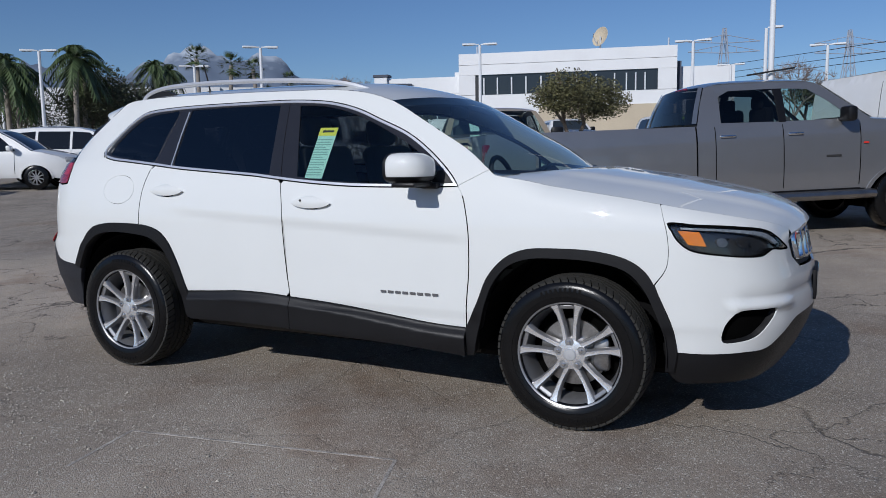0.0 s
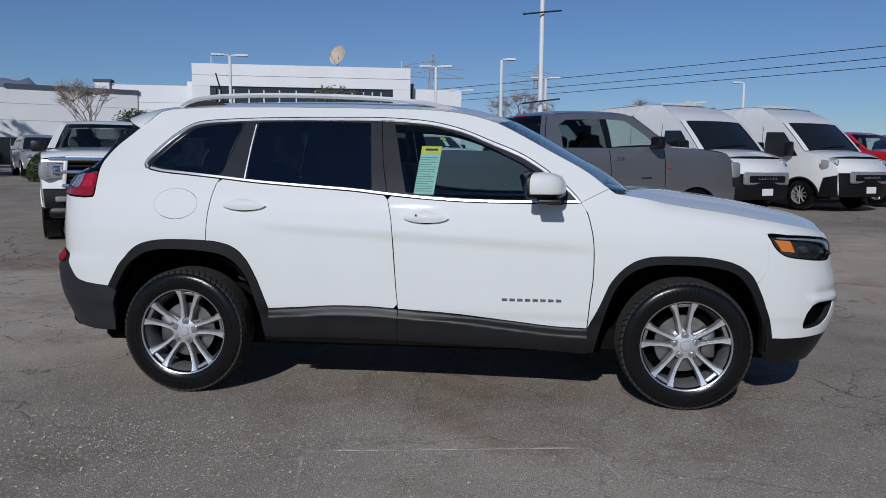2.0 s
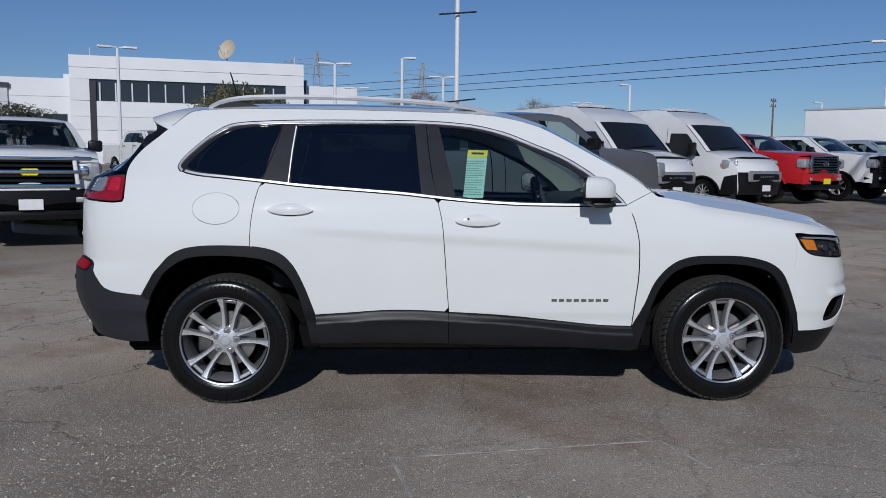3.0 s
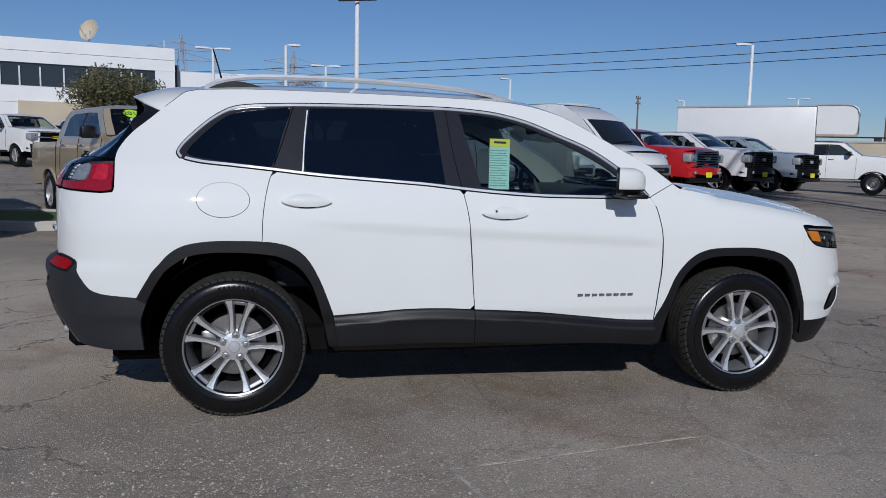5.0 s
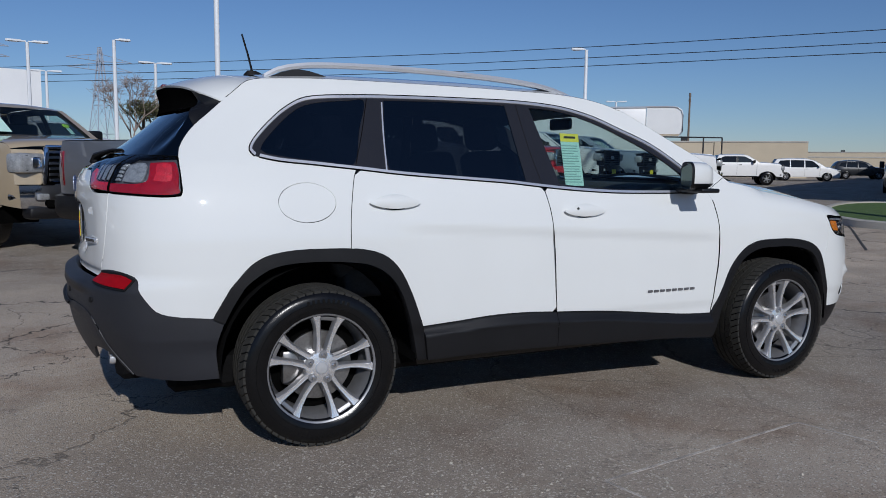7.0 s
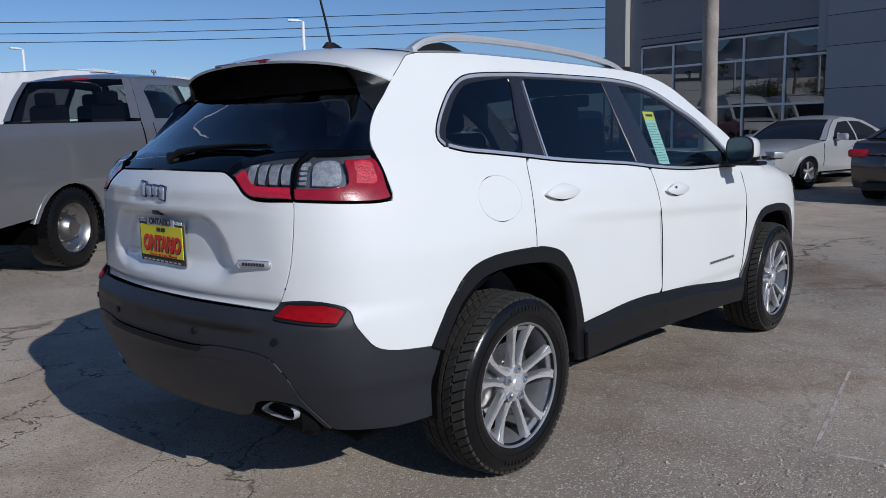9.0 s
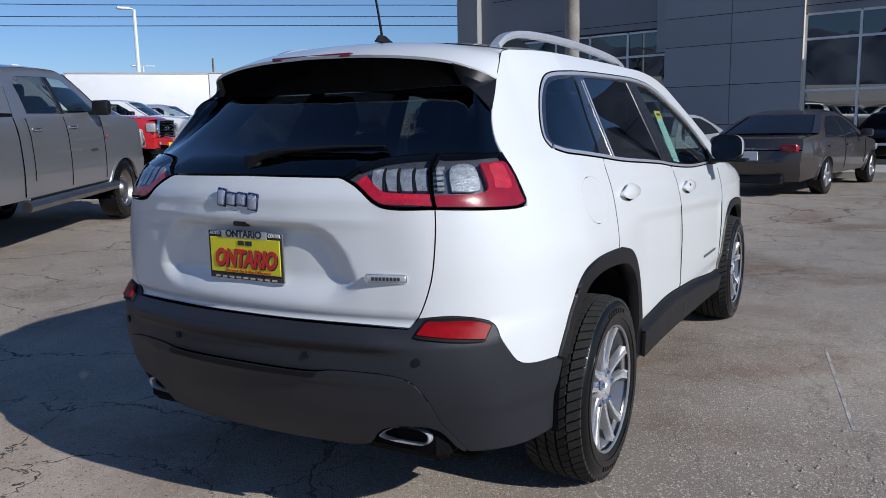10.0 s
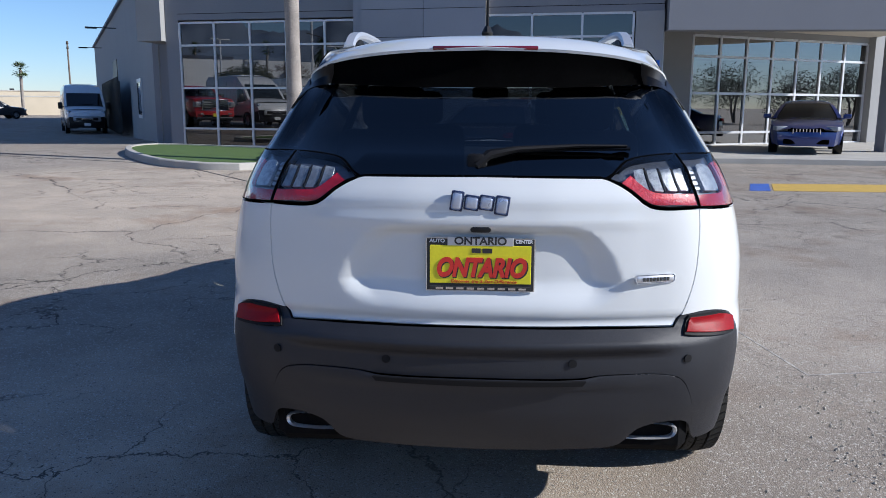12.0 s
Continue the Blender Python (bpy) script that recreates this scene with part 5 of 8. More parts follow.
    low_e = low_e[(low_e[:, 2] < 1.472) & (low_e[:, 2] > 1.366)][::-1]
    up_line = np.concatenate([low_e, te[:j0 + 1] + np.array([.002, 0, -.006])])
    g_line = smooth_line([tuple(low_e[0]), tuple(skin(-1.975, 1.40)), tuple(skin(-2.06, 1.437)), tuple(skin(-2.16, 1.451))], .02)
    tg = np.linspace(0, 1, 18)
    pick = lambda q: np.array([[np.interp(t_, np.linspace(0, 1, len(q)), q[:, i]) for i in range(3)] for t_ in tg])
    a, b = pick(up_line), pick(g_line) + np.array([-.006, 0, 0])
    for side in (-1, 1):
        f_ = np.array([1, -side, 1])
        part("spoiler_fin", Geo().loft([[tuple(p) for p in a * f_], [tuple(p) for p in (a * .5 + b * .5 + np.array([.006, .004, 0])) * f_], [tuple(p) for p in b * f_]], False, False), TRIM_BLACK, car, "dark grey fin beside the rear window")
    part("high_brake_light", Geo().box((-1.881, 0, 1.5605), (.03, .34, .014), .005, None, 2), RED_DARK, car, "long red high brake light")
    # antenna
    g = Geo().loft([[(-1.36 + .02 * math.cos(t), .02 * math.sin(t), 1.645) for t in np.linspace(0, 2 * math.pi, 12, endpoint=False)],
                    [(-1.43 + .06 * math.cos(t), .022 * math.sin(t), 1.648) for t in np.linspace(0, 2 * math.pi, 12, endpoint=False)],
                    [(-1.445 + .022 * math.cos(t), .010 * math.sin(t), 1.672) for t in np.linspace(0, 2 * math.pi, 12, endpoint=False)]])
    g.tube([(-1.443, 0, 1.665), (-1.466, 0, 1.76), (-1.492, 0, 1.85)], [.006, .005, .0045], 6)
    part("antenna", g, TRIM_LOW, car, "short black roof antenna")
    # front: bumper, grille, lower grille
    half = join([(F0, .70), (2.488, .715), (2.41, .765), (2.395, .83), (2.439, .880)], piece(HOOD_LINE, 1.768, 2.439)[::-1], line((1.767, 1.003), (1.767, .80), (1.752, .74), (1.70, .67)), [(1.712, .631), (1.76, .52), (1.803, .388)],
                line((1.803, .385), (1.917, .382), (2.082, .387), (2.197, .397), (2.275, .454), (2.37, .501), (2.579, .515), (F0, .515)))
    lamp_r = smooth_line([(1.776, .93), (1.9, .926), (2.053, .917), (2.222, .894), (2.312, .849), (2.374, .808), (2.30, .806), (2.231, .812), (2.18, .792), (2.143, .787), (1.981, .797), (1.848, .821), (1.80, .865), (1.788, .895)], .02, True)
    fog = smooth_line([(1.962, .457), (1.971, .506), (2.0, .545), (2.03, .570), (2.12, .576), (2.2, .573), (2.21, .555), (2.16, .495), (2.11, .45), (2.041, .432), (1.975, .432)], .02, True)
    flip_s = lambda q: np.stack([2 * F0 - q[:, 0], q[:, 1]], 1)

    def nose_relief(s, z):
        s2 = np.where(s > F0, 2 * F0 - s, s)
        lip = .02 * np.exp(-((z - .585) / .02) ** 2) * step01(1.95, 2.05, s2) * (1 - step01(2.25, 2.4, s2))
        hollow = -.012 * np.exp(-((z - .62) / .03) ** 2) * step01(2.0, 2.1, s2)
        return lip + hollow
    fb = P("front_bumper", mirror_front(half), WHITE_PAINT, gap=.0002, spacing=.03, holes=[lamp_r, flip_s(lamp_r), fog, flip_s(fog)], relief=nose_relief, label="white front bumper")
    for side, q in ((-1, fog), (-1, flip_s(fog))):
        P("fog_pocket", shrink(q, -.006), BLACK, fb, offset=-.045, thick=0, spacing=.03)
        P("fog_pocket_wall", shrink(q, -.004), TRIM_LOW, fb, offset=-.004, thick=.05, spacing=.03, holes=[shrink(q, .004)])
    low = join(line((F0, .51), (2.579, .51), (2.37, .496), (2.275, .449), (2.197, .392), (2.082, .382), (1.917, .377), (1.803, .38)), line((1.78, .30), (1.85, .246), (2.0, .239), (2.262, .237)), [(F0, .24)])
    P("lower_bumper", mirror_front(low), TRIM_BLACK, spacing=.035, offset=-.006, thick=.04, label="black lower front bumper")
    gr = join([(F0, .71), (2.492, .722), (2.42, .768), (2.405, .83), (2.449, .876), (F0, .886)])
    gp = P("grille", mirror_front(gr), TRIM_LOW, spacing=.03, offset=-.02, thick=0, label="dark grille of seven slots")
    for i in range(-3, 4):
        c = F0 + i * .115
        hw_ = .046
        z0, z1 = .735 + abs(i) * .004, .868 - abs(i) * .003
        ring = smooth_line([(c - hw_ + .008, z0), (c + hw_ - .008, z0), (c + hw_, z0 + .01), (c + hw_ + .002, z1 - .01), (c + hw_ - .006, z1), (c - hw_ + .006, z1), (c - hw_ - .002, z1 - .01), (c - hw_, z0 + .01)], .012, True)
        P("slot_ring", ring, CHROME, gp, spacing=.02, offset=.004, thick=.025, holes=[shrink(ring, .011)])
    p = Geo().box((2.302, 0, .60), (.02, .34, .14), .006, None, 2)
    part("plate_bracket", p, TRIM_LOW, fb, "black front plate bracket")
    part("front_plate", Geo().box((2.315, 0, .605), (.006, .305, .12), .002), CHROME, fb)
    # floor, bulkheads and dashboard
    g = Geo().box((0, 0, .30), (3.9, 1.3, .14), .03)
    g.box((0, 0, .36), (1.75, 1.6, .16), .03)
    g.box((-2.0, 0, .42), (.3, 1.3, .22), .03)
    part("underbody", g, LINER, car)
    inner = join(line((-2.2, .5), (-1.85, .45)), REAR_ARCH_IN + np.array([0, .02]), FRONT_ARCH_IN + np.array([0, .02]), [(1.85, .40), (2.3, .45), (2.3, .78), (1.7, .98), (.8, 1.06), (0, 1.06), (-1.2, 1.14), (-2.15, 1.06)])
    for side in (-1, 1):
        P("inner_shell", inner, BLACK, offset=-.03, thick=0, spacing=.09, side=side)
    P("rear_shell", mirror_rear([(R0, .36), (-2.2, .36), (-2.15, 1.05), (R0, 1.12)]), BLACK, offset=-.075, thick=0, spacing=.1)
    g = Geo().box((.78, 0, .97), (.32, 1.45, .28), .08, None, 3)
    part("dashboard", g, CABIN, car, "black dashboard")
    t = [(.55 + .05 * math.sin(a) * 0, .37 + .18 * math.cos(a), 1.02 + .18 * math.sin(a)) for a in np.linspace(0, 2 * math.pi, 25)]
    part("steering_wheel", Geo().tube([(x - .3 * (z - 1.02), y, z) for x, y, z in t], .016, 8, False).box((.55, .37, 1.02), (.05, .14, .12), .03, None, 2), CABIN, car)
    part("load_floor", Geo().box((-1.7, 0, .78), (.8, 1.2, .04), .01), CABIN, car)
    part("rear_view_mirror", Geo().box((.42, 0, 1.46), (.03, .22, .07), .015, None, 2), CABIN, car)
    # maker's word on the doors, as bars
    for side in (-1, 1):
        for i in range(8):
            c = .395 + i * .0405
            P("door_mark", [(c, .560), (c + .028, .561), (c + .028, .5715), (c, .5725)], DOOR_INK, car, side=side, offset=.005, thick=.004, spacing=.02)
    for x in (1.3525, -1.3525):
        for side in (-1, 1):
            suv_wheel(car, x, side, 10 if x < 0 else 22)
    return car


suv = build_suv()
# the window sticker, taped inside the front door's glass
def window_sticker():
    st = thing("window_sticker", "pale green price sheet with a yellow head behind the door glass", "sticker")
    q = lambda s, z: skin(s, z)
    panel("sheet", [(-.055, 1.378), (.055, 1.376), (.020, 1.118), (-.088, 1.120)], PAPER_GREEN, st, q, offset=-.013, thick=.001, spacing=.05)
    panel("sheet_head", [(-.055, 1.378), (.055, 1.376), (.049, 1.335), (-.061, 1.337)], PAPER_YELLOW, st, q, offset=-.0115, thick=.001, spacing=.05)
    panel("head_bar", [(-.035, 1.364), (.033, 1.363), (.031, 1.352), (-.037, 1.353)], INK, st, q, offset=-.0105, thick=.001, spacing=.05)
    for i in range(15):
        z = 1.318 - i * .0128
        s0 = -.058 - (1.378 - z) * .128
        w = (.095, .09, .096, .07)[i % 4]
        panel("text_bar", [(s0 + .004, z), (s0 + .004 + w, z - .001), (s0 + .004 + w - .0006, z - .005), (s0 + .0034, z - .004)], INK_GREEN, st, q, offset=-.0118, thick=.0005, spacing=.05)
    return st


window_sticker()

# ---------------------------------------------------------------- parked vehicles
def paint(name, c, metal=0.0):
    return mat(name, c, .35, metal=metal, coat=1.0, vary=.03, scale=3, fine=700)


P_GREY = paint("grey_metallic_paint", (.235, .24, .255), .6)
P_SILVER = paint("silver_paint", (.50, .51, .52), .45)
P_WHITE = paint("fleet_white_paint", (.78, .78, .77))
P_RED = paint("red_paint", (.50, .015, .02))
P_TAN = paint("tan_paint", (.44, .355, .24), .15)
P_BLUE = paint("deep_blue_paint", (.004, .022, .15), .35)
P_BROWN = paint("dark_brown_paint", (.060, .050, .046), .4)
P_BLACK = paint("black_paint", (.012, .013, .016))
P_STEELBLUE = paint("pale_steel_paint", (.42, .47, .53), .4)
GLASS_SMOKE = glass("smoked_glass", (.22, .23, .24))
CAR_GLASS = mat("dark_car_glass", (.012, .014, .016), .03, vary=.1, spec=.5, coat=.1)
CAR_GLASS_LIT = mat("greenish_car_glass", (.028, .034, .035), .03, vary=.3, scale=2, spec=.7, coat=.4)
LAMP_CLEAR = mat("clear_headlamp", (.30, .31, .32), .35, metal=.1, vary=.3, scale=15, fine=120, coat=1, bump=.4, bump_scale=60)
RIM_STEEL = mat("grey_rim_paint", (.45, .45, .46), .4, metal=.6, vary=.1)
TAG_GREEN = mat("green_price_tag", (.45, .75, .05), .5)

WHEELS = {}


def wheel_meshes(r, w, style):
    key = (r, w, style)
    if key not in WHEELS:
        ty = Geo().lathe([(r * .60, -w * .42), (r * .66, -w * .5), (r * .9, -w * .5), (r * .975, -w * .43), (r, -w * .32), (r, w * .32), (r * .975, w * .43), (r * .9, w * .5), (r * .66, w * .5), (r * .60, w * .42)], 40)
        for i in range(44):
            t = 2 * math.pi * i / 44
            ty.box((math.cos(t) * r * .975, math.sin(t) * r * .975, w * .40), (r * .05, r * .07, w * .16), 0, pose(0, 0, 0, 0, 0, math.degrees(t)))
        rm = Geo()
        if style == "dual":
            rm.lathe([(r * .62, w * .46), (r * .58, w * .40), (r * .54, w * .25), (r * .33, w * .1), (r * .30, w * .30), (r * .2, w * .44), (0, w * .46)], 32)
            for i in range(8):
                t = 2 * math.pi * i / 8
                rm.lathe([(0, w * .16), (r * .035, w * .15), (r * .04, 0)], 8, Matrix.Translation((math.cos(t) * r * .40, math.sin(t) * r * .40, w * .12)))
        else:
            n = {"five": 5, "six": 6, "ten": 10}[style]
            rm.lathe([(r * .66, w * .44), (r * .62, w * .46), (r * .59, w * .36), (r * .57, -w * .3)], 32)
            rm.lathe([(0, w * .34), (r * .12, w * .33), (r * .17, w * .25), (r * .17, w * .1)], 20)
            for i in range(n):
                t = 2 * math.pi * i / n
                wd = r * .34 / n * 2.2
                rm.box((math.cos(t) * r * .36, math.sin(t) * r * .36, w * .33), (r * .50, wd, w * .12), wd * .2, pose(0, 0, 0, 0, 0, math.degrees(t)))
        bk = Geo().lathe([(0, -w * .05), (r * .58, -w * .05)], 24)
        WHEELS[key] = [mesh_of("tyre", ty.v, ty.f, RUBBER), mesh_of("rim", rm.v, rm.f, STEEL if style == "dual" else RIM_STEEL), mesh_of("wheel_back", bk.v, bk.f, BLACK)]
    return WHEELS[key]


def put_wheel(parent, x, y, r, w, style, side):
    wl = new("wheel")
    wl.parent = parent
    wl.matrix_basis = pose(x, y, r, -90 * side, 0, 0) @ pose(0, 0, 0, 0, 0, 17 * x)
    for nm, me in zip(("tyre", "rim", "wheel_back"), wheel_meshes(r, w, style)):
        o = new(nm, me)
        o.parent = wl
    return wl


def vehicle(name, label, category, at, heading, s, group=""):
    """A vehicle from its side outline. x forward from the front bumper, which is at 0; z up from the road."""
    x0, y0 = at
    car = thing(name, label, category, Matrix.Translation((x0, y0, gz(x0 - 2 * math.cos(radians(heading)), y0 - 2 * math.sin(radians(heading))))) @ pose(0, 0, 0, 0, 0, heading), group)
    if s.get("pitch"):
        car.matrix_basis = Matrix.Translation((x0, y0, gz(x0, y0) + .02)) @ pose(0, 0, 0, 0, 0, heading) @ pose(0, 0, 0, 0, -s["pitch"], 0)
    W = ease(*s["wide"])
    length = s["length"]
    body = s["paint"]
    nose, tail = s.get("nose", .10), s.get("tail", .05)

    def tap(x):
        x = np.asarray(x, float)
        f = np.clip((x + s.get("nose_from", .9)) / s.get("nose_from", .9), 0, 1)
        r = np.clip((-x - length + s.get("tail_from", .6)) / s.get("tail_from", .6), 0, 1)
        return 1 - nose * f ** 2.2 - tail * r ** 2.2

    def surf(x, z):
        return np.stack([np.asarray(x, float), -W(z) * tap(x), np.asarray(z, float)], -1)
    path = [p for _, seg in s["path"] for p in seg]
    zb = s["floor"]
    bottom = []
    for xc, r in sorted(s["axles"]):
        bottom += [(xc + r * math.cos(t), zb + max(0, r * .86 * math.sin(t) + s["tyre"] - zb)) for t in np.linspace(math.pi + .25, -.25, 18) if s["tyre"] + r * .86 * math.sin(t) > zb]
    outline = np.array(path + bottom, float)
    for side in (-1, 1):
        panel("body_side", outline, body, car, surf, side=side, spacing=.16, thick=0, holes=[np.array(q, float) for _, q, _ in s["windows"]] if s.get("cabin") else ())
        for nm, poly, mt in s.get("windows", ()):
            panel(nm, poly, mt, car, surf, side=side, spacing=.15, offset=.006, thick=.006)
        for nm, poly, mt in s.get("trims", ()):
            panel(nm, poly, mt, car, surf, side=side, spacing=.15, offset=.006 if "gap" in nm else .012, thick=.006 if "gap" in nm else .014)
        for xc, r in s["axles"]:
            arc = [(xc + r * math.cos(t), max(zb, s["tyre"] + r * .86 * math.sin(t))) for t in np.linspace(-.2, math.pi + .2, 18)]
            big = [(xc + (r + .05) * math.cos(t), max(zb, s["tyre"] + (r * .86 + .045) * math.sin(t))) for t in np.linspace(-.2, math.pi + .2, 18)]
            panel("arch_lip", big + arc[::-1], s.get("lip", body), car, surf, side=side, spacing=.15, offset=.014, thick=.05)
            g = Geo().loft([[(xc + r * 1.0 * math.cos(t), side * -1 * yy, s["tyre"] + r * .9 * math.sin(t)) for t in np.linspace(-.2, math.pi + .2, 14)] for yy in (-float(W(.7)) * .97, -.45)], False, False)
            part("wheel_well", g, BLACK, car, fix=False)
            dual = s.get("dual") and not s.get("single") and xc < -3
            yy = side * (float(W(.6)) - s["tyre_w"] * .46) if not dual else side * (float(W(.6)) + .12)
            put_wheel(car, xc, yy, s["tyre"], s["tyre_w"], s["rim"], side)
            if dual:
                put_wheel(car, xc, yy - side * .30, s["tyre"], s["tyre_w"], s["rim"], side)
        mx, mz = s["mirror"]
        yb = float(W(mz)) + .02
        g = Geo().box((mx, side * (yb + .14), mz + .06), (.13, .22, s.get("mirror_h", .19)), .04, None, 2)
        g.box((mx, side * (yb + .02), mz), (.08, .12, .05), .015)
        part("door_mirror", g, s.get("mirror_paint", TRIM_BLACK), car)
        for hx, hz in s.get("handles", ()):
            part("door_handle", Geo().box((hx, side * (float(W(hz)) + .012), hz), (.2, .03, .035), .012, None, 2), s.get("handle_paint", TRIM_BLACK), car)
    # pieces across, following the outline
    for nm, seg in s["path"]:
        q = smooth_line(seg, .12) if len(seg) > 2 and nm not in ("bumper", "grille") else np.array(seg, float)
        rows_ = []
        for x, z in q:
            e = surf(np.array([x]), np.array([z]))[0]
            k = np.clip((x + .9) / .9, 0, 1)
            k2 = np.clip((-x - length + .5) / .5, 0, 1)
            bow = s.get("bow", .12) * k - s.get("rear_bow", .05) * k2
            if nm in ("windscreen", "bonnet"):
                bow = max(bow, .10)
            if nm in ("rear_window",):
                bow = -.06
            crown = {"roof": .02 + .035 * math.sin(math.pi * len(rows_) / max(1, len(q) - 1)) ** .6, "bonnet": .05, "windscreen": .02, "roof_cap": .02, "rear_window": .02}.get(nm, 0.0)
            rows_.append([(e[0] + bow * (1 - v * v), -e[1] * v, e[2] + crown * (1 - abs(v) ** 3)) for v in np.linspace(-1, 1, 17)])
        part(nm, Geo().loft(rows_, False, False), s.get("mats", {}).get(nm, body), car)
        if nm in ("windscreen", "rear_window"):
            for side in (-1, 1):
                part("screen_pillar", Geo().loft([[(x + .012 * (1 if nm == "windscreen" else -1), y + (0 if k in (0, 16) else side * .0), z + .014) for k, (x, y, z) in enumerate(r) if (k < 2 if side < 0 else k > 14)] for r in rows_], False, False), body, car)
    for nm, mt, c, size, bev in s.get("boxes", ()):
        if c[1] and nm not in s.get("once", ()):
            for side in (-1, 1):
                part(nm, Geo().box((c[0], side * c[1], c[2]), size, bev, pose(0, 0, 0, 0, 0, -side * s.get("lamp_turn", 14)), 2), mt, car)
        else:
            part(nm, Geo().box(c, size, bev, None, 2), mt, car)
    part("underbody", Geo().box((-length / 2, 0, zb + .12), (length * .92, float(W(.6)) * 1.5, .2), .03), LINER, car)
    return car


def slats(c, size, n, horizontal=True):
    """The bars of a grille."""
    g = Geo()
    for i in range(n):
        k = (i + .5) / n - .5
        if horizontal:
            g.box((c[0], c[1], c[2] + k * size[2]), (size[0], size[1], size[2] / n * .5), .004)
        else:
            g.box((c[0], c[1] + k * size[1], c[2]), (size[0], size[1] / n * .35, size[2]), .004)
    return g


def pickup(label, at, heading, colour, front="chrome", long_bed=False, dual=False, group="", bed="bed", bumper=None, glass_mat=None, cabin=False, single=False, pitch=0.0):
    L_ = 6.55 if long_bed else 5.85
    fo = .15 if dual else 0.0
    bz = 1.44 if dual else 1.36
    r = .405 if dual else .40
    glz = glass_mat or CAR_GLASS
    bp = bumper or (CHROME if front == "chrome" else TRIM_BLACK)
    s = dict(length=L_, paint=colour, floor=.52, tyre=r, tyre_w=.27, rim="dual" if dual else "six", dual=dual, nose=.08, tail=.01, nose_from=.7, bow=.13,
             wide=([.4, .6, .9, 1.2, 1.36, 1.45, 1.7, 1.95], [.93, .97, .985, .975, .95, .92, .83, .70]),
             axles=[(-.98, .50), (-.98 - (4.28 if long_bed else 3.66), .52)],
             path=[("front_bumper", [(-.02, .52), (0, .62), (0, .80)]), ("grille_surround", [(-.07, .81), (-.09, 1.05), (-.13, 1.27)]), ("bonnet", [(-.14, 1.28), (-.22, 1.34), (-.7, 1.40), (-1.42, 1.45)]),
                   ("windscreen", [(-1.43, 1.455), (-1.8, 1.70), (-2.12, 1.92)]), ("roof", [(-2.13, 1.925), (-2.3, 1.965), (-3.0, 1.98), (-3.75, 1.96), (-3.9, 1.93)]),
                   ("rear_window", [(-3.91, 1.925), (-4.02, 1.7), (-4.1, bz + .02)]), ("bed_floor", [(-4.11, bz), (-4.16, bz), (-L_ + .08, bz + .01)]), ("tailgate", [(-L_ + .05, bz), (-L_ + .02, 1.1), (-L_ + .03, .82)]), ("rear_bumper", [(-L_ - .06, .80), (-L_ - .07, .60), (-L_ - .02, .52)])],
             mats={"windscreen": CAR_GLASS_LIT, "rear_window": glz, "front_bumper": bp, "rear_bumper": bp if front == "chrome" else TRIM_BLACK, "grille_surround": TRIM_BLACK if front == "dark" else colour, "bed_floor": TRIM_BLACK},
             windows=[("front_window", [(-1.72, 1.47), (-2.05, 1.70), (-2.32, 1.86), (-2.72, 1.88), (-2.74, 1.46)], CAR_GLASS_LIT), ("rear_side_window", [(-2.86, 1.46), (-2.86, 1.88), (-3.55, 1.87), (-3.72, 1.80), (-3.74, 1.47)], glz)],
             trims=[("door_gap", [(-1.62, .62), (-1.60, 1.40), (-1.608, 1.40), (-1.628, .62)], BLACK), ("door_gap", [(-2.80, .62), (-2.80, 1.42), (-2.808, 1.42), (-2.808, .62)], BLACK), ("door_gap", [(-3.84, .75), (-3.84, 1.42), (-3.848, 1.42), (-3.848, .75)], BLACK), ("bed_gap", [(-4.12, .6), (-4.12, bz - .01), (-4.135, bz - .01), (-4.135, .6)], BLACK),
                    ("centre_pillar", [(-2.745, 1.455), (-2.725, 1.875), (-2.855, 1.875), (-2.855, 1.455)], TRIM_BLACK), ("running_board", [(-1.6, .50), (-1.6, .58), (-4.0, .58), (-4.0, .50)], TRIM_BLACK)],
             mirror=(-1.80, 1.46), mirror_h=.19, handles=[(-2.62, 1.30), (-3.66, 1.30)], handle_paint=CHROME if front == "chrome" or dual else TRIM_BLACK, lip=colour if front != "dark" else TRIM_BLACK,
             boxes=[("headlight", LAMP_CLEAR, (-.09, .765, 1.075), (.26, .38, .25), .05), ("lamp_bowl", CHROME, (.04, .70, 1.085), (.03, .13, .13), .03), ("lamp_divider", TRIM_BLACK, (.043, .82, 1.075), (.02, .03, .19), .005), ("fog_light", LAMP_CLEAR, (.09, .66, .66), (.05, .16, .08), .02), ("bumper_corner", bp, (-.17, .78, .66), (.34, .30, .24), .10), ("tail_light", RED_DARK, (-L_ + .06, .90, 1.12), (.09, .12, .42), .02)])
    if dual:
        # the heavy truck has a shorter cab before its long bed
        fx = lambda q: [(float(np.interp(x, [-9, -5, -4.13, -2.7, -1.6, 1], [-9, -5, -3.84, -2.62, -1.68, .70])), z) for x, z in q]
        s["path"] = [(n_, fx(q)) for n_, q in s["path"]]
        s["windows"] = [(n_, fx(q), m_) for n_, q, m_ in s["windows"]]
        s["trims"] = [(n_, fx(q), m_) for n_, q, m_ in s["trims"]]
        s["handles"], s["mirror"] = fx(s["handles"]), (-1.92, 1.46)
        s["axles"][0] = (-1.08, .50)
        s["boxes"] = [(n_, m_, (c[0] - (.13 if c[0] > -1 else 0), c[1], c[2]), z_, b_) for n_, m_, c, z_, b_ in s["boxes"]]
    else:
        fz = lambda q: [(x, z if z < .9 else .9 + (z - .9) * .925) for x, z in q]
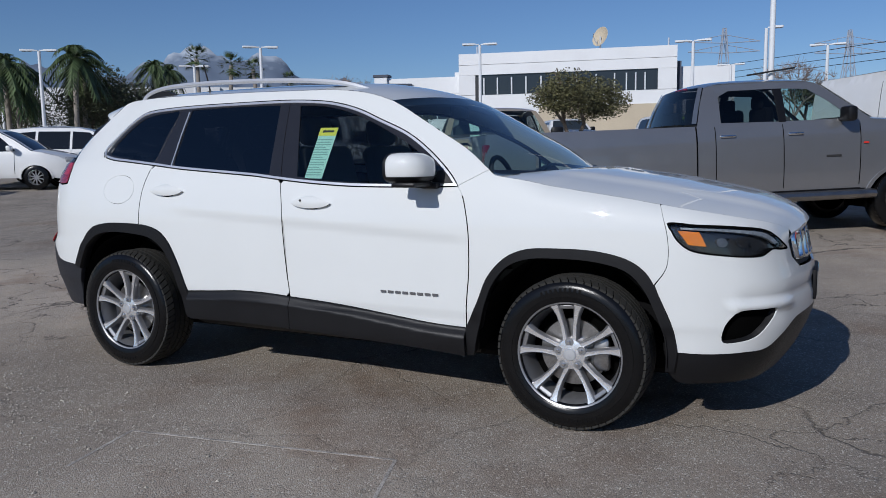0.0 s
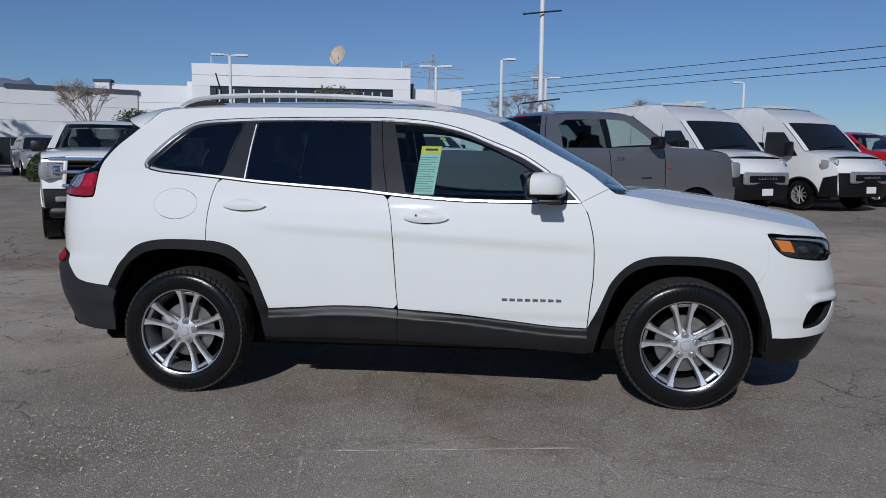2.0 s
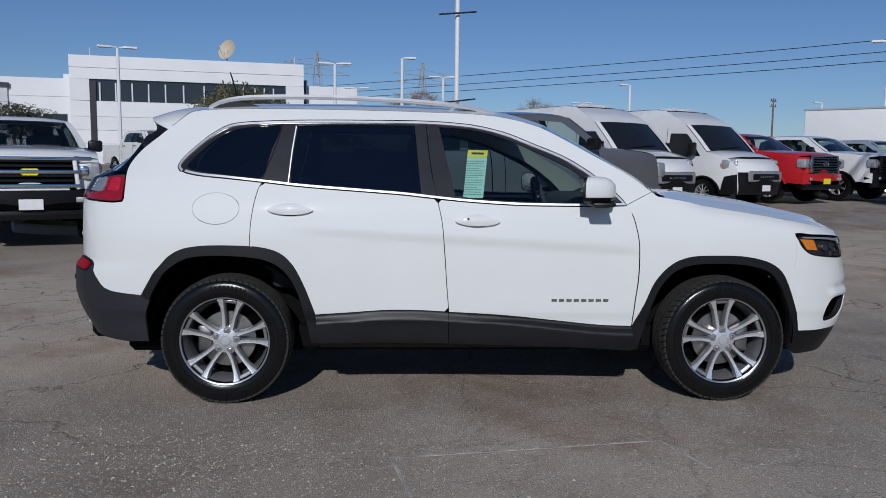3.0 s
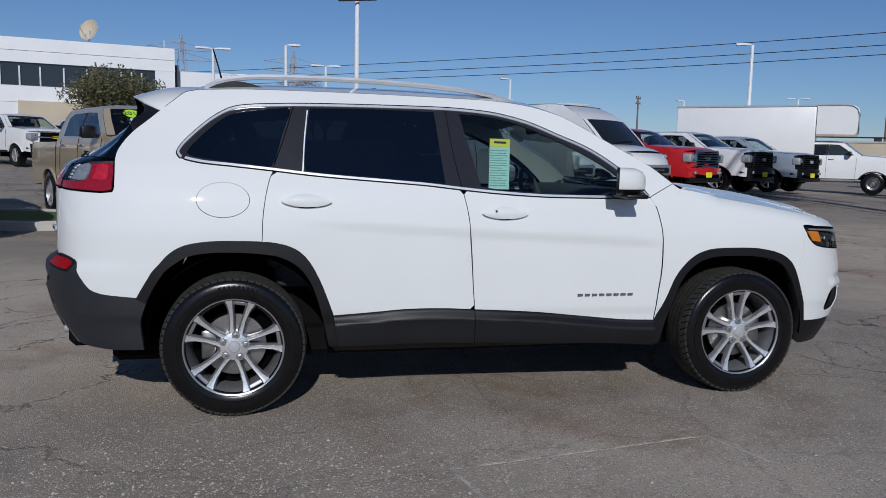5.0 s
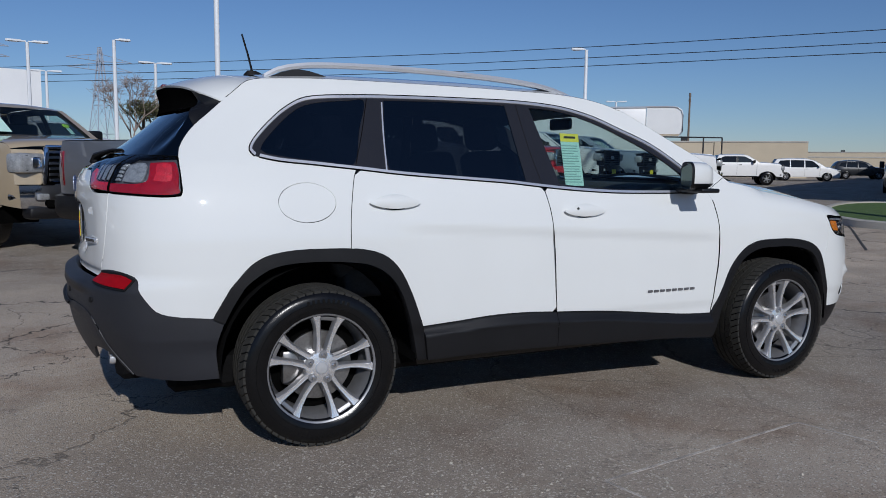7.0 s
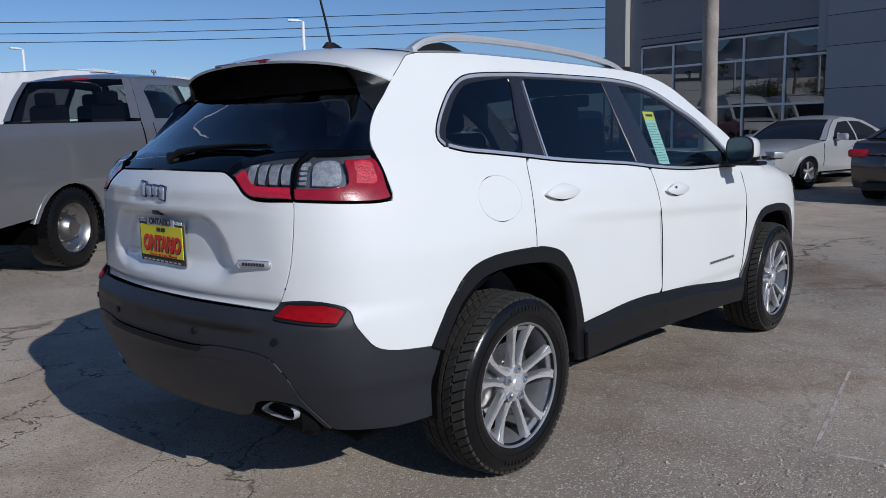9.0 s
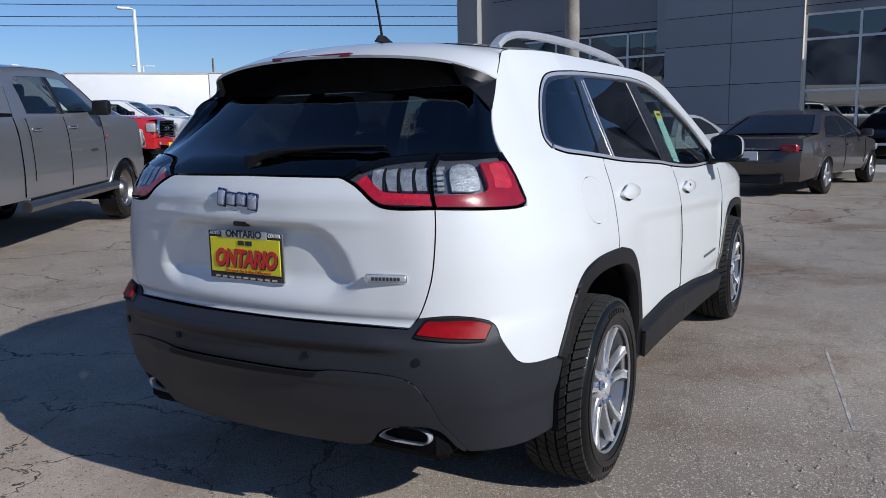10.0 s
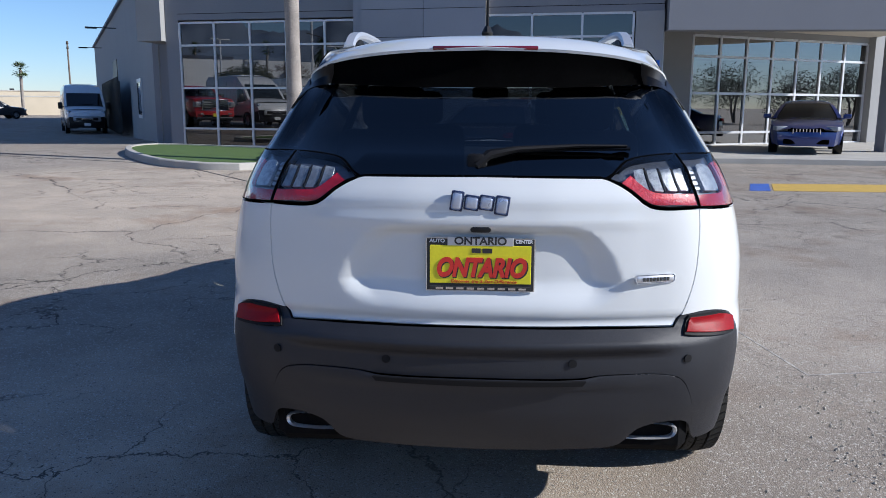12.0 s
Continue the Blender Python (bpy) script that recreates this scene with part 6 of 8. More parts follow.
        s["path"] = [(n_, fz(q)) for n_, q in s["path"]]
        s["windows"] = [(n_, fz(q), m_) for n_, q, m_ in s["windows"]]
        s["trims"] = [(n_, fz(q), m_) for n_, q, m_ in s["trims"]]
        s["handles"], s["mirror"] = fz(s["handles"]), (-1.80, 1.41)
    if cabin:
        s["cabin"] = True
        s["windows"] = [(n_, q, GLASS_MID if n_ == "front_window" else GLASS_SMOKE) for n_, q, _ in s["windows"]]
        s["mats"]["windscreen"], s["mats"]["rear_window"] = GLASS_MID, GLASS_SMOKE
    s["single"], s["pitch"] = single, pitch
    car = vehicle("pickup_truck", label, "truck", at, heading, s, group)
    if cabin:
        for side in (-1, 1):
            for x in (-2.45, -3.35):
                part("seat", Geo().box((x, side * .42, 1.0), (.5, .52, .3), .08, None, 2).box((x - .28, side * .42, 1.35), (.14, .5, .62), .06, pose(0, 0, 0, 0, 0, 0), 2).box((x - .33, side * .42, 1.72), (.09, .26, .17), .04, None, 2), CABIN, car)
            part("door_lining", Geo().box((-2.7, side * .85, 1.05), (2.0, .04, .72), .02), CABIN, car)
        part("dashboard", Geo().box((-1.75, 0, 1.25), (.4, 1.6, .32), .08, None, 2), CABIN, car)
        part("cab_floor", Geo().box((-2.7, 0, .72), (2.2, 1.7, .1), .02), CABIN, car)
        part("bed_front", Geo().box((-3.86, 0, 1.05), (.06, 1.75, .74), .01), colour, car)
    part("grille", slats((.045 - fo, 0, 1.04), (.05, 1.12, .42), 6), CHROME if front == "chrome" else TRIM_BLACK, car)
    part("grille_back", Geo().box((.01 - fo, 0, 1.04), (.06, 1.2, .46), .02), BLACK, car)
    ring = Geo()
    for z_, w_ in ((1.275, 1.18), (.80, 1.02)):
        ring.box((.05 - fo, 0, z_), (.07, w_, .05), .02, None, 2)
    for sd in (-1, 1):
        ring.box((.045 - fo, sd * .60, 1.04), (.07, .06, .47), .02, pose(0, 0, 0, sd * 6, 0, 0), 2)
    part("grille_frame", ring, CHROME if front == "chrome" else TRIM_BLACK if front == "dark" else colour, car)
    part("lower_intake", Geo().box((.09 - fo, 0, .57), (.06, 1.25, .10), .03, None, 2), BLACK, car)
    part("lower_valance", Geo().box((-.04 - fo, 0, .46), (.26, 1.66, .16), .06, None, 2), TRIM_BLACK, car)
    part("hood_step", Geo().box((-.75 - fo, 0, 1.345 + (.10 if dual else 0)), (.95, .62, .05), .02, pose(0, 0, 0, 0, 4, 0), 2), colour, car)
    if front == "bars":
        for z in (1.25, 1.06, .86):
            part("chrome_bar", Geo().box((.075, 0, z), (.03, 1.62 if z > 1.1 else 1.3, .055), .015, None, 2), CHROME, car)
    part("front_plate", Geo().box((.14 - fo, 0, .60), (.02, .31, .15), .005), WHITE_INK if front == "bars" else PLATE_YELLOW, car)
    part("high_brake_light", Geo().box((-3.65 if dual else -3.93, 0, 1.945), (.05, .34, .035), .01), RED_LENS, car)
    part("front_mark", Geo().box((.075 - fo, 0, 1.06), (.012, .22, .10), .02), {"chrome": CHROME, "bars": PLATE_YELLOW}.get(front, SATIN), car)
    if dual and single:
        for side in (-1, 1):
            part("amber_marker", Geo().box((-.24, side * .885, 1.06), (.16, .09, .10), .02, pose(0, 0, 0, 0, 0, -side * 30), 2), AMBER, car, "amber corner marker")
            part("side_mark", Geo().box((-1.62, side * .99, 1.15), (.07, .008, .022), .003), INK_RED, car)
            part("side_lettering", Geo().box((-2.05, side * .99, 1.0), (.20, .008, .028), .003), INK, car)
    if dual:
        for side in (-1, 1):
            xc = s["axles"][1][0]
            rings = []
            for x in np.linspace(-.75, .75, 15):
                o = .20 * max(0.0, math.cos(x / .75 * math.pi / 2)) ** .7
                top = 1.06 - .12 * (x / .75) ** 2
                low = .405 + .50 * math.sqrt(max(0, 1 - (x / .56) ** 2)) if abs(x) < .56 else .55
                rings.append([(xc + x, side * .95, top + .1), (xc + x, side * (.97 + o * .6), top + .06), (xc + x, side * (.98 + o), top - .06), (xc + x, side * (.985 + o), min(low, top - .1)), (xc + x, side * .95, min(low, top - .1))])
            part("step_bar", Geo().tube([(-1.5, side * 1.0, .50), (-3.9, side * 1.0, .50)], .06, 8), STEEL, car, "silver step bar")
            if not single:
                part("dual_fender", Geo().loft(rings), colour, car)
    return car


def price_tag(car, v, words, x0, z0, x1, z1, bow=.10, half=.80):
    """A yellow-green year tag over a pale sheet, inside the windscreen."""
    at = lambda u, w: Vector((x0 + (x1 - x0) * u + bow * (1 - w * w) + .03, -half * w, z0 + (z1 - z0) * u + .03))
    ring = [at(.78 + .16 * math.sin(t), v + .16 * math.cos(t)) for t in np.linspace(0, 2 * math.pi, 20, endpoint=False)]
    part("year_tag", Geo().add(ring, [tuple(range(20))]), TAG_GREEN, car, "yellow-green oval year tag", fix=False)
    part("price_sheet", Geo().add([at(.1, v - .1), at(.1, v + .1), at(.6, v + .1), at(.6, v - .1)], [(0, 1, 2, 3)]), PAPER_GREEN, car, "pale green price sheet", fix=False)
    if words:
        cu = bpy.data.curves.new("tag_words", "FONT")
        cu.body, cu.size, cu.align_x, cu.align_y, cu.extrude = words, .14, "CENTER", "CENTER", .001
        tmp = new("tag_words", cu)
        me = bpy.data.meshes.new_from_object(tmp)
        bpy.data.objects.remove(tmp)
        c, ex = at(.78, v), (at(.78, v - .1) - at(.78, v + .1)).normalized()
        ez = (at(.9, v) - at(.7, v)).normalized()
        n_ = ez.cross(ex).normalized() * -1
        c = c - n_ * .006 if n_.x < 0 else c + n_ * .006
        rot = Matrix((ex, ez, n_)).transposed().to_4x4()
        me.transform(Matrix.Translation(c) @ rot)
        me.materials.clear()
        me.materials.append(INK)
        ob = new("tag_words", me)
        ob.parent = car


def van(label, at, heading, colour=None, group=""):
    colour = colour or P_WHITE
    s = dict(length=5.98, paint=colour, floor=.32, tyre=.35, tyre_w=.22, rim="ten", nose=.16, tail=.02, nose_from=1.0, bow=.20,
             wide=([.3, .6, .9, 1.3, 1.6, 2.0, 2.3, 2.5], [.93, .99, 1.0, .985, .965, .93, .89, .80]),
             axles=[(-.95, .45), (-4.99, .45)],
             path=[("front_bumper", [(-.03, .32), (.0, .5), (-.02, .86)]), ("front_panel", [(-.03, .87), (-.10, 1.05), (-.28, 1.20)]), ("bonnet", [(-.29, 1.205), (-.5, 1.29), (-.86, 1.365)]),
                   ("windscreen", [(-.87, 1.37), (-1.2, 1.71), (-1.58, 2.06)]), ("roof_cap", [(-1.59, 2.065), (-1.85, 2.24), (-2.3, 2.44)]), ("roof", [(-2.31, 2.462), (-2.8, 2.51), (-5.8, 2.51)]),
                   ("rear_doors", [(-5.81, 2.50), (-5.95, 2.3), (-5.98, .55)]), ("rear_bumper", [(-6.0, .54), (-6.0, .35)])],
             mats={"windscreen": CAR_GLASS, "front_bumper": TRIM_BLACK, "rear_bumper": TRIM_BLACK},
             windows=[("front_window", [(-1.05, 1.27), (-1.38, 1.70), (-1.52, 1.84), (-2.05, 1.86), (-2.08, 1.22)], CAR_GLASS)],
             trims=[("door_gap", [(-2.16, .45), (-2.16, 2.0), (-2.168, 2.0), (-2.168, .45)], BLACK), ("door_gap", [(-3.3, .45), (-3.3, 2.3), (-3.308, 2.3), (-3.308, .45)], BLACK), ("side_rail", [(-2.2, 1.06), (-5.9, 1.06), (-5.9, 1.07), (-2.2, 1.07)], CONCRETE), ("side_bumper", [(-.03, .32), (-.03, .82), (-.34, .76), (-.48, .32)], TRIM_BLACK), ("rub_strip", [(-1.5, .50), (-1.5, .60), (-4.4, .60), (-4.4, .50)], TRIM_BLACK)],
             mirror=(-1.18, 1.38), mirror_h=.34, handles=[(-1.98, 1.12)], lip=TRIM_BLACK,
             boxes=[("headlight", LAMP_CLEAR, (-.27, .835, 1.06), (.38, .16, .25), .05), ("side_marker", AMBER, (-.40, .905, 1.03), (.16, .06, .12), .02), ("lamp_bowl", CHROME, (-.16, .80, 1.05), (.16, .16, .14), .05)], lamp_turn=24)
    car = vehicle("cargo_van", label, "van", at, heading, s, group)
    part("grille", Geo().box((.17, 0, .76), (.07, 1.05, .16), .04, None, 2), TRIM_BLACK, car)
    part("grille_frame", Geo().box((.145, 0, .77), (.07, 1.30, .27), .05, None, 2), RIM_STEEL, car, "silver grey grille surround")
    g = Geo()
    for i in range(7):
        g.box((.21, -.24 + i * .08, .77), (.012, .055, .045), .006)
    part("front_mark", g, CHROME, car)
    part("front_plate", Geo().box((.20, 0, .48), (.02, .31, .15), .005), WHITE_INK, car)
    part("wiper", Geo().tube([(-.80, -.5, 1.46), (-.85, 0, 1.50), (-.88, .4, 1.52)], .012, 5), TRIM_BLACK, car)
    for i in range(4):
        part("roof_rib", Geo().box((-2.45 - i * .12, 0, 2.545), (.03, 1.0, .02), .008), colour, car)
    return car


def low_car(label, at, heading, colour, kind="saloon", name="car", category="car", group="", glass_mat=None):
    glz = glass_mat or CAR_GLASS
    if kind == "saloon":
        L_, top, belt = 4.95, 1.45, .93
        path = [("front_bumper", [(-.06, .24), (0, .42), (-.02, .62)]), ("bonnet", [(-.05, .66), (-.35, .78), (-.9, .88), (-1.55, .95)]), ("windscreen", [(-1.56, .955), (-1.95, 1.22), (-2.3, 1.38)]),
                ("roof", [(-2.31, 1.385), (-2.7, 1.44), (-3.2, 1.43), (-3.55, 1.37)]), ("rear_window", [(-3.56, 1.365), (-3.95, 1.20), (-4.3, 1.05)]), ("boot", [(-4.31, 1.045), (-4.6, 1.02), (-4.86, .99), (-4.90, .80)]), ("rear_bumper", [(-4.92, .78), (-4.95, .55), (-4.88, .26)])]
        windows = [("front_window", [(-1.85, .96), (-2.1, 1.17), (-2.4, 1.33), (-2.82, 1.36), (-2.82, .95)], glz), ("rear_side_window", [(-2.9, .95), (-2.9, 1.36), (-3.35, 1.34), (-3.75, 1.19), (-4.0, .99)], glz)]
        wide = ([.2, .4, .7, .9, 1.0, 1.2, 1.44], [.85, .92, .945, .93, .90, .79, .62])
        axles, r, mirror = [(-.92, .38), (-3.95, .38)], .34, (-1.95, .97)
    elif kind == "minivan":
        L_, top, belt = 5.1, 1.75, 1.05
        path = [("front_bumper", [(-.06, .26), (0, .45), (-.03, .70)]), ("bonnet", [(-.06, .74), (-.3, .90), (-.75, 1.03), (-1.05, 1.08)]), ("windscreen", [(-1.06, 1.085), (-1.5, 1.38), (-1.95, 1.62)]),
                ("roof", [(-1.96, 1.625), (-2.4, 1.73), (-3.6, 1.75), (-4.6, 1.70)]), ("rear_window", [(-4.61, 1.695), (-4.8, 1.45), (-4.9, 1.2)]), ("tailgate", [(-4.91, 1.19), (-4.98, .9), (-5.0, .7)]), ("rear_bumper", [(-5.05, .68), (-5.1, .5), (-5.02, .28)])]
        windows = [("front_window", [(-1.45, 1.08), (-1.8, 1.40), (-2.05, 1.58), (-2.55, 1.62), (-2.55, 1.06)], glz), ("rear_side_window", [(-2.63, 1.06), (-2.63, 1.62), (-3.6, 1.63), (-3.6, 1.07)], glz), ("quarter_window", [(-3.68, 1.07), (-3.68, 1.63), (-4.4, 1.58), (-4.65, 1.2)], glz)]
        wide = ([.2, .4, .7, 1.0, 1.1, 1.4, 1.74], [.90, .97, .99, .97, .94, .84, .68])
        axles, r, mirror = [(-.95, .40), (-4.0, .40)], .34, (-1.55, 1.10)
    else:
        L_, top, belt = 4.65, 1.66, 1.02
        path = [("front_bumper", [(-.05, .30), (0, .5), (-.03, .72)]), ("bonnet", [(-.05, .76), (-.2, .92), (-.8, 1.02), (-1.25, 1.06)]), ("windscreen", [(-1.26, 1.065), (-1.65, 1.35), (-2.0, 1.55)]),
                ("roof", [(-2.01, 1.555), (-2.4, 1.64), (-3.4, 1.66), (-4.1, 1.60)]), ("rear_window", [(-4.11, 1.595), (-4.35, 1.4), (-4.5, 1.15)]), ("tailgate", [(-4.51, 1.14), (-4.58, .9), (-4.58, .7)]), ("rear_bumper", [(-4.62, .68), (-4.65, .5), (-4.58, .32)])]
        windows = [("front_window", [(-1.6, 1.06), (-1.9, 1.34), (-2.1, 1.5), (-2.6, 1.54), (-2.6, 1.05)], glz), ("rear_side_window", [(-2.68, 1.05), (-2.68, 1.54), (-3.5, 1.54), (-3.6, 1.07)], glz), ("quarter_window", [(-3.68, 1.08), (-3.6, 1.53), (-4.0, 1.47), (-4.25, 1.18)], glz)]
        wide = ([.2, .4, .7, .95, 1.05, 1.35, 1.65], [.86, .92, .94, .925, .90, .80, .64])
        axles, r, mirror = [(-.92, .41), (-3.64, .41)], .36, (-1.7, 1.07)
    lz = belt - .22
    s = dict(length=L_, paint=colour, floor=.26 if kind == "saloon" else .30, tyre=r, tyre_w=.24, rim="five" if kind == "saloon" else "ten", nose=.22, tail=.16, nose_from=1.0, tail_from=.9, bow=.26, wide=wide, axles=axles, path=path, windows=windows,
             mats={"windscreen": CAR_GLASS, "rear_window": CAR_GLASS}, mirror=mirror, mirror_h=.14, mirror_paint=colour, handles=[(windows[0][1][-1][0] + .12, belt - .1), (windows[1][1][-1][0] + .15, belt - .09)], handle_paint=colour,
             trims=[("door_gap", [(windows[0][1][-1][0] - .03, .4), (windows[0][1][-1][0] - .03, belt), (windows[0][1][-1][0] - .038, belt), (windows[0][1][-1][0] - .038, .4)], BLACK), ("door_gap", [(-1.5, .45), (-1.48, belt - .03), (-1.488, belt - .03), (-1.508, .45)], BLACK)],
             boxes=[("headlight", LAMP_CLEAR, (-.12, .66, lz), (.26, .34, .13), .03), ("rear_diffuser", TRIM_BLACK, (-L_ - .06, 0, .30), (.2, 1.1, .14), .04)], lamp_turn=24, rear_bow=.17)
    car = vehicle(name, label, category, at, heading, s, group)
    for side in (-1, 1):
        part("tail_light", Geo().box((-L_ - .055, side * .62, belt - .10), (.10, .36, .13), .04, pose(0, 0, 0, 0, 0, side * 22), 2), RED_LENS, car, "wide red tail light")
        part("exhaust_tip", Geo().tube([(-L_ + .2, side * .42, .27), (-L_ - .12, side * .42, .27)], .042, 12), STEEL, car)
    part("boot_trim", Geo().box((-L_ - .155, 0, belt - .11), (.03, .62, .022), .008), CHROME, car)
    gr = (.165, 0, lz - .10)
    part("grille", slats(gr, (.05, .75, .20), 9, False), CHROME, car)
    part("grille_back", Geo().box((gr[0] - .03, 0, gr[2]), (.05, .85, .24), .05, None, 2), BLACK, car)
    part("air_intake", Geo().box((.16, 0, .36), (.06, 1.15, .13), .03, None, 2), BLACK, car)
    part("rear_plate", Geo().box((-L_ - .175, 0, .70), (.02, .31, .15), .005), WHITE_INK, car)
    return car


# the grey pickup that stands behind the suv
HX, HY = math.cos(radians(30)), math.sin(radians(30))


def front_of(rear_axle, heading, back):
    return (rear_axle[0] + back * math.cos(radians(heading)), rear_axle[1] + back * math.sin(radians(heading)))


pickup("grey metallic crew-cab pickup with a long bed and polished wheels", front_of((-.83, 6.22), 31, 5.26), 31, P_GREY, "colour", True, True, cabin=True, single=True, pitch=1.65)
ROW = "vehicles in the angled row"
van("white high-roof cargo van with a black bumper", (5.75, 12.6), -60, group=ROW)
van("white high-roof cargo van with a black bumper", (8.48, 13.98), -60, group=ROW)
pickup("red crew-cab pickup with a chromed grille", (10.95, 15.55), -60, P_RED, "chrome", group=ROW, bumper=P_RED, cabin=True)
pickup("white crew-cab pickup with a black grille and bumper", (13.75, 17.0), -60, P_WHITE, "dark", group=ROW, cabin=True)
pickup("pale silver-blue pickup with a black grille and bumper", (16.8, 18.75), -60, P_STEELBLUE, "dark", group=ROW, cabin=True)
pickup("white pickup with a black grille and chromed bars, facing the lane", (-5.68, 6.31), -62, P_WHITE, "bars", group=ROW, bumper=TRIM_BLACK, cabin=True)
tan = pickup("tan crew-cab pickup with a green price tag", (-2.1, 7.15), -62, P_TAN, "chrome", group=ROW, bumper=CHROME, cabin=True)


def box_truck():
    tr = pickup("white box truck with a crew cab and a tall cargo box", (24.6, 23.6), -40, P_WHITE, "dark", True, True)
    tr.name = "box_truck"
    tagged(tr, category="truck")
    tr.matrix_basis = Matrix.Translation((.55, -.1, .0)) @ tr.matrix_basis @ Matrix.Scale(1.12, 4)
    part("cargo_box", Geo().box((-5.75, 0, 2.25), (5.2, 2.35, 2.2), .06, None, 2), P_WHITE, tr, "plain white cargo box")
    nose = [(-3.13, 2.25), (-1.78, 2.24), (-1.70, 2.35), (-1.70, 3.02), (-1.76, 3.20), (-1.92, 3.315), (-2.2, 3.35), (-3.13, 3.35)]
    part("box_nose", Geo().loft([[(x, y, z) for x, z in nose] for y in (-1.16, 1.16)]), P_WHITE, tr, "rounded white nose of the box over the cab")
    for y in (-1.165, 1.165):
        part("nose_rail", Geo().tube([(x, y, z) for x, z in nose[1:]], .035, 6), SATIN, tr, "silver edge of the nose")
    part("box_rail", Geo().box((-5.75, -1.19, 3.33), (5.25, .04, .07), .01), SATIN, tr)
    part("box_rail", Geo().box((-5.75, -1.19, 1.17), (5.25, .04, .07), .01), SATIN, tr)
    return tr


box_truck()
pickup("white crew-cab pickup parked along the far wall", (38.45, 31.9), -35, P_WHITE, "dark")
low_car("white minivan parked along the far wall", (52.1, 38.4), -38, P_WHITE, "minivan", "minivan", "car")
low_car("black suv parked along the far wall", (64, 42.6), -38, P_BLACK, "suv", "black_suv", "car")
van("white high-roof cargo van by the showroom's side wall", (34.6, 20.9), 212, group="")
low_car("white minivan with black wheels in the side row", (-17.3, 11.8), 33, P_WHITE, "minivan", "minivan", "car", group="side row")
low_car("white minivan with a tag in its window, behind another", (-17.6, 15.2), 33, P_WHITE, "minivan", "minivan", "car", group="side row")
low_car("silver saloon in the side row", (-17.5, 8.2), 33, P_SILVER, "saloon", "saloon_car", "car", group="side row")
low_car("dark blue suv with a yellow plate, facing the lane", (-20.6, 22.9), -50, P_BLACK, "suv", "dark_suv", "car")
low_car("silver suv in the far row", (-17.6, 23.8), -50, P_SILVER, "suv", "silver_suv", "car")
pickup("white pickup in the far row before the white building", (-8.9, 26.4), -48, P_WHITE, "bars", cabin=True)
pickup("white pickup in the far row", (-7.4, 29.0), -60, P_WHITE, "chrome")
tagged_pickup = pickup("white pickup with a green price tag in its window", (-1.8, 24.5), -60, P_WHITE, "chrome")
low_car("silver saloon parked in the shade of the showroom", (12.4, 3.6), 168, P_SILVER, "saloon", "saloon_car", "car")
low_car("dark brown saloon parked nose-in before the showroom", (15.2, -.75), -12, P_BROWN, "saloon", "saloon_car", "car")
blue = low_car("deep blue saloon with a chromed grille at the entrance", (17.6, -8.5), 160, P_BLUE, "saloon", "saloon_car", "car")
blue.location.z += .13
price_tag(tan, .5, "2017", -1.43, 1.42, -2.12, 1.845)
price_tag(tagged_pickup, -.3, "", -1.43, 1.42, -2.12, 1.845)
# the row of saloons beside the white showroom
for i, (c, lab) in enumerate(((P_SILVER, "silver saloon in the row by the white showroom"), (P_BLACK, "black saloon between two silver ones"), (P_SILVER, "silver saloon in the row by the white showroom"), (P_STEELBLUE, "pale steel saloon at the row's end"))):
    low_car(lab, (-23.43 - 1.375 * i, 20.62 + 2.38 * i), 33, c, "saloon", "saloon_car", "car", group="saloons in a row")
low_car("dark grey suv before the white showroom, seen from behind", (-39.6, 40.8), 130, P_BLACK, "suv", "dark_suv", "car")

# ---------------------------------------------------------------- buildings
STUCCO_DARK = mat("slate_grey_stucco", (.22, .228, .25), .85, vary=.06, scale=.8, fine=40, bump=.15, bump_scale=60)
PANEL_GREY = mat("blue_grey_cladding", (.27, .285, .32), .6, vary=.05, scale=.6, fine=30, rand=.05)
STUCCO_MID = mat("grey_stucco", (.30, .30, .295), .85, vary=.07, scale=.8, fine=40, bump=.15, bump_scale=60)
STUCCO_CREAM = mat("cream_stucco", (.62, .56, .46), .85, vary=.06, scale=.8, fine=40)
WALL_WHITE = mat("white_painted_wall", (.72, .73, .74), .8, vary=.06, scale=.5, fine=30, bump=.1, bump_scale=30, rand=.03)
WALL_BEIGE = mat("beige_block_wall", (.50, .43, .32), .9, vary=.10, scale=.5, fine=20, bump=.2, bump_scale=12)
SHOP_GLASS = glass("showroom_glass", (.10, .11, .13), ior=2.1)
ENTRY_GLASS = glass("coated_entrance_glass", (.10, .11, .13), ior=2.7)
BAND_GLASS = mat("dark_band_glass", (.025, .03, .036), .05, vary=.15, scale=.4, spec=.6)
ALU = mat("white_aluminium", (.62, .63, .65), .4, metal=.3, vary=.05)
POLE_WHITE = mat("white_pole_paint", (.72, .74, .76), .4, vary=.05)
POLE_WOOD = mat("weathered_pole_wood", (.16, .12, .09), .9, vary=.25, scale=4)
DARK_METAL = mat("dark_metal", (.03, .032, .035), .5, metal=.5, vary=.1)
LATTICE = mat("galvanised_lattice", (.42, .46, .53), .6, metal=.2, vary=.1)
ROOF_DARK = mat("dark_roof_edge", (.06, .07, .10), .7, vary=.1)


def frame_at(o, ax, zlift=0.0):
    """A frame with u along a wall, d out of it and z up."""
    u = Vector((ax[0], ax[1], 0)).normalized()
    d = Vector((u.y, -u.x, 0))
    return Matrix(((u.x, d.x, 0, o[0]), (u.y, d.y, 0, o[1]), (0, 0, 1, zlift), (0, 0, 0, 1)))


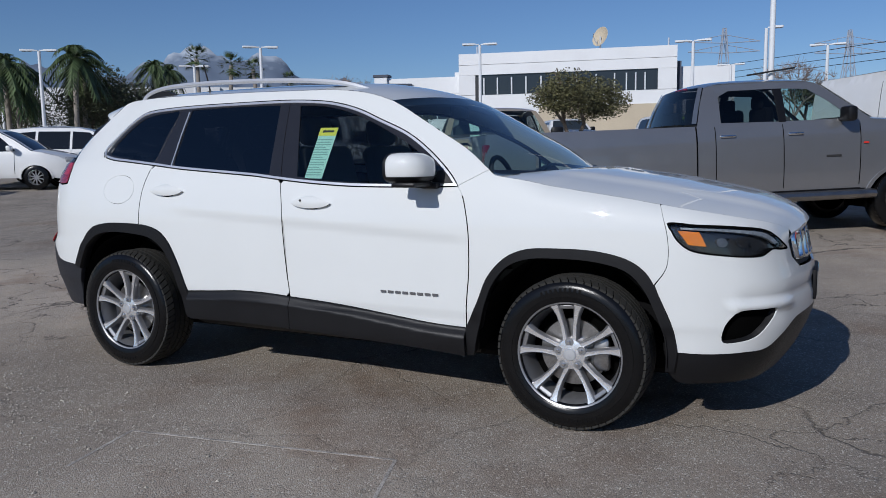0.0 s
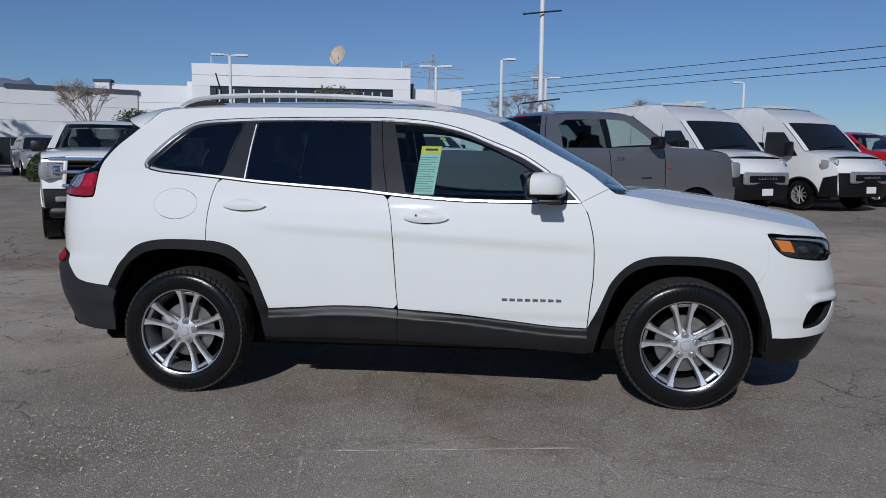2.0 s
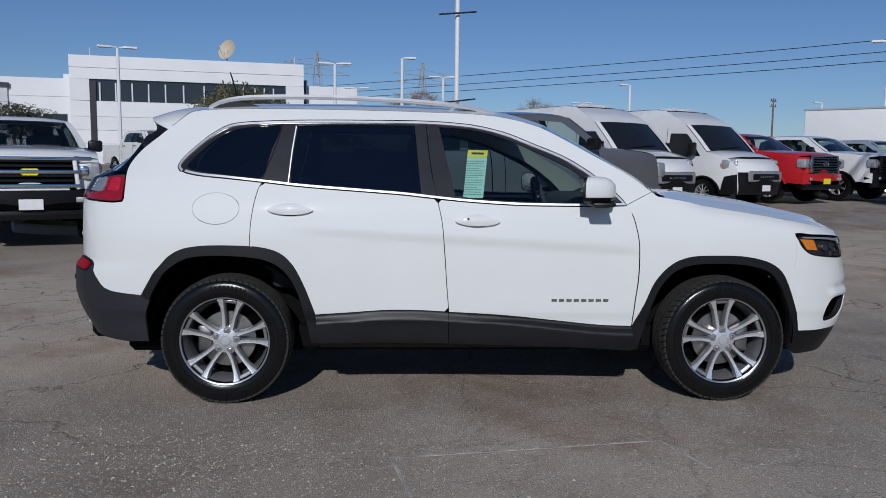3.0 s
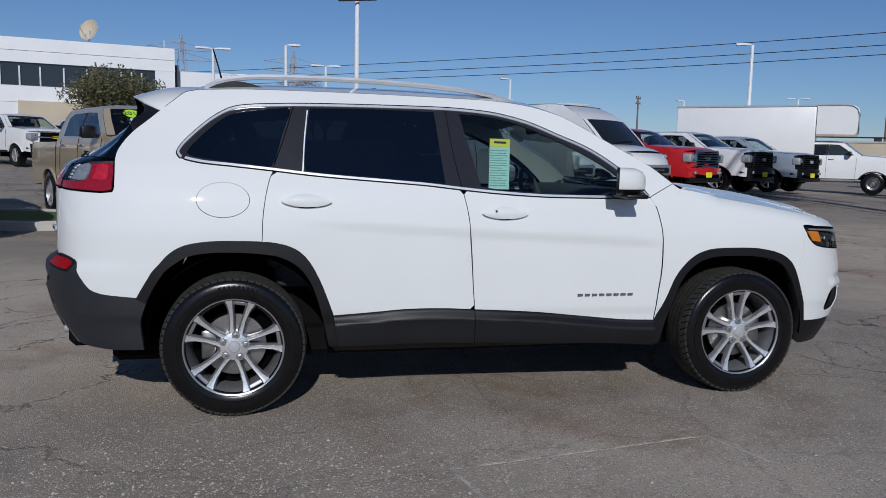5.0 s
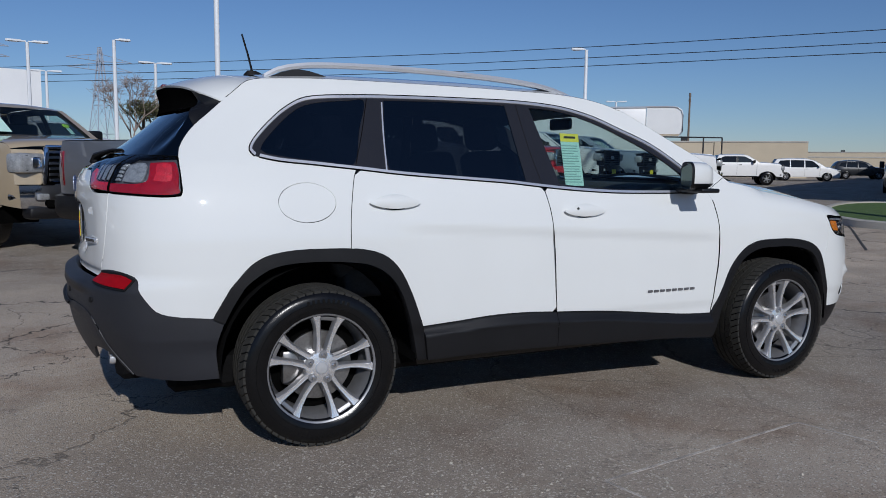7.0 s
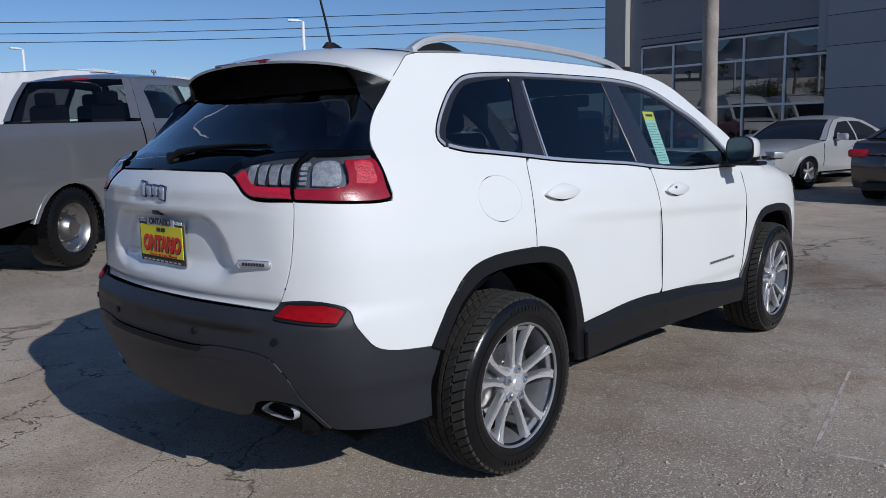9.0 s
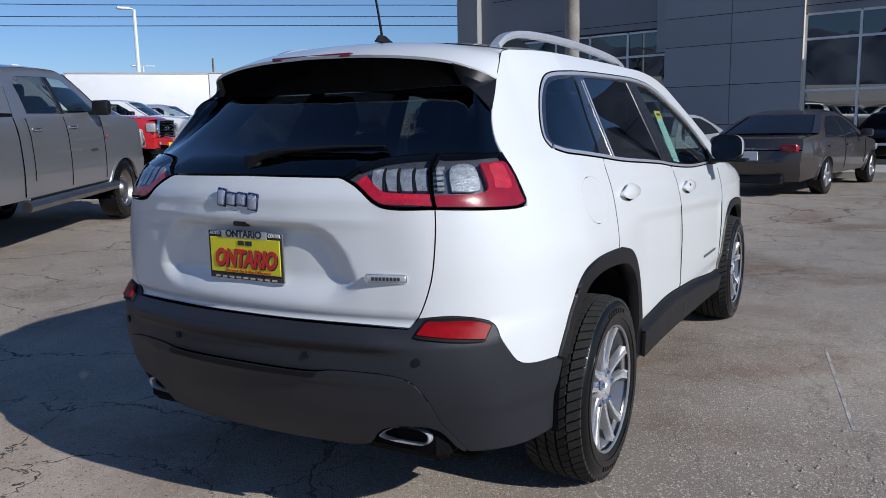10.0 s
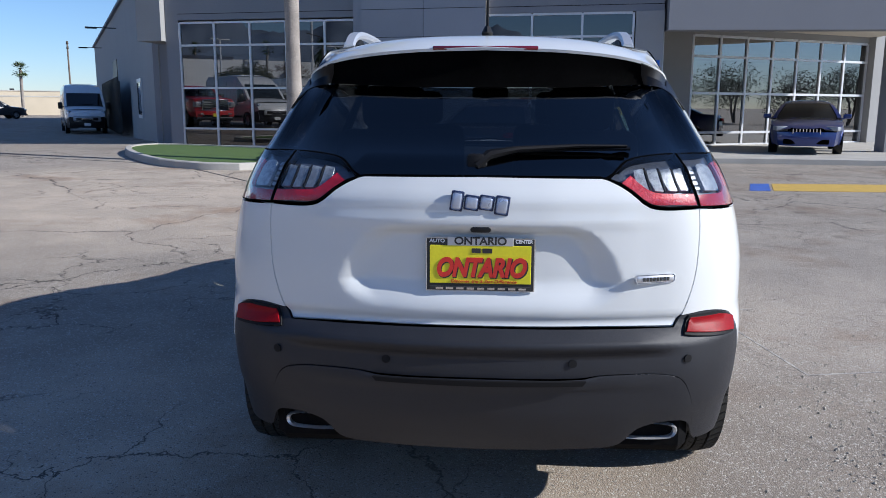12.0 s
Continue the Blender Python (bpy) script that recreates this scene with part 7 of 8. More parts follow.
def slab(parent, name, m, u0, u1, d0, d1, z0, z1, material, bevel=0.0, label=""):
    g = Geo()
    b = Geo().box(((u0 + u1) / 2, (d0 + d1) / 2, (z0 + z1) / 2), (abs(u1 - u0), abs(d1 - d0), abs(z1 - z0)), bevel)
    g.add(b.v, b.f, m)
    return part(name, g, material, parent, label)


def glazing(parent, m, us, zs, d, glass_mat, bar=.06):
    """A window wall: each pane, and the bars between."""
    w = new("window")
    w.parent = parent
    for i in range(len(us) - 1):
        for j in range(len(zs) - 1):
            slab(w, "pane", m, us[i], us[i + 1], d - .012, d, zs[j], zs[j + 1], glass_mat)
    for u in us:
        slab(w, "mullion", m, u - bar / 2, u + bar / 2, d - .06, d + .05, zs[0], zs[-1], ALU)
    for i in range(len(us) - 1):
        for z in zs:
            slab(w, "transom", m, us[i] + bar / 2, us[i + 1] - bar / 2, d - .06, d + .047, z - bar / 2, z + bar / 2, ALU)
    return w


def showroom():
    # u runs along the front towards the lawn; d points out to the lot
    M = frame_at((18.5, 0), (-.1483, -.989))
    M = M @ Matrix.Diagonal((-1, 1, 1, 1))
    b = thing("showroom", "grey stucco showroom with tall glazed bays and a deep entrance canopy", "building", kind="structure")
    H = 6.6
    slab(b, "upper_wall", M, -4.6, 10.45, -.35, 0, 3.98, H, STUCCO_DARK)
    slab(b, "end_pier", M, 10.02, 10.45, -.35, 0, 0, 3.98, STUCCO_DARK)
    # clad middle bay, proud of the glass, with open joints
    bay = new("clad_bay")
    bay.parent = b
    slab(bay, "bay_backing", M, .30, 4.0, -.35, .10, 0, H, BLACK)
    us, zs = [.30, 2.12, 4.0], [.02, 1.2, 2.27, 3.37, 4.16, 5.3, H]
    for i in range(2):
        for j in range(len(zs) - 1):
            slab(bay, "panel", M, us[i] + .008, us[i + 1] - .008, .10, .13, zs[j] + .008, zs[j + 1] - .008, PANEL_GREY)
    slab(bay, "panel", M, 4.0, 4.25, .0, .10, 3.28, H, PANEL_GREY)
    slab(bay, "bay_return", M, .285, .30, -.05, .13, 0, H, STUCCO_CREAM)
    for z in (4.16, 5.3):
        for u0, u1 in ((-4.6, .28), (4.25, 10.0)):
            slab(b, "wall_joint", M, u0, u1, 0, .004, z, z + .015, BLACK)
    glazing(b, M, [4.0, 5.2, 6.44, 7.63, 8.82, 10.0], [.12, .66, 1.92, 3.22, 3.9], -.06, SHOP_GLASS)
    glazing(b, M, [-3.8, -2.41, -1.01, .26], [.12, .64, 2.03, 3.33, 3.95], -.06, SHOP_GLASS)
    slab(b, "sign_pier", M, -4.62, -3.86, -.45, .05, 0, 3.98, STUCCO_MID)
    slab(b, "plinth", M, -4.6, .3, -.3, .02, 0, .10, CONCRETE)
    slab(b, "plinth", M, 4.0, 10.4, -.3, .02, 0, .10, CONCRETE)
    # inside: floor, back wall, a little furniture of the showroom
    slab(b, "inner_wall", M, -4.6, 10.4, -9.0, -8.8, 0, 5, STUCCO_DARK)
    slab(b, "inner_ceiling", M, -4.6, 10.4, -9.0, -.36, 4.2, 4.3, STUCCO_MID)
    slab(b, "inner_floor", M, -4.6, 10.4, -9.0, -.3, .0, .08, STUCCO_MID)
    slab(b, "flat_roof", M, -4.6, 10.45, -9.2, -.35, H - .5, H - .3, STUCCO_MID)
    # left end: cream pilaster over a shaded recess, then the long side wing
    slab(b, "pilaster", M, 10.47, 11.3, -.9, .25, 3.35, H + .6, STUCCO_MID)
    slab(b, "recess_wall", M, 10.45, 11.6, -1.4, -1.0, 0, 3.4, STUCCO_DARK)
    S = frame_at((21.2, 11.0), (-.869, -.496)) @ Matrix.Diagonal((-1, 1, 1, 1))
    slab(b, "wing_wall", S, 0, 51, -.4, 0, -.3, H - .15, STUCCO_MID)
    slab(b, "wing_bay", S, 0, 12.0, 0, .12, -.3, H - .15, STUCCO_MID)
    slab(b, "wing_coping", S, 0, 51, -.42, .15, H - .15, H, STUCCO_DARK)
    slab(b, "wing_end", S, 50.6, 51, -9, -.4, -.3, H, STUCCO_MID)
    slab(b, "wing_roof", S, 0, 51, -9, -.4, H - .5, H - .3, STUCCO_MID)
    d = new("roller_door")
    d.parent = b
    slab(d, "door_leaf", S, 22, 26, 0, .03, 0, 4.0, DARK_METAL)
    for i in range(8):
        slab(d, "door_rib", S, 22, 26, .03, .05, .2 + i * .38, .25 + i * .38, DARK_METAL)
    gt = new("side_gate")
    gt.parent = b
    slab(gt, "gate_frame", S, 12.4, 28, .55, .60, .1, 2.5, DARK_METAL)
    for i in range(30):
        slab(gt, "gate_bar", S, 12.5 + i * .52, 12.58 + i * .52, .60, .65, .0, 2.7, DARK_METAL)
    w = new("small_window")
    w.parent = b
    slab(w, "window_frame", S, 6.2, 7.9, .12, .18, .85, 2.45, ALU)
    slab(w, "pane", S, 6.35, 7.75, .18, .19, 1.0, 2.3, BAND_GLASS)
    for u, z in ((21.0, 5.6), (38.0, 5.6)):
        lp = new("wall_lamp")
        lp.parent = b
        slab(lp, "lamp_arm", S, u - .03, u + .03, 0, 1.3, z, z + .05, DARK_METAL)
        slab(lp, "lamp_head", S, u - .12, u + .12, 1.0, 1.6, z - .04, z + .05, DARK_METAL)
    # entrance: glazed return, recessed window wall, canopy and its posts
    e = new("entrance")
    e.parent = b
    A = frame_at((18.6, -4.75), (1, -.02))
    glazing(e, A, [.3, 1.2, 2.2], [.12, 1.2, 2.4, 3.6], .0, SHOP_GLASS, .08)
    R = frame_at((22.43, -6.46), (.4757, -.8796))
    glazing(e, R, [i * 1.193 for i in range(8)], [.14, .56, 1.87, 3.08, 3.74], 0, ENTRY_GLASS, .08)
    slab(e, "entrance_header", R, -1.4, 14, -.3, .02, 3.78, 4.6, STUCCO_MID)
    slab(e, "entrance_corner", R, -1.4, -.05, -.35, .04, 0, 3.78, STUCCO_MID)
    slab(e, "entrance_pier", R, 8.42, 9.2, -.4, .3, 0, 4.6, STUCCO_MID)
    glazing(e, R, [9.25, 10.4, 11.5], [.14, .56, 1.87, 3.08, 3.74], 0, ENTRY_GLASS, .08)
    slab(e, "entrance_back", R, -1.4, 14, -5.0, -4.8, 0, 4.5, STUCCO_CREAM)
    slab(e, "entrance_side", R, 11.55, 14, -.4, .2, 0, 4.6, STUCCO_MID)
    C = frame_at((0, 0), (1, 0))
    slab(b, "canopy", C, 18.12, 28.7, 4.65, 14.2, 4.05, 5.6, STUCCO_MID)
    slab(b, "canopy_beam", C, 17.55, 18.1, 4.63, 14.22, 3.45, 5.65, STUCCO_DARK)
    slab(b, "canopy_soffit", C, 18.15, 28.6, 4.75, 14.1, 4.0, 4.047, STUCCO_CREAM)
    slab(b, "canopy_post", C, 19.2, 19.8, 11.35, 11.95, 0, 4.01, STUCCO_MID)
    sg = thing("parking_sign", "blue disabled parking sign on the showroom's pier", "sign")
    slab(sg, "sign_plate", M, -4.54, -4.18, .05, .065, 2.22, 2.66, BLUE_INK)
    slab(sg, "lower_plate", M, -4.54, -4.18, .05, .065, 1.78, 2.18, BLUE_INK)
    g = Geo()
    ring = [(-4.37 + .09 * math.cos(t), .07, 2.38 + .09 * math.sin(t)) for t in np.linspace(.6, 5.2, 14)]
    g.tube([M @ Vector(p) for p in ring], .013, 6)
    g.tube([M @ Vector(p) for p in ((-4.36, .07, 2.56), (-4.36, .07, 2.43), (-4.29, .07, 2.42), (-4.26, .07, 2.31), (-4.22, .07, 2.31))], .015, 6)
    h = Geo().ball((-4.355, .07, 2.60), (.025, .012, .025), None, 6)
    g.add(h.v, h.f, M)
    part("wheelchair_symbol", g, WHITE_INK, sg)
    for i in range(4):
        slab(sg, "text_bar", M, -4.50, -4.22, .065, .068, 1.84 + i * .08, 1.885 + i * .08, WHITE_INK)
    # walk in front, kerb, painted marks
    wk = thing("pavement", "pale concrete walk along the showroom", "pavement", kind="structure")
    pts = [(15.5, 3.3), (15.3, -2), (15.7, -6.2), (15.2, -11), (15.2, -20), (29, -20), (29, -5), (18.6, -4), (18.6, 3.0)]
    g = Geo().prism(pts, "z", -.05, .13)
    part("walk_slab", g, CONCRETE, wk)


showroom()
blue_stop = thing("wheel_stop", "blue painted concrete wheel stop", "wheel stop")
part("stop_bar", Geo().box((15.02, -3.33, .07), (.18, 1.35, .14), .04, pose(0, 0, 0, 0, 0, 12), 2), PAINT_BLUE, blue_stop)
blue_stop2 = copy_thing(blue_stop, pose(.2, -7.4, 0))
drawn("tactile_strip", [(9.0, -4.75), (10.3, -5.15), (10.4, -14), (9.0, -14)], -.02, .006, PAINT_YELLOW, "yellow painted tactile strip across the lane", "marking")
drawn("blue_marking", [(9.0, -4.35), (10.25, -4.75), (10.3, -5.10), (9.0, -4.70)], -.02, .005, PAINT_BLUE, "worn blue paint beside the strip", "marking")
for a in ([(9.75, -2.45), (10.75, -2.7), (10.7, -2.85), (9.72, -2.6)], [(9.70, -3.2), (10.6, -3.45), (10.55, -3.6), (9.66, -3.35)], [(9.75, -2.45), (9.95, -2.5), (9.88, -3.35), (9.68, -3.3)], [(10.5, -2.65), (10.7, -2.7), (10.6, -3.55), (10.4, -3.5)]):
    drawn("bay_marking", a, -.02, .004, PAINT_FADED, "faded blue parking bay marking", "marking")
for y in (-9.2,):
    drawn("bay_line", [(10.6, y), (15.1, y - .5), (15.1, y - .6), (10.6, y - .1)], -.02, .004, PAINT_FADED, "faded parking bay line", "marking")


# pale saw-cut lines of an old trench beside the car
CHALK = mat("pale_filler", (.38, .35, .315), .9, vary=.6, scale=9, fine=160)
def saw_cut(p, q, w=.0075):
    d = Vector((q[0] - p[0], q[1] - p[1])).normalized() * w
    return [(p[0] - d.y, p[1] + d.x), (q[0] - d.y, q[1] + d.x), (q[0] + d.y, q[1] - d.x), (p[0] + d.y, p[1] - d.x)]


for a in (saw_cut((-.46, -1.69), (-.375, -2.10)), saw_cut((-.455, -1.692), (.805, -1.503)), saw_cut((.81, -1.50), (.915, -1.84))):
    drawn("trench_line", a, -.02, .0015, CHALK, "pale filled saw cut in the asphalt", "joint")
# loose gravel that has worked out of the broken paving
rng_g = np.random.default_rng(11)
gv, gf = [], []
for cx, cy, sx, sy, n in ((-1.5, -1.75, 1.0, .55, 1300), (.6, -2.0, 1.6, .5, 260), (-3.0, -3.2, .9, .9, 200), (3.5, -1.9, 2.0, .7, 160)):
    for _ in range(n):
        x, y = cx + rng_g.normal() * sx * .6, cy + rng_g.normal() * sy * .6
        r = float(np.clip(rng_g.lognormal(-5.4, .45), .002, .010))
        if abs(x) < 2.3 and y > -1.0:
            continue
        a, k = rng_g.uniform(0, 6.28), len(gv)
        ring = [(x + r * rng_g.uniform(.7, 1.2) * math.cos(a + i * 1.257), y + r * rng_g.uniform(.7, 1.2) * math.sin(a + i * 1.257), gz(x, y) + r * .25) for i in range(5)]
        gv += ring + [(x, y, gz(x, y) + r * rng_g.uniform(.7, 1.1))]
        gf += [(k + i, k + (i + 1) % 5, k + 5) for i in range(5)]
gr = Geo()
gr.v, gr.f = gv, gf
GRAVEL = mat("loose_grey_gravel", (.38, .345, .29), .95, vary=.35, scale=40, fine=300)
tagged(part("gravel", gr, GRAVEL, fix=False), "loose pale grit scattered on the asphalt", "gravel", kind="stuff")
# old seams across the lane
SEAM = mat("dark_joint_seal", (.05, .047, .044), .8, vary=.3, scale=4)
for k in (0, .62):
    a = [(8 - k, 3.4), (10.6 - k, 5.6), (13.1 - k, 7.85), (13.55 - k, 10.9), (14.3 - k, 14.7), (15.2 - k, 18.5)] if k == 0 else [(12.2, 7.3), (12.75, 10.5), (13.4, 14.2), (14.2, 18.0)]
    drawn("joint_seal", [(x, y) for x, y in a] + [(x - .05, y + .01) for x, y in a[::-1]], -.02, .004, SEAM, "dark sealed joint in the asphalt", "joint")


def white_offices():
    B = frame_at((-24.8, 54.2), (.975, .223), .6)
    b = thing("office_building", "two-storey white panelled dealership with a dark window band", "building", kind="structure")
    z1 = 8.45
    # facade in boards, round the window band
    zs = [0, 1.0, 2.0, 3.0, 4.0, 5.15]
    slab(b, "wall_core", B, 0, 17.0, -14, -.25, 0, z1 - .1, WALL_WHITE)
    for j in range(len(zs) - 1):
        slab(b, "wall_board", B, 0, 17.0, -.25, 0, zs[j] + .01, zs[j + 1] - .01, WALL_WHITE)
    for z, zz in ((6.75, 7.55), (7.57, z1)):
        slab(b, "wall_board", B, 0, 17.0, -.25, 0, z, zz - .01, WALL_WHITE)
    slab(b, "wall_board", B, 0, 1.35, -.25, 0, 5.17, 6.74, WALL_WHITE)
    slab(b, "wall_board", B, 15.6, 17.0, -.25, 0, 5.17, 6.74, WALL_WHITE)
    slab(b, "lower_band", B, 6.5, 17.0, .002, .15, 0, 4.1, WALL_BEIGE)
    w = new("window_band")
    w.parent = b
    slab(w, "band_glass", B, 1.35, 15.6, -.22, -.16, 5.17, 6.74, BAND_GLASS)
    for u in (2.0, 3.1, 4.25, 5.4, 6.6, 7.9, 9.4, 10.9, 12.3, 13.2, 13.9, 14.6):
        slab(w, "mullion", B, u, u + .10, -.16, -.02, 5.17, 6.5, ALU)
    slab(b, "dark_column", B, 1.35, 1.8, -.2, .02, 1.6, 6.6, DARK_METAL)
    slab(b, "roof_box", B, 14.2, 16.2, -6, -3, z1 - .1, z1 + .1, WALL_WHITE)
    # lower wings at both ends
    slab(b, "left_wing", B, -6.2, -.02, -10, -.6, 0, 6.75, WALL_WHITE)
    for z in (1.2, 2.6, 4.0, 5.4):
        slab(b, "wing_joint", B, -6.2, -.02, -.6, -.592, z, z + .03, STUCCO_MID)
    w = new("wing_window")
    w.parent = b
    slab(w, "band_glass", B, -4.6, -.3, -.6, -.56, 3.35, 4.15, BAND_GLASS)
    for u in (-3.35, -2.05):
        slab(w, "mullion", B, u, u + .1, -.56, -.52, 3.35, 4.15, ALU)
    slab(b, "corner_pilaster", B, -7.3, -6.22, -1.2, -.3, 0, 6.9, WALL_WHITE)
    slab(b, "pilaster_cap", B, -7.4, -6.1, -1.3, -.2, 6.9, 7.1, ROOF_DARK)
    slab(b, "right_wing", B, 17.02, 21.3, -10, -1.0, 0, 6.9, WALL_WHITE)
    slab(b, "right_step", B, 17.02, 17.35, -1.0, -.6, 0, 7.3, ROOF_DARK)
    for u in (-.9, -.5):
        slab(b, "parapet_block", B, u, u + .5, -1.5, -.7, 6.75, 7.6 + u, WALL_WHITE)
    # dish on the roof
    d = thing("satellite_dish", "pale satellite dish on the office roof", "antenna")
    c = B @ Vector((11.2, -1.4, z1 + 1.05))
    aim = look(tuple(c), (c.x - 8, c.y - 14, c.z + 5))
    g = Geo().lathe([(0, -.22), (.3, -.19), (.6, -.08), (.78, .04), (.80, .05), (.78, .06), (.6, -.05), (.3, -.16), (0, -.19)], 28, aim @ pose(0, 0, 0, 180, 0, 0))
    part("dish_bowl", g, WALL_BEIGE, d)
    part("feed_arm", Geo().tube([aim @ Vector((0, -.75, -.05)), aim @ Vector((0, -.3, -.75)), aim @ Vector((0, 0, -.8))], .035, 6), ALU, d)
    part("dish_post", Geo().tube([(c.x, c.y, B.translation.z + z1), (c.x, c.y, c.z)], .07, 8), ALU, d)
    for u in (-.2, .1):
        v = thing("roof_vent", "small white roof vent", "vent")
        p = B @ Vector((u + 1.2 if u > 0 else 16.6 + u, -1.2, z1))
        part("vent_pipe", Geo().tube([p, p + Vector((0, 0, .7))], .06, 8), ALU, v)
    # second showroom, further along
    C = frame_at((-43.0, 43.2), (.80, .60), .5)
    s2 = thing("white_showroom", "long white showroom with a dark roof edge and a glazed ground floor", "building", kind="structure")
    slab(s2, "wall", C, -16, 17.5, -12, 0, 2.6, 6.1, WALL_WHITE)
    slab(s2, "roof_edge", C, 8.5, 17.6, -12, .12, 6.1, 6.4, ROOF_DARK)
    slab(s2, "lower_core", C, -16, 17.5, -12, -1.6, 0, 2.6, STUCCO_DARK)
    for z in (3.8, 5.0):
        slab(s2, "wall_joint", C, 0, 17.5, 0, .006, z, z + .03, STUCCO_MID)
    glazing(s2, C, [i * 1.75 for i in range(11)], [.1, 2.6], -1.0, BAND_GLASS, .08)
    for u in (2.5, 7.5, 12.5):
        slab(s2, "post", C, u, u + .3, -.3, 0, 0, 2.6, WALL_WHITE)
    for u in (-9.5, -3.2):
        w2 = new("upper_window")
        w2.parent = s2
        slab(w2, "window_frame", C, u, u + 4.4, 0, .12, 2.75, 4.75, WALL_WHITE)
        slab(w2, "pane", C, u + .3, u + 2.1, .12, .13, 3.0, 4.4, BAND_GLASS)
        slab(w2, "pane", C, u + 2.2, u + 4.1, .12, .13, 3.0, 4.4, BAND_GLASS)
    for u in (-14, -6, 1.5, 6.5):
        slab(s2, "pilaster", C, u, u + .7, 0, .25, 0, 6.1, WALL_WHITE)
    D = frame_at((-75, 28), (.82, .57), .4)
    s3 = thing("beige_building", "low pale beige building in the distance", "building", kind="structure")
    slab(s3, "wall", D, -30, 37, -12, 0, 0, 5.2, WALL_WHITE)
    slab(s3, "lower_band", D, -30, 20, 0, .1, 0, 3.0, STUCCO_CREAM)


white_offices()


def far_side():
    """The yard walls and sheds beyond the rows."""
    for o, ax, n, h, lab, mt in (((96, 38), (-.66, .75), 90, 2.3, "long beige block wall at the far side of the lot", WALL_BEIGE),
                                 ((128, 70), (-.66, .75), 46, 3.5, "low beige warehouse beyond the wall", WALL_BEIGE), ((47, 55), (.75, -.66), 14, 3.4, "beige store shed with dark roof vents", WALL_BEIGE)):
        w = thing("boundary_wall" if h < 3 else "warehouse", lab, "wall" if h < 3 else "building", kind="structure")
        m = frame_at(o, ax, -.05)
        slab(w, "wall", m, 0, n, -.3 if h < 3 else -8, 0, -.4, h, mt)
        slab(w, "coping", m, 0, n, -.35 if h < 3 else -8.1, .06, h, h + .14, CONCRETE)
        for u in np.arange(6, n, 9.0):
            slab(w, "pilaster", m, u, u + .5, 0, .12, -.4, h, mt)
        if h > 3:
            for u in np.arange(3, n - 4, 9.0):
                slab(w, "vent_hood", m, u, u + .6, -2, -1.4, h, h + .5, DARK_METAL)
    w = thing("white_warehouse", "distant white-roofed warehouse", "building", kind="structure")
    m = frame_at((118, 54), (-.66, .75), -.3)
    g = Geo().add([m @ Vector(p) for p in ((0, -14, 0), (0, 0, 0), (9, 0, 0), (9, -14, 0), (0, -14, 2.6), (0, 0, 2.6), (9, 0, 4.6), (9, -14, 4.6))], [(0, 1, 2, 3), (4, 5, 6, 7), (0, 1, 5, 4), (1, 2, 6, 5), (2, 3, 7, 6), (3, 0, 4, 7)])
    part("shed", g, WALL_WHITE, w)
    # racks by the far pickup
    r = thing("yard_gate", "open black steel yard frame", "gate")
    c = Vector((34.5, 34.6, gz(34.5, 34.6)))
    for dx in (0, 1.6):
        part("post", Geo().tube([c + Vector((dx, 0, 0)), c + Vector((dx, 0, 3.0))], .05, 6), DARK_METAL, r)
    part("top_bar", Geo().tube([c + Vector((-6, 2.5, 3.0)), c + Vector((1.6, 0, 3.0))], .05, 6), DARK_METAL, r)


far_side()


# ---------------------------------------------------------------- lamps, poles and wires
def street_lamp(x, y, arms, turn, h=6.7, thick=.10):
    z = gz(x, y)
    lamp = thing("street_lamp", "white steel lot lamp on a square pole" if arms == 2 else "white steel lot lamp with one arm", "lamp", group="lot lamps")
    part("pole", Geo().tube([(x, y, z), (x, y, h - .02)], [thick, thick * .75], 8), POLE_WHITE, lamp)
    part("base", Geo().tube([(x, y, z - .05), (x, y, z + .7)], .26, 12), CONCRETE, lamp)
    m = Matrix.Translation((x, y, h)) @ pose(0, 0, 0, 0, 0, turn)
    r_ = .75 if arms == 2 else .6
    for k in ((-1, 1) if arms == 2 else (1,)):
        b = Geo().loft([[(k * u, w, zz) for w, zz in ((-.13 * s, -.02), (.13 * s, -.02), (.13 * s, .06 * s), (-.13 * s, .06 * s))] for u, s in ((.05, .5), (.22 * r_, .55), (.4 * r_, 1), (1.15 * r_, 1.05), (1.2 * r_, .8))])
        part("lamp_head", Geo().add(b.v, b.f, m), POLE_WHITE, lamp)
        c = Geo().box((k * .8 * r_, 0, -.035), (.6 * r_, .2, .02), .004)
        part("diffuser", Geo().add(c.v, c.f, m), ALU, lamp)
    return lamp


# the first three lamps stand out of view, added for the glass to mirror
for x, y, arms, turn in ((-24.0, -14.0, 2, 80), (-26.0, -4.0, 2, 80), (-25.0, -24.0, 2, 80), (-34.1, 23.3, 2, 35), (-32.9, 33.0, 2, 35), (-24.0, 28.4, 2, 38), (-14.0, 33.6, 2, 20), (-4.1, 38.3, 2, 5), (-.44, 35.6, 1, 10), (2.1, 44.0, 2, 0), (14.7, 46.8, 1, 180),
                         (-3.7, 51.8, 2, 0), (34.0, 58.0, 1, 180), (20.2, 27.6, 1, 150), (41.0, 52.2, 2, -30), (15.0, 62.1, 2, 0), (-59.0, 42.0, 2, 45), (-58.5, 70.0, 2, 45), (-47.0, 30.0, 2, 45)):
    street_lamp(x, y, arms, turn)


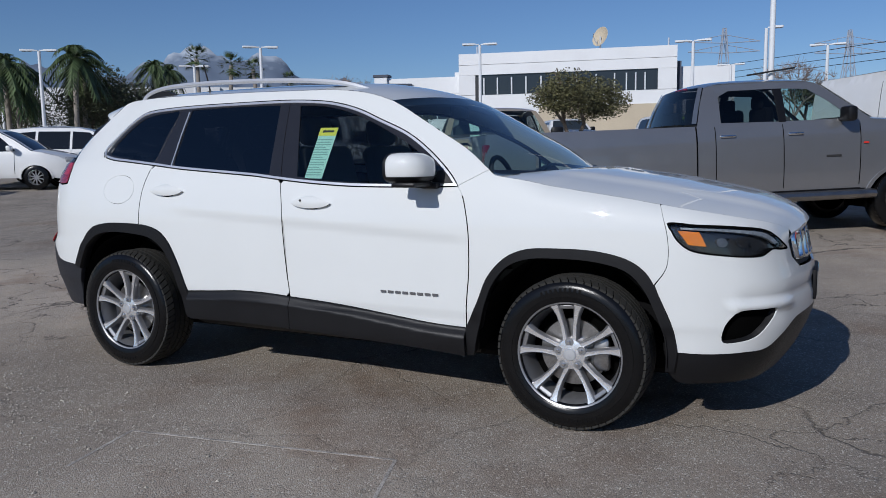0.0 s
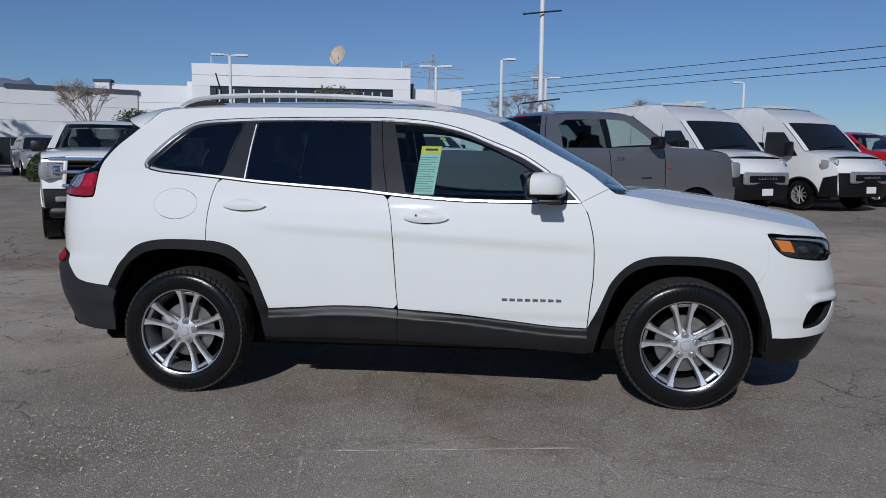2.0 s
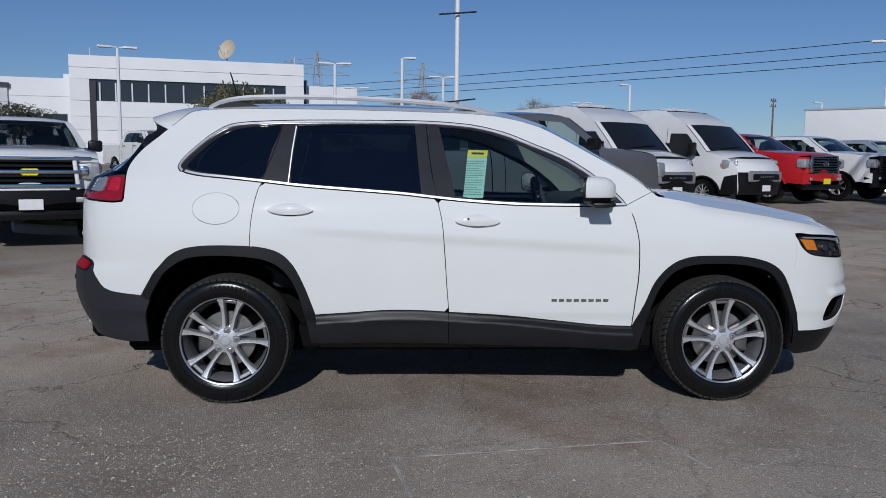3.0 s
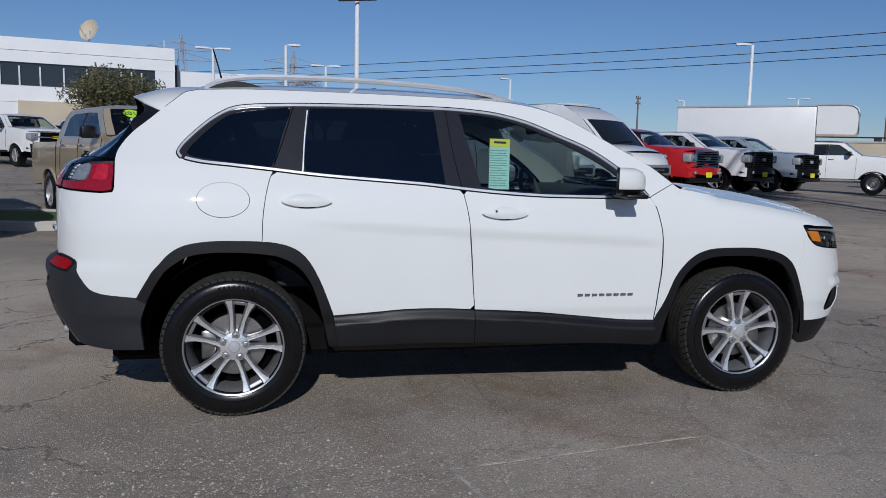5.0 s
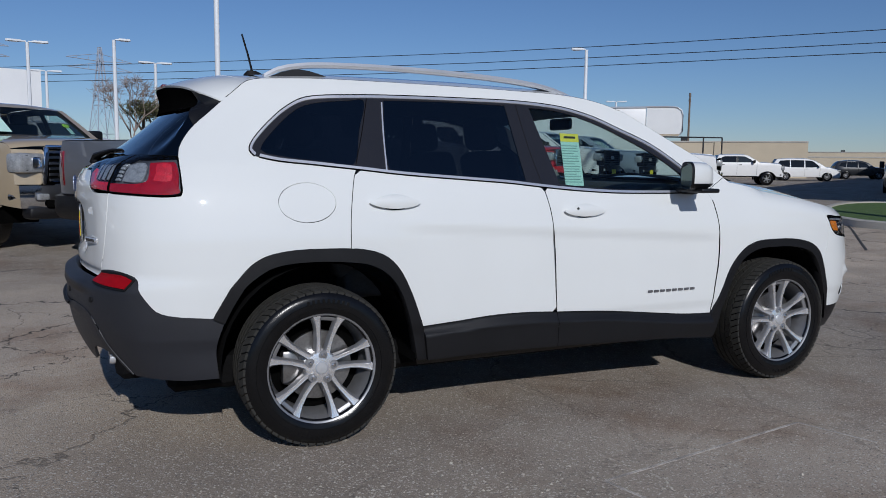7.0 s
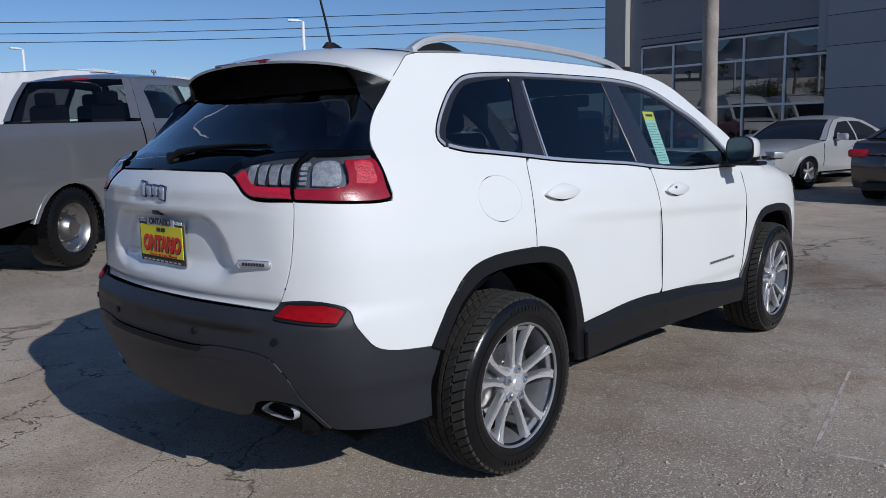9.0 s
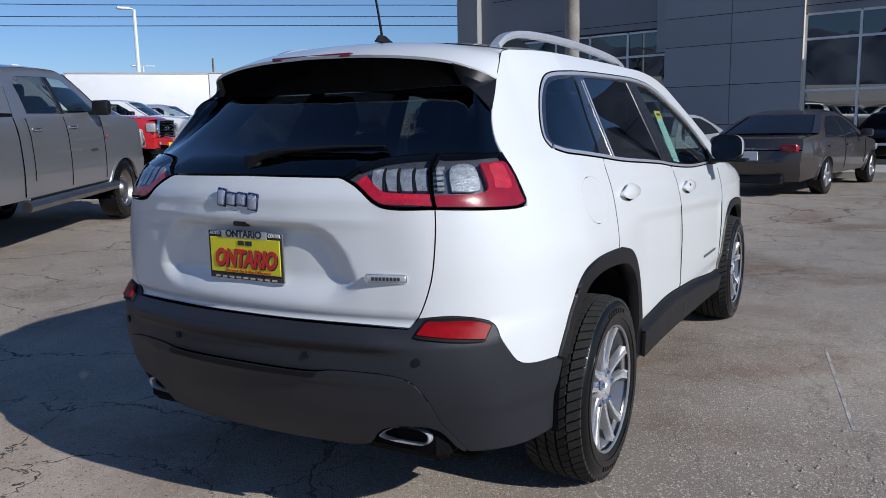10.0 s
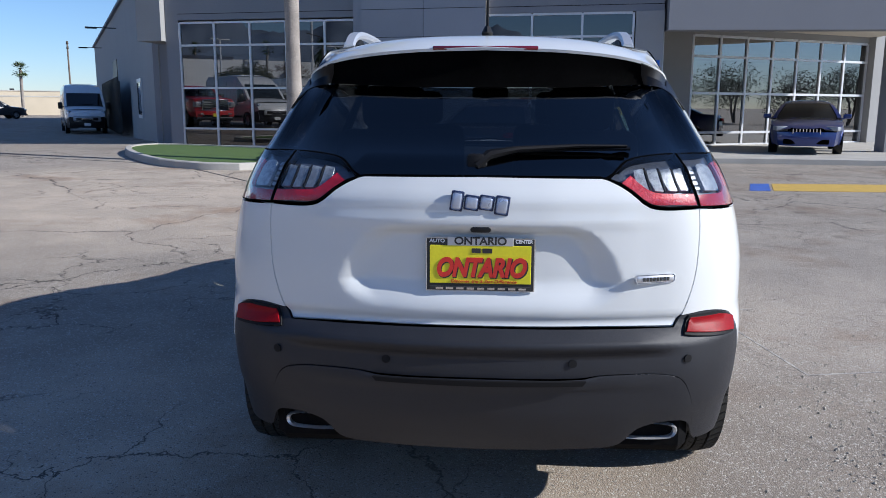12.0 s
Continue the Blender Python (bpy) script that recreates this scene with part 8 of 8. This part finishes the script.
def tall_pole():
    x, y = 1.04, 16.25
    p = thing("flag_pole", "tall white pole with two thin dark cross bars", "pole")
    part("mast", Geo().tube([(x, y, gz(x, y)), (x, y, 11.0)], [.07, .055], 12), POLE_WHITE, p)
    for z in (5.3, 3.0):
        part("cross_bar", Geo().box((x, y - .15, z), (1.1, .05, .04), .01, pose(0, 0, 0, 0, -8, 20)), DARK_METAL, p)


tall_pole()


def utility_pole(x, y, h, arms=True):
    p = thing("utility_pole", "weathered wooden utility pole", "pole")
    part("pole", Geo().tube([(x, y, gz(x, y)), (x, y, h)], [.13, .09], 8), POLE_WOOD, p)
    if arms:
        for z in (h - .3, h - .9):
            part("cross_arm", Geo().box((x, y, z), (1.3, .1, .1), 0, pose(0, 0, 0, 0, 0, 40)), POLE_WOOD, p)
            for k in (-.5, .5):
                part("insulator", Geo().tube([(x + k * .8, y + k * .66, z + .05), (x + k * .8, y + k * .66, z + .25)], .04, 6), DARK_METAL, p)


for q in ((40.6, 80.2, 9.0), (58.2, 61.8, 9.0), (92.0, 53.5, 9.2)):
    utility_pole(*q)


def pylon(x, y, h):
    p = thing("pylon", "distant steel lattice pylon", "pylon")
    m = Matrix.Translation((x, y, 0)) @ pose(0, 0, 0, 0, 0, 25)
    g = Geo()
    lv = [(0, 5.0), (.25, 3.6), (.5, 2.4), (.72, 1.4), (1.0, .5)]
    cs = [[m @ Vector((sx * w, sy * w, t * h)) for sx, sy in ((-1, -1), (1, -1), (1, 1), (-1, 1))] for t, w in lv]
    for i in range(4):
        for k in range(len(cs) - 1):
            g.tube([cs[k][i], cs[k + 1][i]], .16, 4)
            g.tube([cs[k][i], cs[k + 1][(i + 1) % 4]], .09, 4)
            g.tube([cs[k][(i + 1) % 4], cs[k + 1][i]], .09, 4)
        for c in cs[1:]:
            g.tube([c[i], c[(i + 1) % 4]], .09, 4)
    tagged(part("tower", g, LATTICE, p), kind="stuff")
    for t, w in ((.80, 13), (.88, 13)):
        g = Geo()
        for sx in (-1, 1):
            g.tube([m @ Vector((0, 0, t * h)), m @ Vector((sx * w, 0, t * h + .6))], .16, 4)
            g.tube([m @ Vector((0, 0, t * h + 3)), m @ Vector((sx * w, 0, t * h + .6))], .12, 4)
            for k in (.35, .7):
                g.tube([m @ Vector((sx * w * k, 0, t * h + .3)), m @ Vector((sx * w * k, 0, t * h + 3 * (1 - k) + .4))], .08, 4)
        tagged(part("cross_arm", g, LATTICE, p), kind="stuff")


pylon(-33, 300, 44)
pylon(8, 330, 44)
wires = thing("power_lines", "three thin power lines sagging across the sky", "cable")
for z, k in ((20.0, 0), (18.3, .4), (17.0, .8)):
    pts = [(-60, 225, z + .6), (-10, 180 + k, z), (24, 148, z - .3), (61, 116 + k, z), (83, 90, z), (104, 62.5 + k, z), (128, 36, z + .2), (150, 10, z + .8), (170, -12, z + 1)]
    part("wire", Geo().tube(smooth_line(pts, 12), .055, 4), DARK_METAL, wires)


for q in ((-60, 225), (170, -12)):
    utility_pole(*q, 21.5)


# ---------------------------------------------------------------- plants
BARK = mat("grey_brown_bark", (.14, .11, .085), .95, vary=.3, scale=5, fine=60, bump=.6, bump_scale=30)
BARK_PALE = mat("pale_winter_bark", (.26, .21, .18), .95, vary=.3, scale=5, fine=60)
PALM_BARK = mat("ringed_palm_bark", (.27, .24, .21), .9, vary=.3, scale=3, fine=40, bump=.7, bump_scale=18)


def leaf_mat(name, c):
    m = mat(name, c, .6, vary=.35, scale=2, fine=30)
    nt = m.node_tree
    g = nt.nodes.new("ShaderNodeNewGeometry")
    b = nt.nodes["Principled BSDF"]
    hs = nt.nodes.new("ShaderNodeHueSaturation")
    rg = nt.nodes.new("ShaderNodeMapRange")
    rg.inputs["To Min"].default_value, rg.inputs["To Max"].default_value = .55, 1.5
    nt.links.new(g.outputs["Random Per Island"], rg.inputs["Value"])
    nt.links.new(rg.outputs[0], hs.inputs["Value"])
    src = b.inputs["Base Color"].links[0].from_socket
    nt.links.new(src, hs.inputs["Color"])
    nt.links.new(hs.outputs[0], b.inputs["Base Color"])
    return m


LEAF = leaf_mat("olive_leaves", (.10, .095, .04))
LEAF_DARK = leaf_mat("dark_leaves", (.058, .066, .034))
FROND = leaf_mat("palm_fronds", (.065, .095, .035))
HEDGE = leaf_mat("clipped_hedge_leaves", (.04, .062, .018))


def limbs(rng, base, h, spread, n, depth=2):
    """A tapered trunk that forks into limbs; gives the tubes and the tips."""
    tubes, tips = [], []

    def grow(p, d, length, r, level):
        q = p + d * length
        mid = p.lerp(q, .5) + Vector((rng.uniform(-1, 1), rng.uniform(-1, 1), 0)) * length * .08
        tubes.append(([p, mid, q], [r, r * .8, r * .6]))
        if level == 0:
            tips.append(q)
            return
        for _ in range(rng.choice((2, 3, 3))):
            nd = (d + Vector((rng.uniform(-1, 1), rng.uniform(-1, 1), rng.uniform(-.2, .6))) * spread).normalized()
            grow(q, nd, length * rng.uniform(.55, .8), r * .6, level - 1)
    for _ in range(n):
        a = rng.uniform(0, 6.28)
        grow(base, Vector((math.cos(a) * .25, math.sin(a) * .25, 1)).normalized(), h, (.04 * h + .05) * (.5 if depth > 2 else 1), depth)
    return tubes, tips


def tree(x, y, h, rad, label, leaf, count, seed, bare=False, squash=.7):
    rng = random.Random(seed)
    z = gz(x, y)
    t = thing("tree", label, "tree")
    tubes, tips = limbs(rng, Vector((x, y, z)), h * .42, .75, 2 if not bare else 3, 3 if bare else 2)
    g = Geo()
    for pts, rs in tubes:
        g.tube(pts, rs, 6)
    if bare:
        for p in list(tips):
            for _ in range(9):
                d = Vector((rng.uniform(-1, 1), rng.uniform(-1, 1), rng.uniform(-.1, 1))).normalized()
                g.tube([p, p + d * rng.uniform(.4, 1.0) * h * .16], [.012, .005], 3)
    part("trunk", g, BARK_PALE if bare else BARK, t)
    if not bare or count:
        c = Vector((x, y, z + h * .66))
        lobes = [(c + Vector((rng.uniform(-.6, .6) * rad, rng.uniform(-.6, .6) * rad, rng.uniform(-.35, .35) * rad * squash)), rng.uniform(.4, .62) * rad) for _ in range(11)]
        verts, faces = [], []
        for _ in range(count):
            lc, lr = rng.choice(lobes)
            d = Vector((rng.gauss(0, 1), rng.gauss(0, 1), rng.gauss(0, 1))).normalized()
            p = lc + Vector((d.x, d.y, d.z * squash)) * lr * rng.uniform(.55, 1.05)
            a = Vector((rng.gauss(0, 1), rng.gauss(0, 1), rng.gauss(0, .6))).normalized()
            b = a.orthogonal().normalized()
            s = rng.uniform(.028, .075) * max(1, rad * .45)
            k = len(verts)
            verts += [tuple(p - a * s), tuple(p + b * s * .5), tuple(p + a * s), tuple(p - b * s * .5)]
            faces.append((k, k + 1, k + 2, k + 3))
        g = Geo()
        g.v, g.f = verts, faces
        part("crown", g, leaf, t, fix=False)
    return t


def palm(x, y, h, rad, label, seed, fan=True, trunk_r=.18, dead=True):
    rng = random.Random(seed)
    z = gz(x, y)
    t = thing("palm_tree", label, "palm")
    lean = Vector((rng.uniform(-.3, .3), rng.uniform(-.3, .3), 0))
    n = 14
    pts = [Vector((x, y, z)) + lean * (i / n) ** 2 + Vector((0, 0, h * i / n)) for i in range(n + 1)]
    rs = [trunk_r * (1.35 - .45 * min(1, i / 3)) * (1 + .05 * (i % 2)) for i in range(n + 1)]
    part("trunk", Geo().tube(pts, rs, 12), PALM_BARK, t)
    top = pts[-1]
    verts, faces = [], []
    nf = 38 if fan else 46
    for i in range(nf):
        a = rng.uniform(0, 6.28)
        el = rng.uniform(-.9, 1.25) if fan else rng.uniform(-.75, 1.4)
        d = Vector((math.cos(a) * math.cos(el), math.sin(a) * math.cos(el), math.sin(el)))
        if fan:
            c = top + d * rad * .55
            side_ = d.cross(Vector((0, 0, 1))).normalized()
            for k in range(13):
                f = (k - 6) / 6 * 1.35
                tip = c + (d * math.cos(f) + side_ * math.sin(f)) * rad * .5 - Vector((0, 0, .12 * rad * abs(f)))
                j = len(verts)
                w = side_ * .035 * rad
                verts += [tuple(c - w), tuple(c + w), tuple(tip)]
                faces.append((j, j + 1, j + 2))
            j = len(verts)
            verts += [tuple(top - side_ * .02), tuple(top + side_ * .02), tuple(c)]
            faces.append((j, j + 1, j + 2))
        else:
            prev = top
            for k in range(12):
                u = (k + 1) / 12
                p = top + d * rad * u + Vector((0, 0, -rad * .75 * u * u))
                ax = (p - prev).normalized()
                sd = ax.cross(Vector((0, 0, 1))).normalized()
                for sg in (-1, 1):
                    tip = p + sd * sg * rad * .26 * (1 - .5 * u) + ax * .12 * rad - Vector((0, 0, .10 * rad))
                    j = len(verts)
                    verts += [tuple(prev), tuple(p), tuple(tip)]
                    faces.append((j, j + 1, j + 2))
                prev = p
    g = Geo()
    g.v, g.f = verts, faces
    part("crown", g, FROND, t, fix=False)
    return t


palm(12.43, 4.33, 9.5, 1.9, "palm with a smooth grey trunk before the showroom", 3, False, .17)
for i, (x, y, h, r, fan) in enumerate(((-37.0, 40.7, 6.6, 1.15, True), (-35.8, 36.4, 6.6, 1.15, True), (-40.7, 37.2, 6.4, 1.5, False), (-42.0, 39.5, 6.5, 1.3, False), (-37.3, 27.8, 6.1, 2.0, False), (-39.0, 29.8, 5.7, 1.9, False), (-40.0, 25.5, 5.5, 2.2, False), (-41.0, 26.8, 5.1, 2.0, False),
                                        (-38.0, 45.2, 6.8, 1.1, True), (-48.7, 63.4, 7.9, 1.1, True), (-49.2, 60.2, 6.4, 1.0, True), (72.0, 47.5, 4.6, 1.0, True))):
    palm(x, y, h, r, "slender fan palm behind the lot" if fan else "feathery palm with arching fronds", 20 + i, fan, .16)
tree(-6.8, 26.3, 4.1, 2.15, "broad olive-green tree before the white offices", LEAF, 13000, 5, squash=.55)
tree(-19.7, 31.1, 4.0, 1.8, "bare winter tree in a parking bed", LEAF, 0, 6, True)
tree(-18.0, 32.2, 3.3, 1.5, "small dark green tree", LEAF_DARK, 6000, 7)
tree(.4, 40.5, 4.3, 1.2, "half-bare tree beyond the rows", LEAF, 500, 8, True)
tree(1.6, 41.5, 4.4, 1.3, "olive-green tree beyond the rows", LEAF, 4000, 9)
tree(8.5, 46.0, 4.0, 1.2, "thin tree beyond the vans", LEAF, 500, 10, True)
for i, (x, y, h, r) in enumerate(((-38.5, 30.5, 5.4, 3.0), (-42.0, 33.5, 6.4, 3.6), (-40.5, 35.5, 5.8, 3.2), (-47.5, 39.0, 5.8, 3.0), (-50, 33, 5.0, 2.8))):
    tree(x, y, h, r, "dense dark tree at the lot's far edge", LEAF_DARK, 8000, 30 + i, squash=.75)


# trees and palms added out of view, so that the glass mirrors dark foliage
for i, (x, y, h, r) in enumerate(((-27, -51, 4.2, 3.6), (-17, -53, 4.4, 3.8), (-7, -54, 4.2, 3.8), (4, -54, 4.4, 3.8), (14, -55, 4.2, 3.6), (-22, -52, 5.0, 3.6), (-12, -55, 5.4, 4.0), (-2, -53, 4.8, 3.4), (9, -56, 5.2, 3.8), (19, -54, 4.6, 3.4), (-33, -50, 5.0, 3.6), (-44, -34, 6.5, 4.0), (-47, -26, 7.0, 4.4), (-45, -17, 6.2, 4.2), (-48, -9, 7.2, 4.6), (-46, 0, 6.4, 4.2), (-44, -43, 6.4, 4.2))):
    tree(x, y, h, r, "dense dark tree out of view, mirrored in the showroom glass", LEAF_DARK, 5000, 50 + i, squash=.8)
for i, (x, y) in enumerate(((-36, -30), (-35, -19), (-37, -8), (-36, -3))):
    palm(x, y, 6.8, 1.9, "feathery palm out of view, mirrored in the showroom glass", 60 + i, False, .18)


def bush(x, y, r, h, label, seed, zc=None):
    rng = random.Random(seed)
    z = gz(x, y)
    b = thing("clipped_tree" if zc else "shrub", label, "shrub")
    verts, faces = [], []
    for _ in range(7000):
        d = Vector((rng.gauss(0, 1), rng.gauss(0, 1), rng.gauss(0, 1))).normalized()
        if d.z < -.35:
            d.z = -.35
        p = Vector((x + d.x * r, y + d.y * r, (zc or z + h * .3) + d.z * h * .7)) + d * rng.uniform(-.08, .05)
        a = Vector((rng.gauss(0, 1), rng.gauss(0, 1), rng.gauss(0, 1))).normalized()
        c = a.orthogonal().normalized()
        s = rng.uniform(.035, .075)
        k = len(verts)
        verts += [tuple(p - a * s), tuple(p + c * s * .6), tuple(p + a * s), tuple(p - c * s * .6)]
        faces.append((k, k + 1, k + 2, k + 3))
    g = Geo()
    g.v, g.f = verts, faces
    core = Geo().ball((x, y, zc or z + h * .3), (r * .93, r * .93, h * .65), None, 14)
    core.v = [(p[0], p[1], max(p[2], (zc or z + h * .3) - h * .24)) for p in core.v]
    part("inner_leaves", core, HEDGE, b)
    part("leaves", g, HEDGE, b, fix=False)
    part("trunk", Geo().tube([(x, y, z - .05), (x, y, (zc or z + h * .4))], .12, 8), BARK, b)


bush(-27.3, 30.9, 1.2, 1.45, "round clipped green tree on a short trunk", 41, 3.0)
bush(-16.2, 21.9, .9, 1.1, "low yellow-green shrub between cars", 42)
bush(-23.5, 35.0, .9, 1.1, "low clipped shrub by the white showroom", 43)


# ---------------------------------------------------------------- mountains
def mountains():
    m = bpy.data.materials.new("haze_tinted_snow_mountains")
    m.use_nodes = True
    nt = m.node_tree
    b = nt.nodes["Principled BSDF"]
    b.inputs["Roughness"].default_value = 1
    b.inputs["Specular IOR Level"].default_value = 0
    geo, sep, n1 = nt.nodes.new("ShaderNodeNewGeometry"), nt.nodes.new("ShaderNodeSeparateXYZ"), nt.nodes.new("ShaderNodeTexNoise")
    n1.inputs["Scale"].default_value, n1.inputs["Detail"].default_value = .012, 8
    nt.links.new(geo.outputs["Position"], sep.inputs[0])
    nt.links.new(geo.outputs["Position"], n1.inputs["Vector"])
    ad = nt.nodes.new("ShaderNodeMath")
    ad.operation = "MULTIPLY_ADD"
    nt.links.new(n1.outputs["Fac"], ad.inputs[0])
    ad.inputs[1].default_value = 260
    nt.links.new(sep.outputs["Z"], ad.inputs[2])
    rp = nt.nodes.new("ShaderNodeMapRange")
    rp.inputs["From Min"].default_value, rp.inputs["From Max"].default_value = 520, 575
    nt.links.new(ad.outputs[0], rp.inputs["Value"])
    # rock and snow tones, both with blue-grey haze put into the colour
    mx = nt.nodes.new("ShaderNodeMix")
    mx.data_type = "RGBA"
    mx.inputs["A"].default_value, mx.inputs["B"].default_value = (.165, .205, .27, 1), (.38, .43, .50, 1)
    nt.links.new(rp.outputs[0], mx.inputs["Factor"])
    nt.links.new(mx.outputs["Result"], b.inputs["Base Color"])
    ridge = ease([100, 118, 124, 128, 131.7, 135.5, 139.5, 143, 147, 152, 165, 180], [.02, .072, .094, .108, .126, .106, .100, .103, .098, .10, .085, .05])
    R_ = 3600
    rows_ = []
    for a in np.arange(100, 181, .4):
        top = float(ridge(a)) * R_
        col = []
        for k in range(25):
            u = k / 24
            rr = R_ * (.72 + .28 * u)
            px, py = rr * math.cos(radians(a)), rr * math.sin(radians(a))
            hz = top * u ** 1.15
            nz = noise.fractal(Vector((px * .0045, py * .0045, 3.1)), .85, 2.15, 8)
            col.append((px, py, hz + nz * 110 * u * (1.15 - u) * 1.6 + (nz * 75 if k == 24 else 0) - 3))
        rows_.append(col)
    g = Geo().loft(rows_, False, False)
    tagged(part("backdrop", g, m, fix=False, angle=60), "snow-crested mountain range with blue haze painted into its colour", "mountains", kind="structure")


mountains()
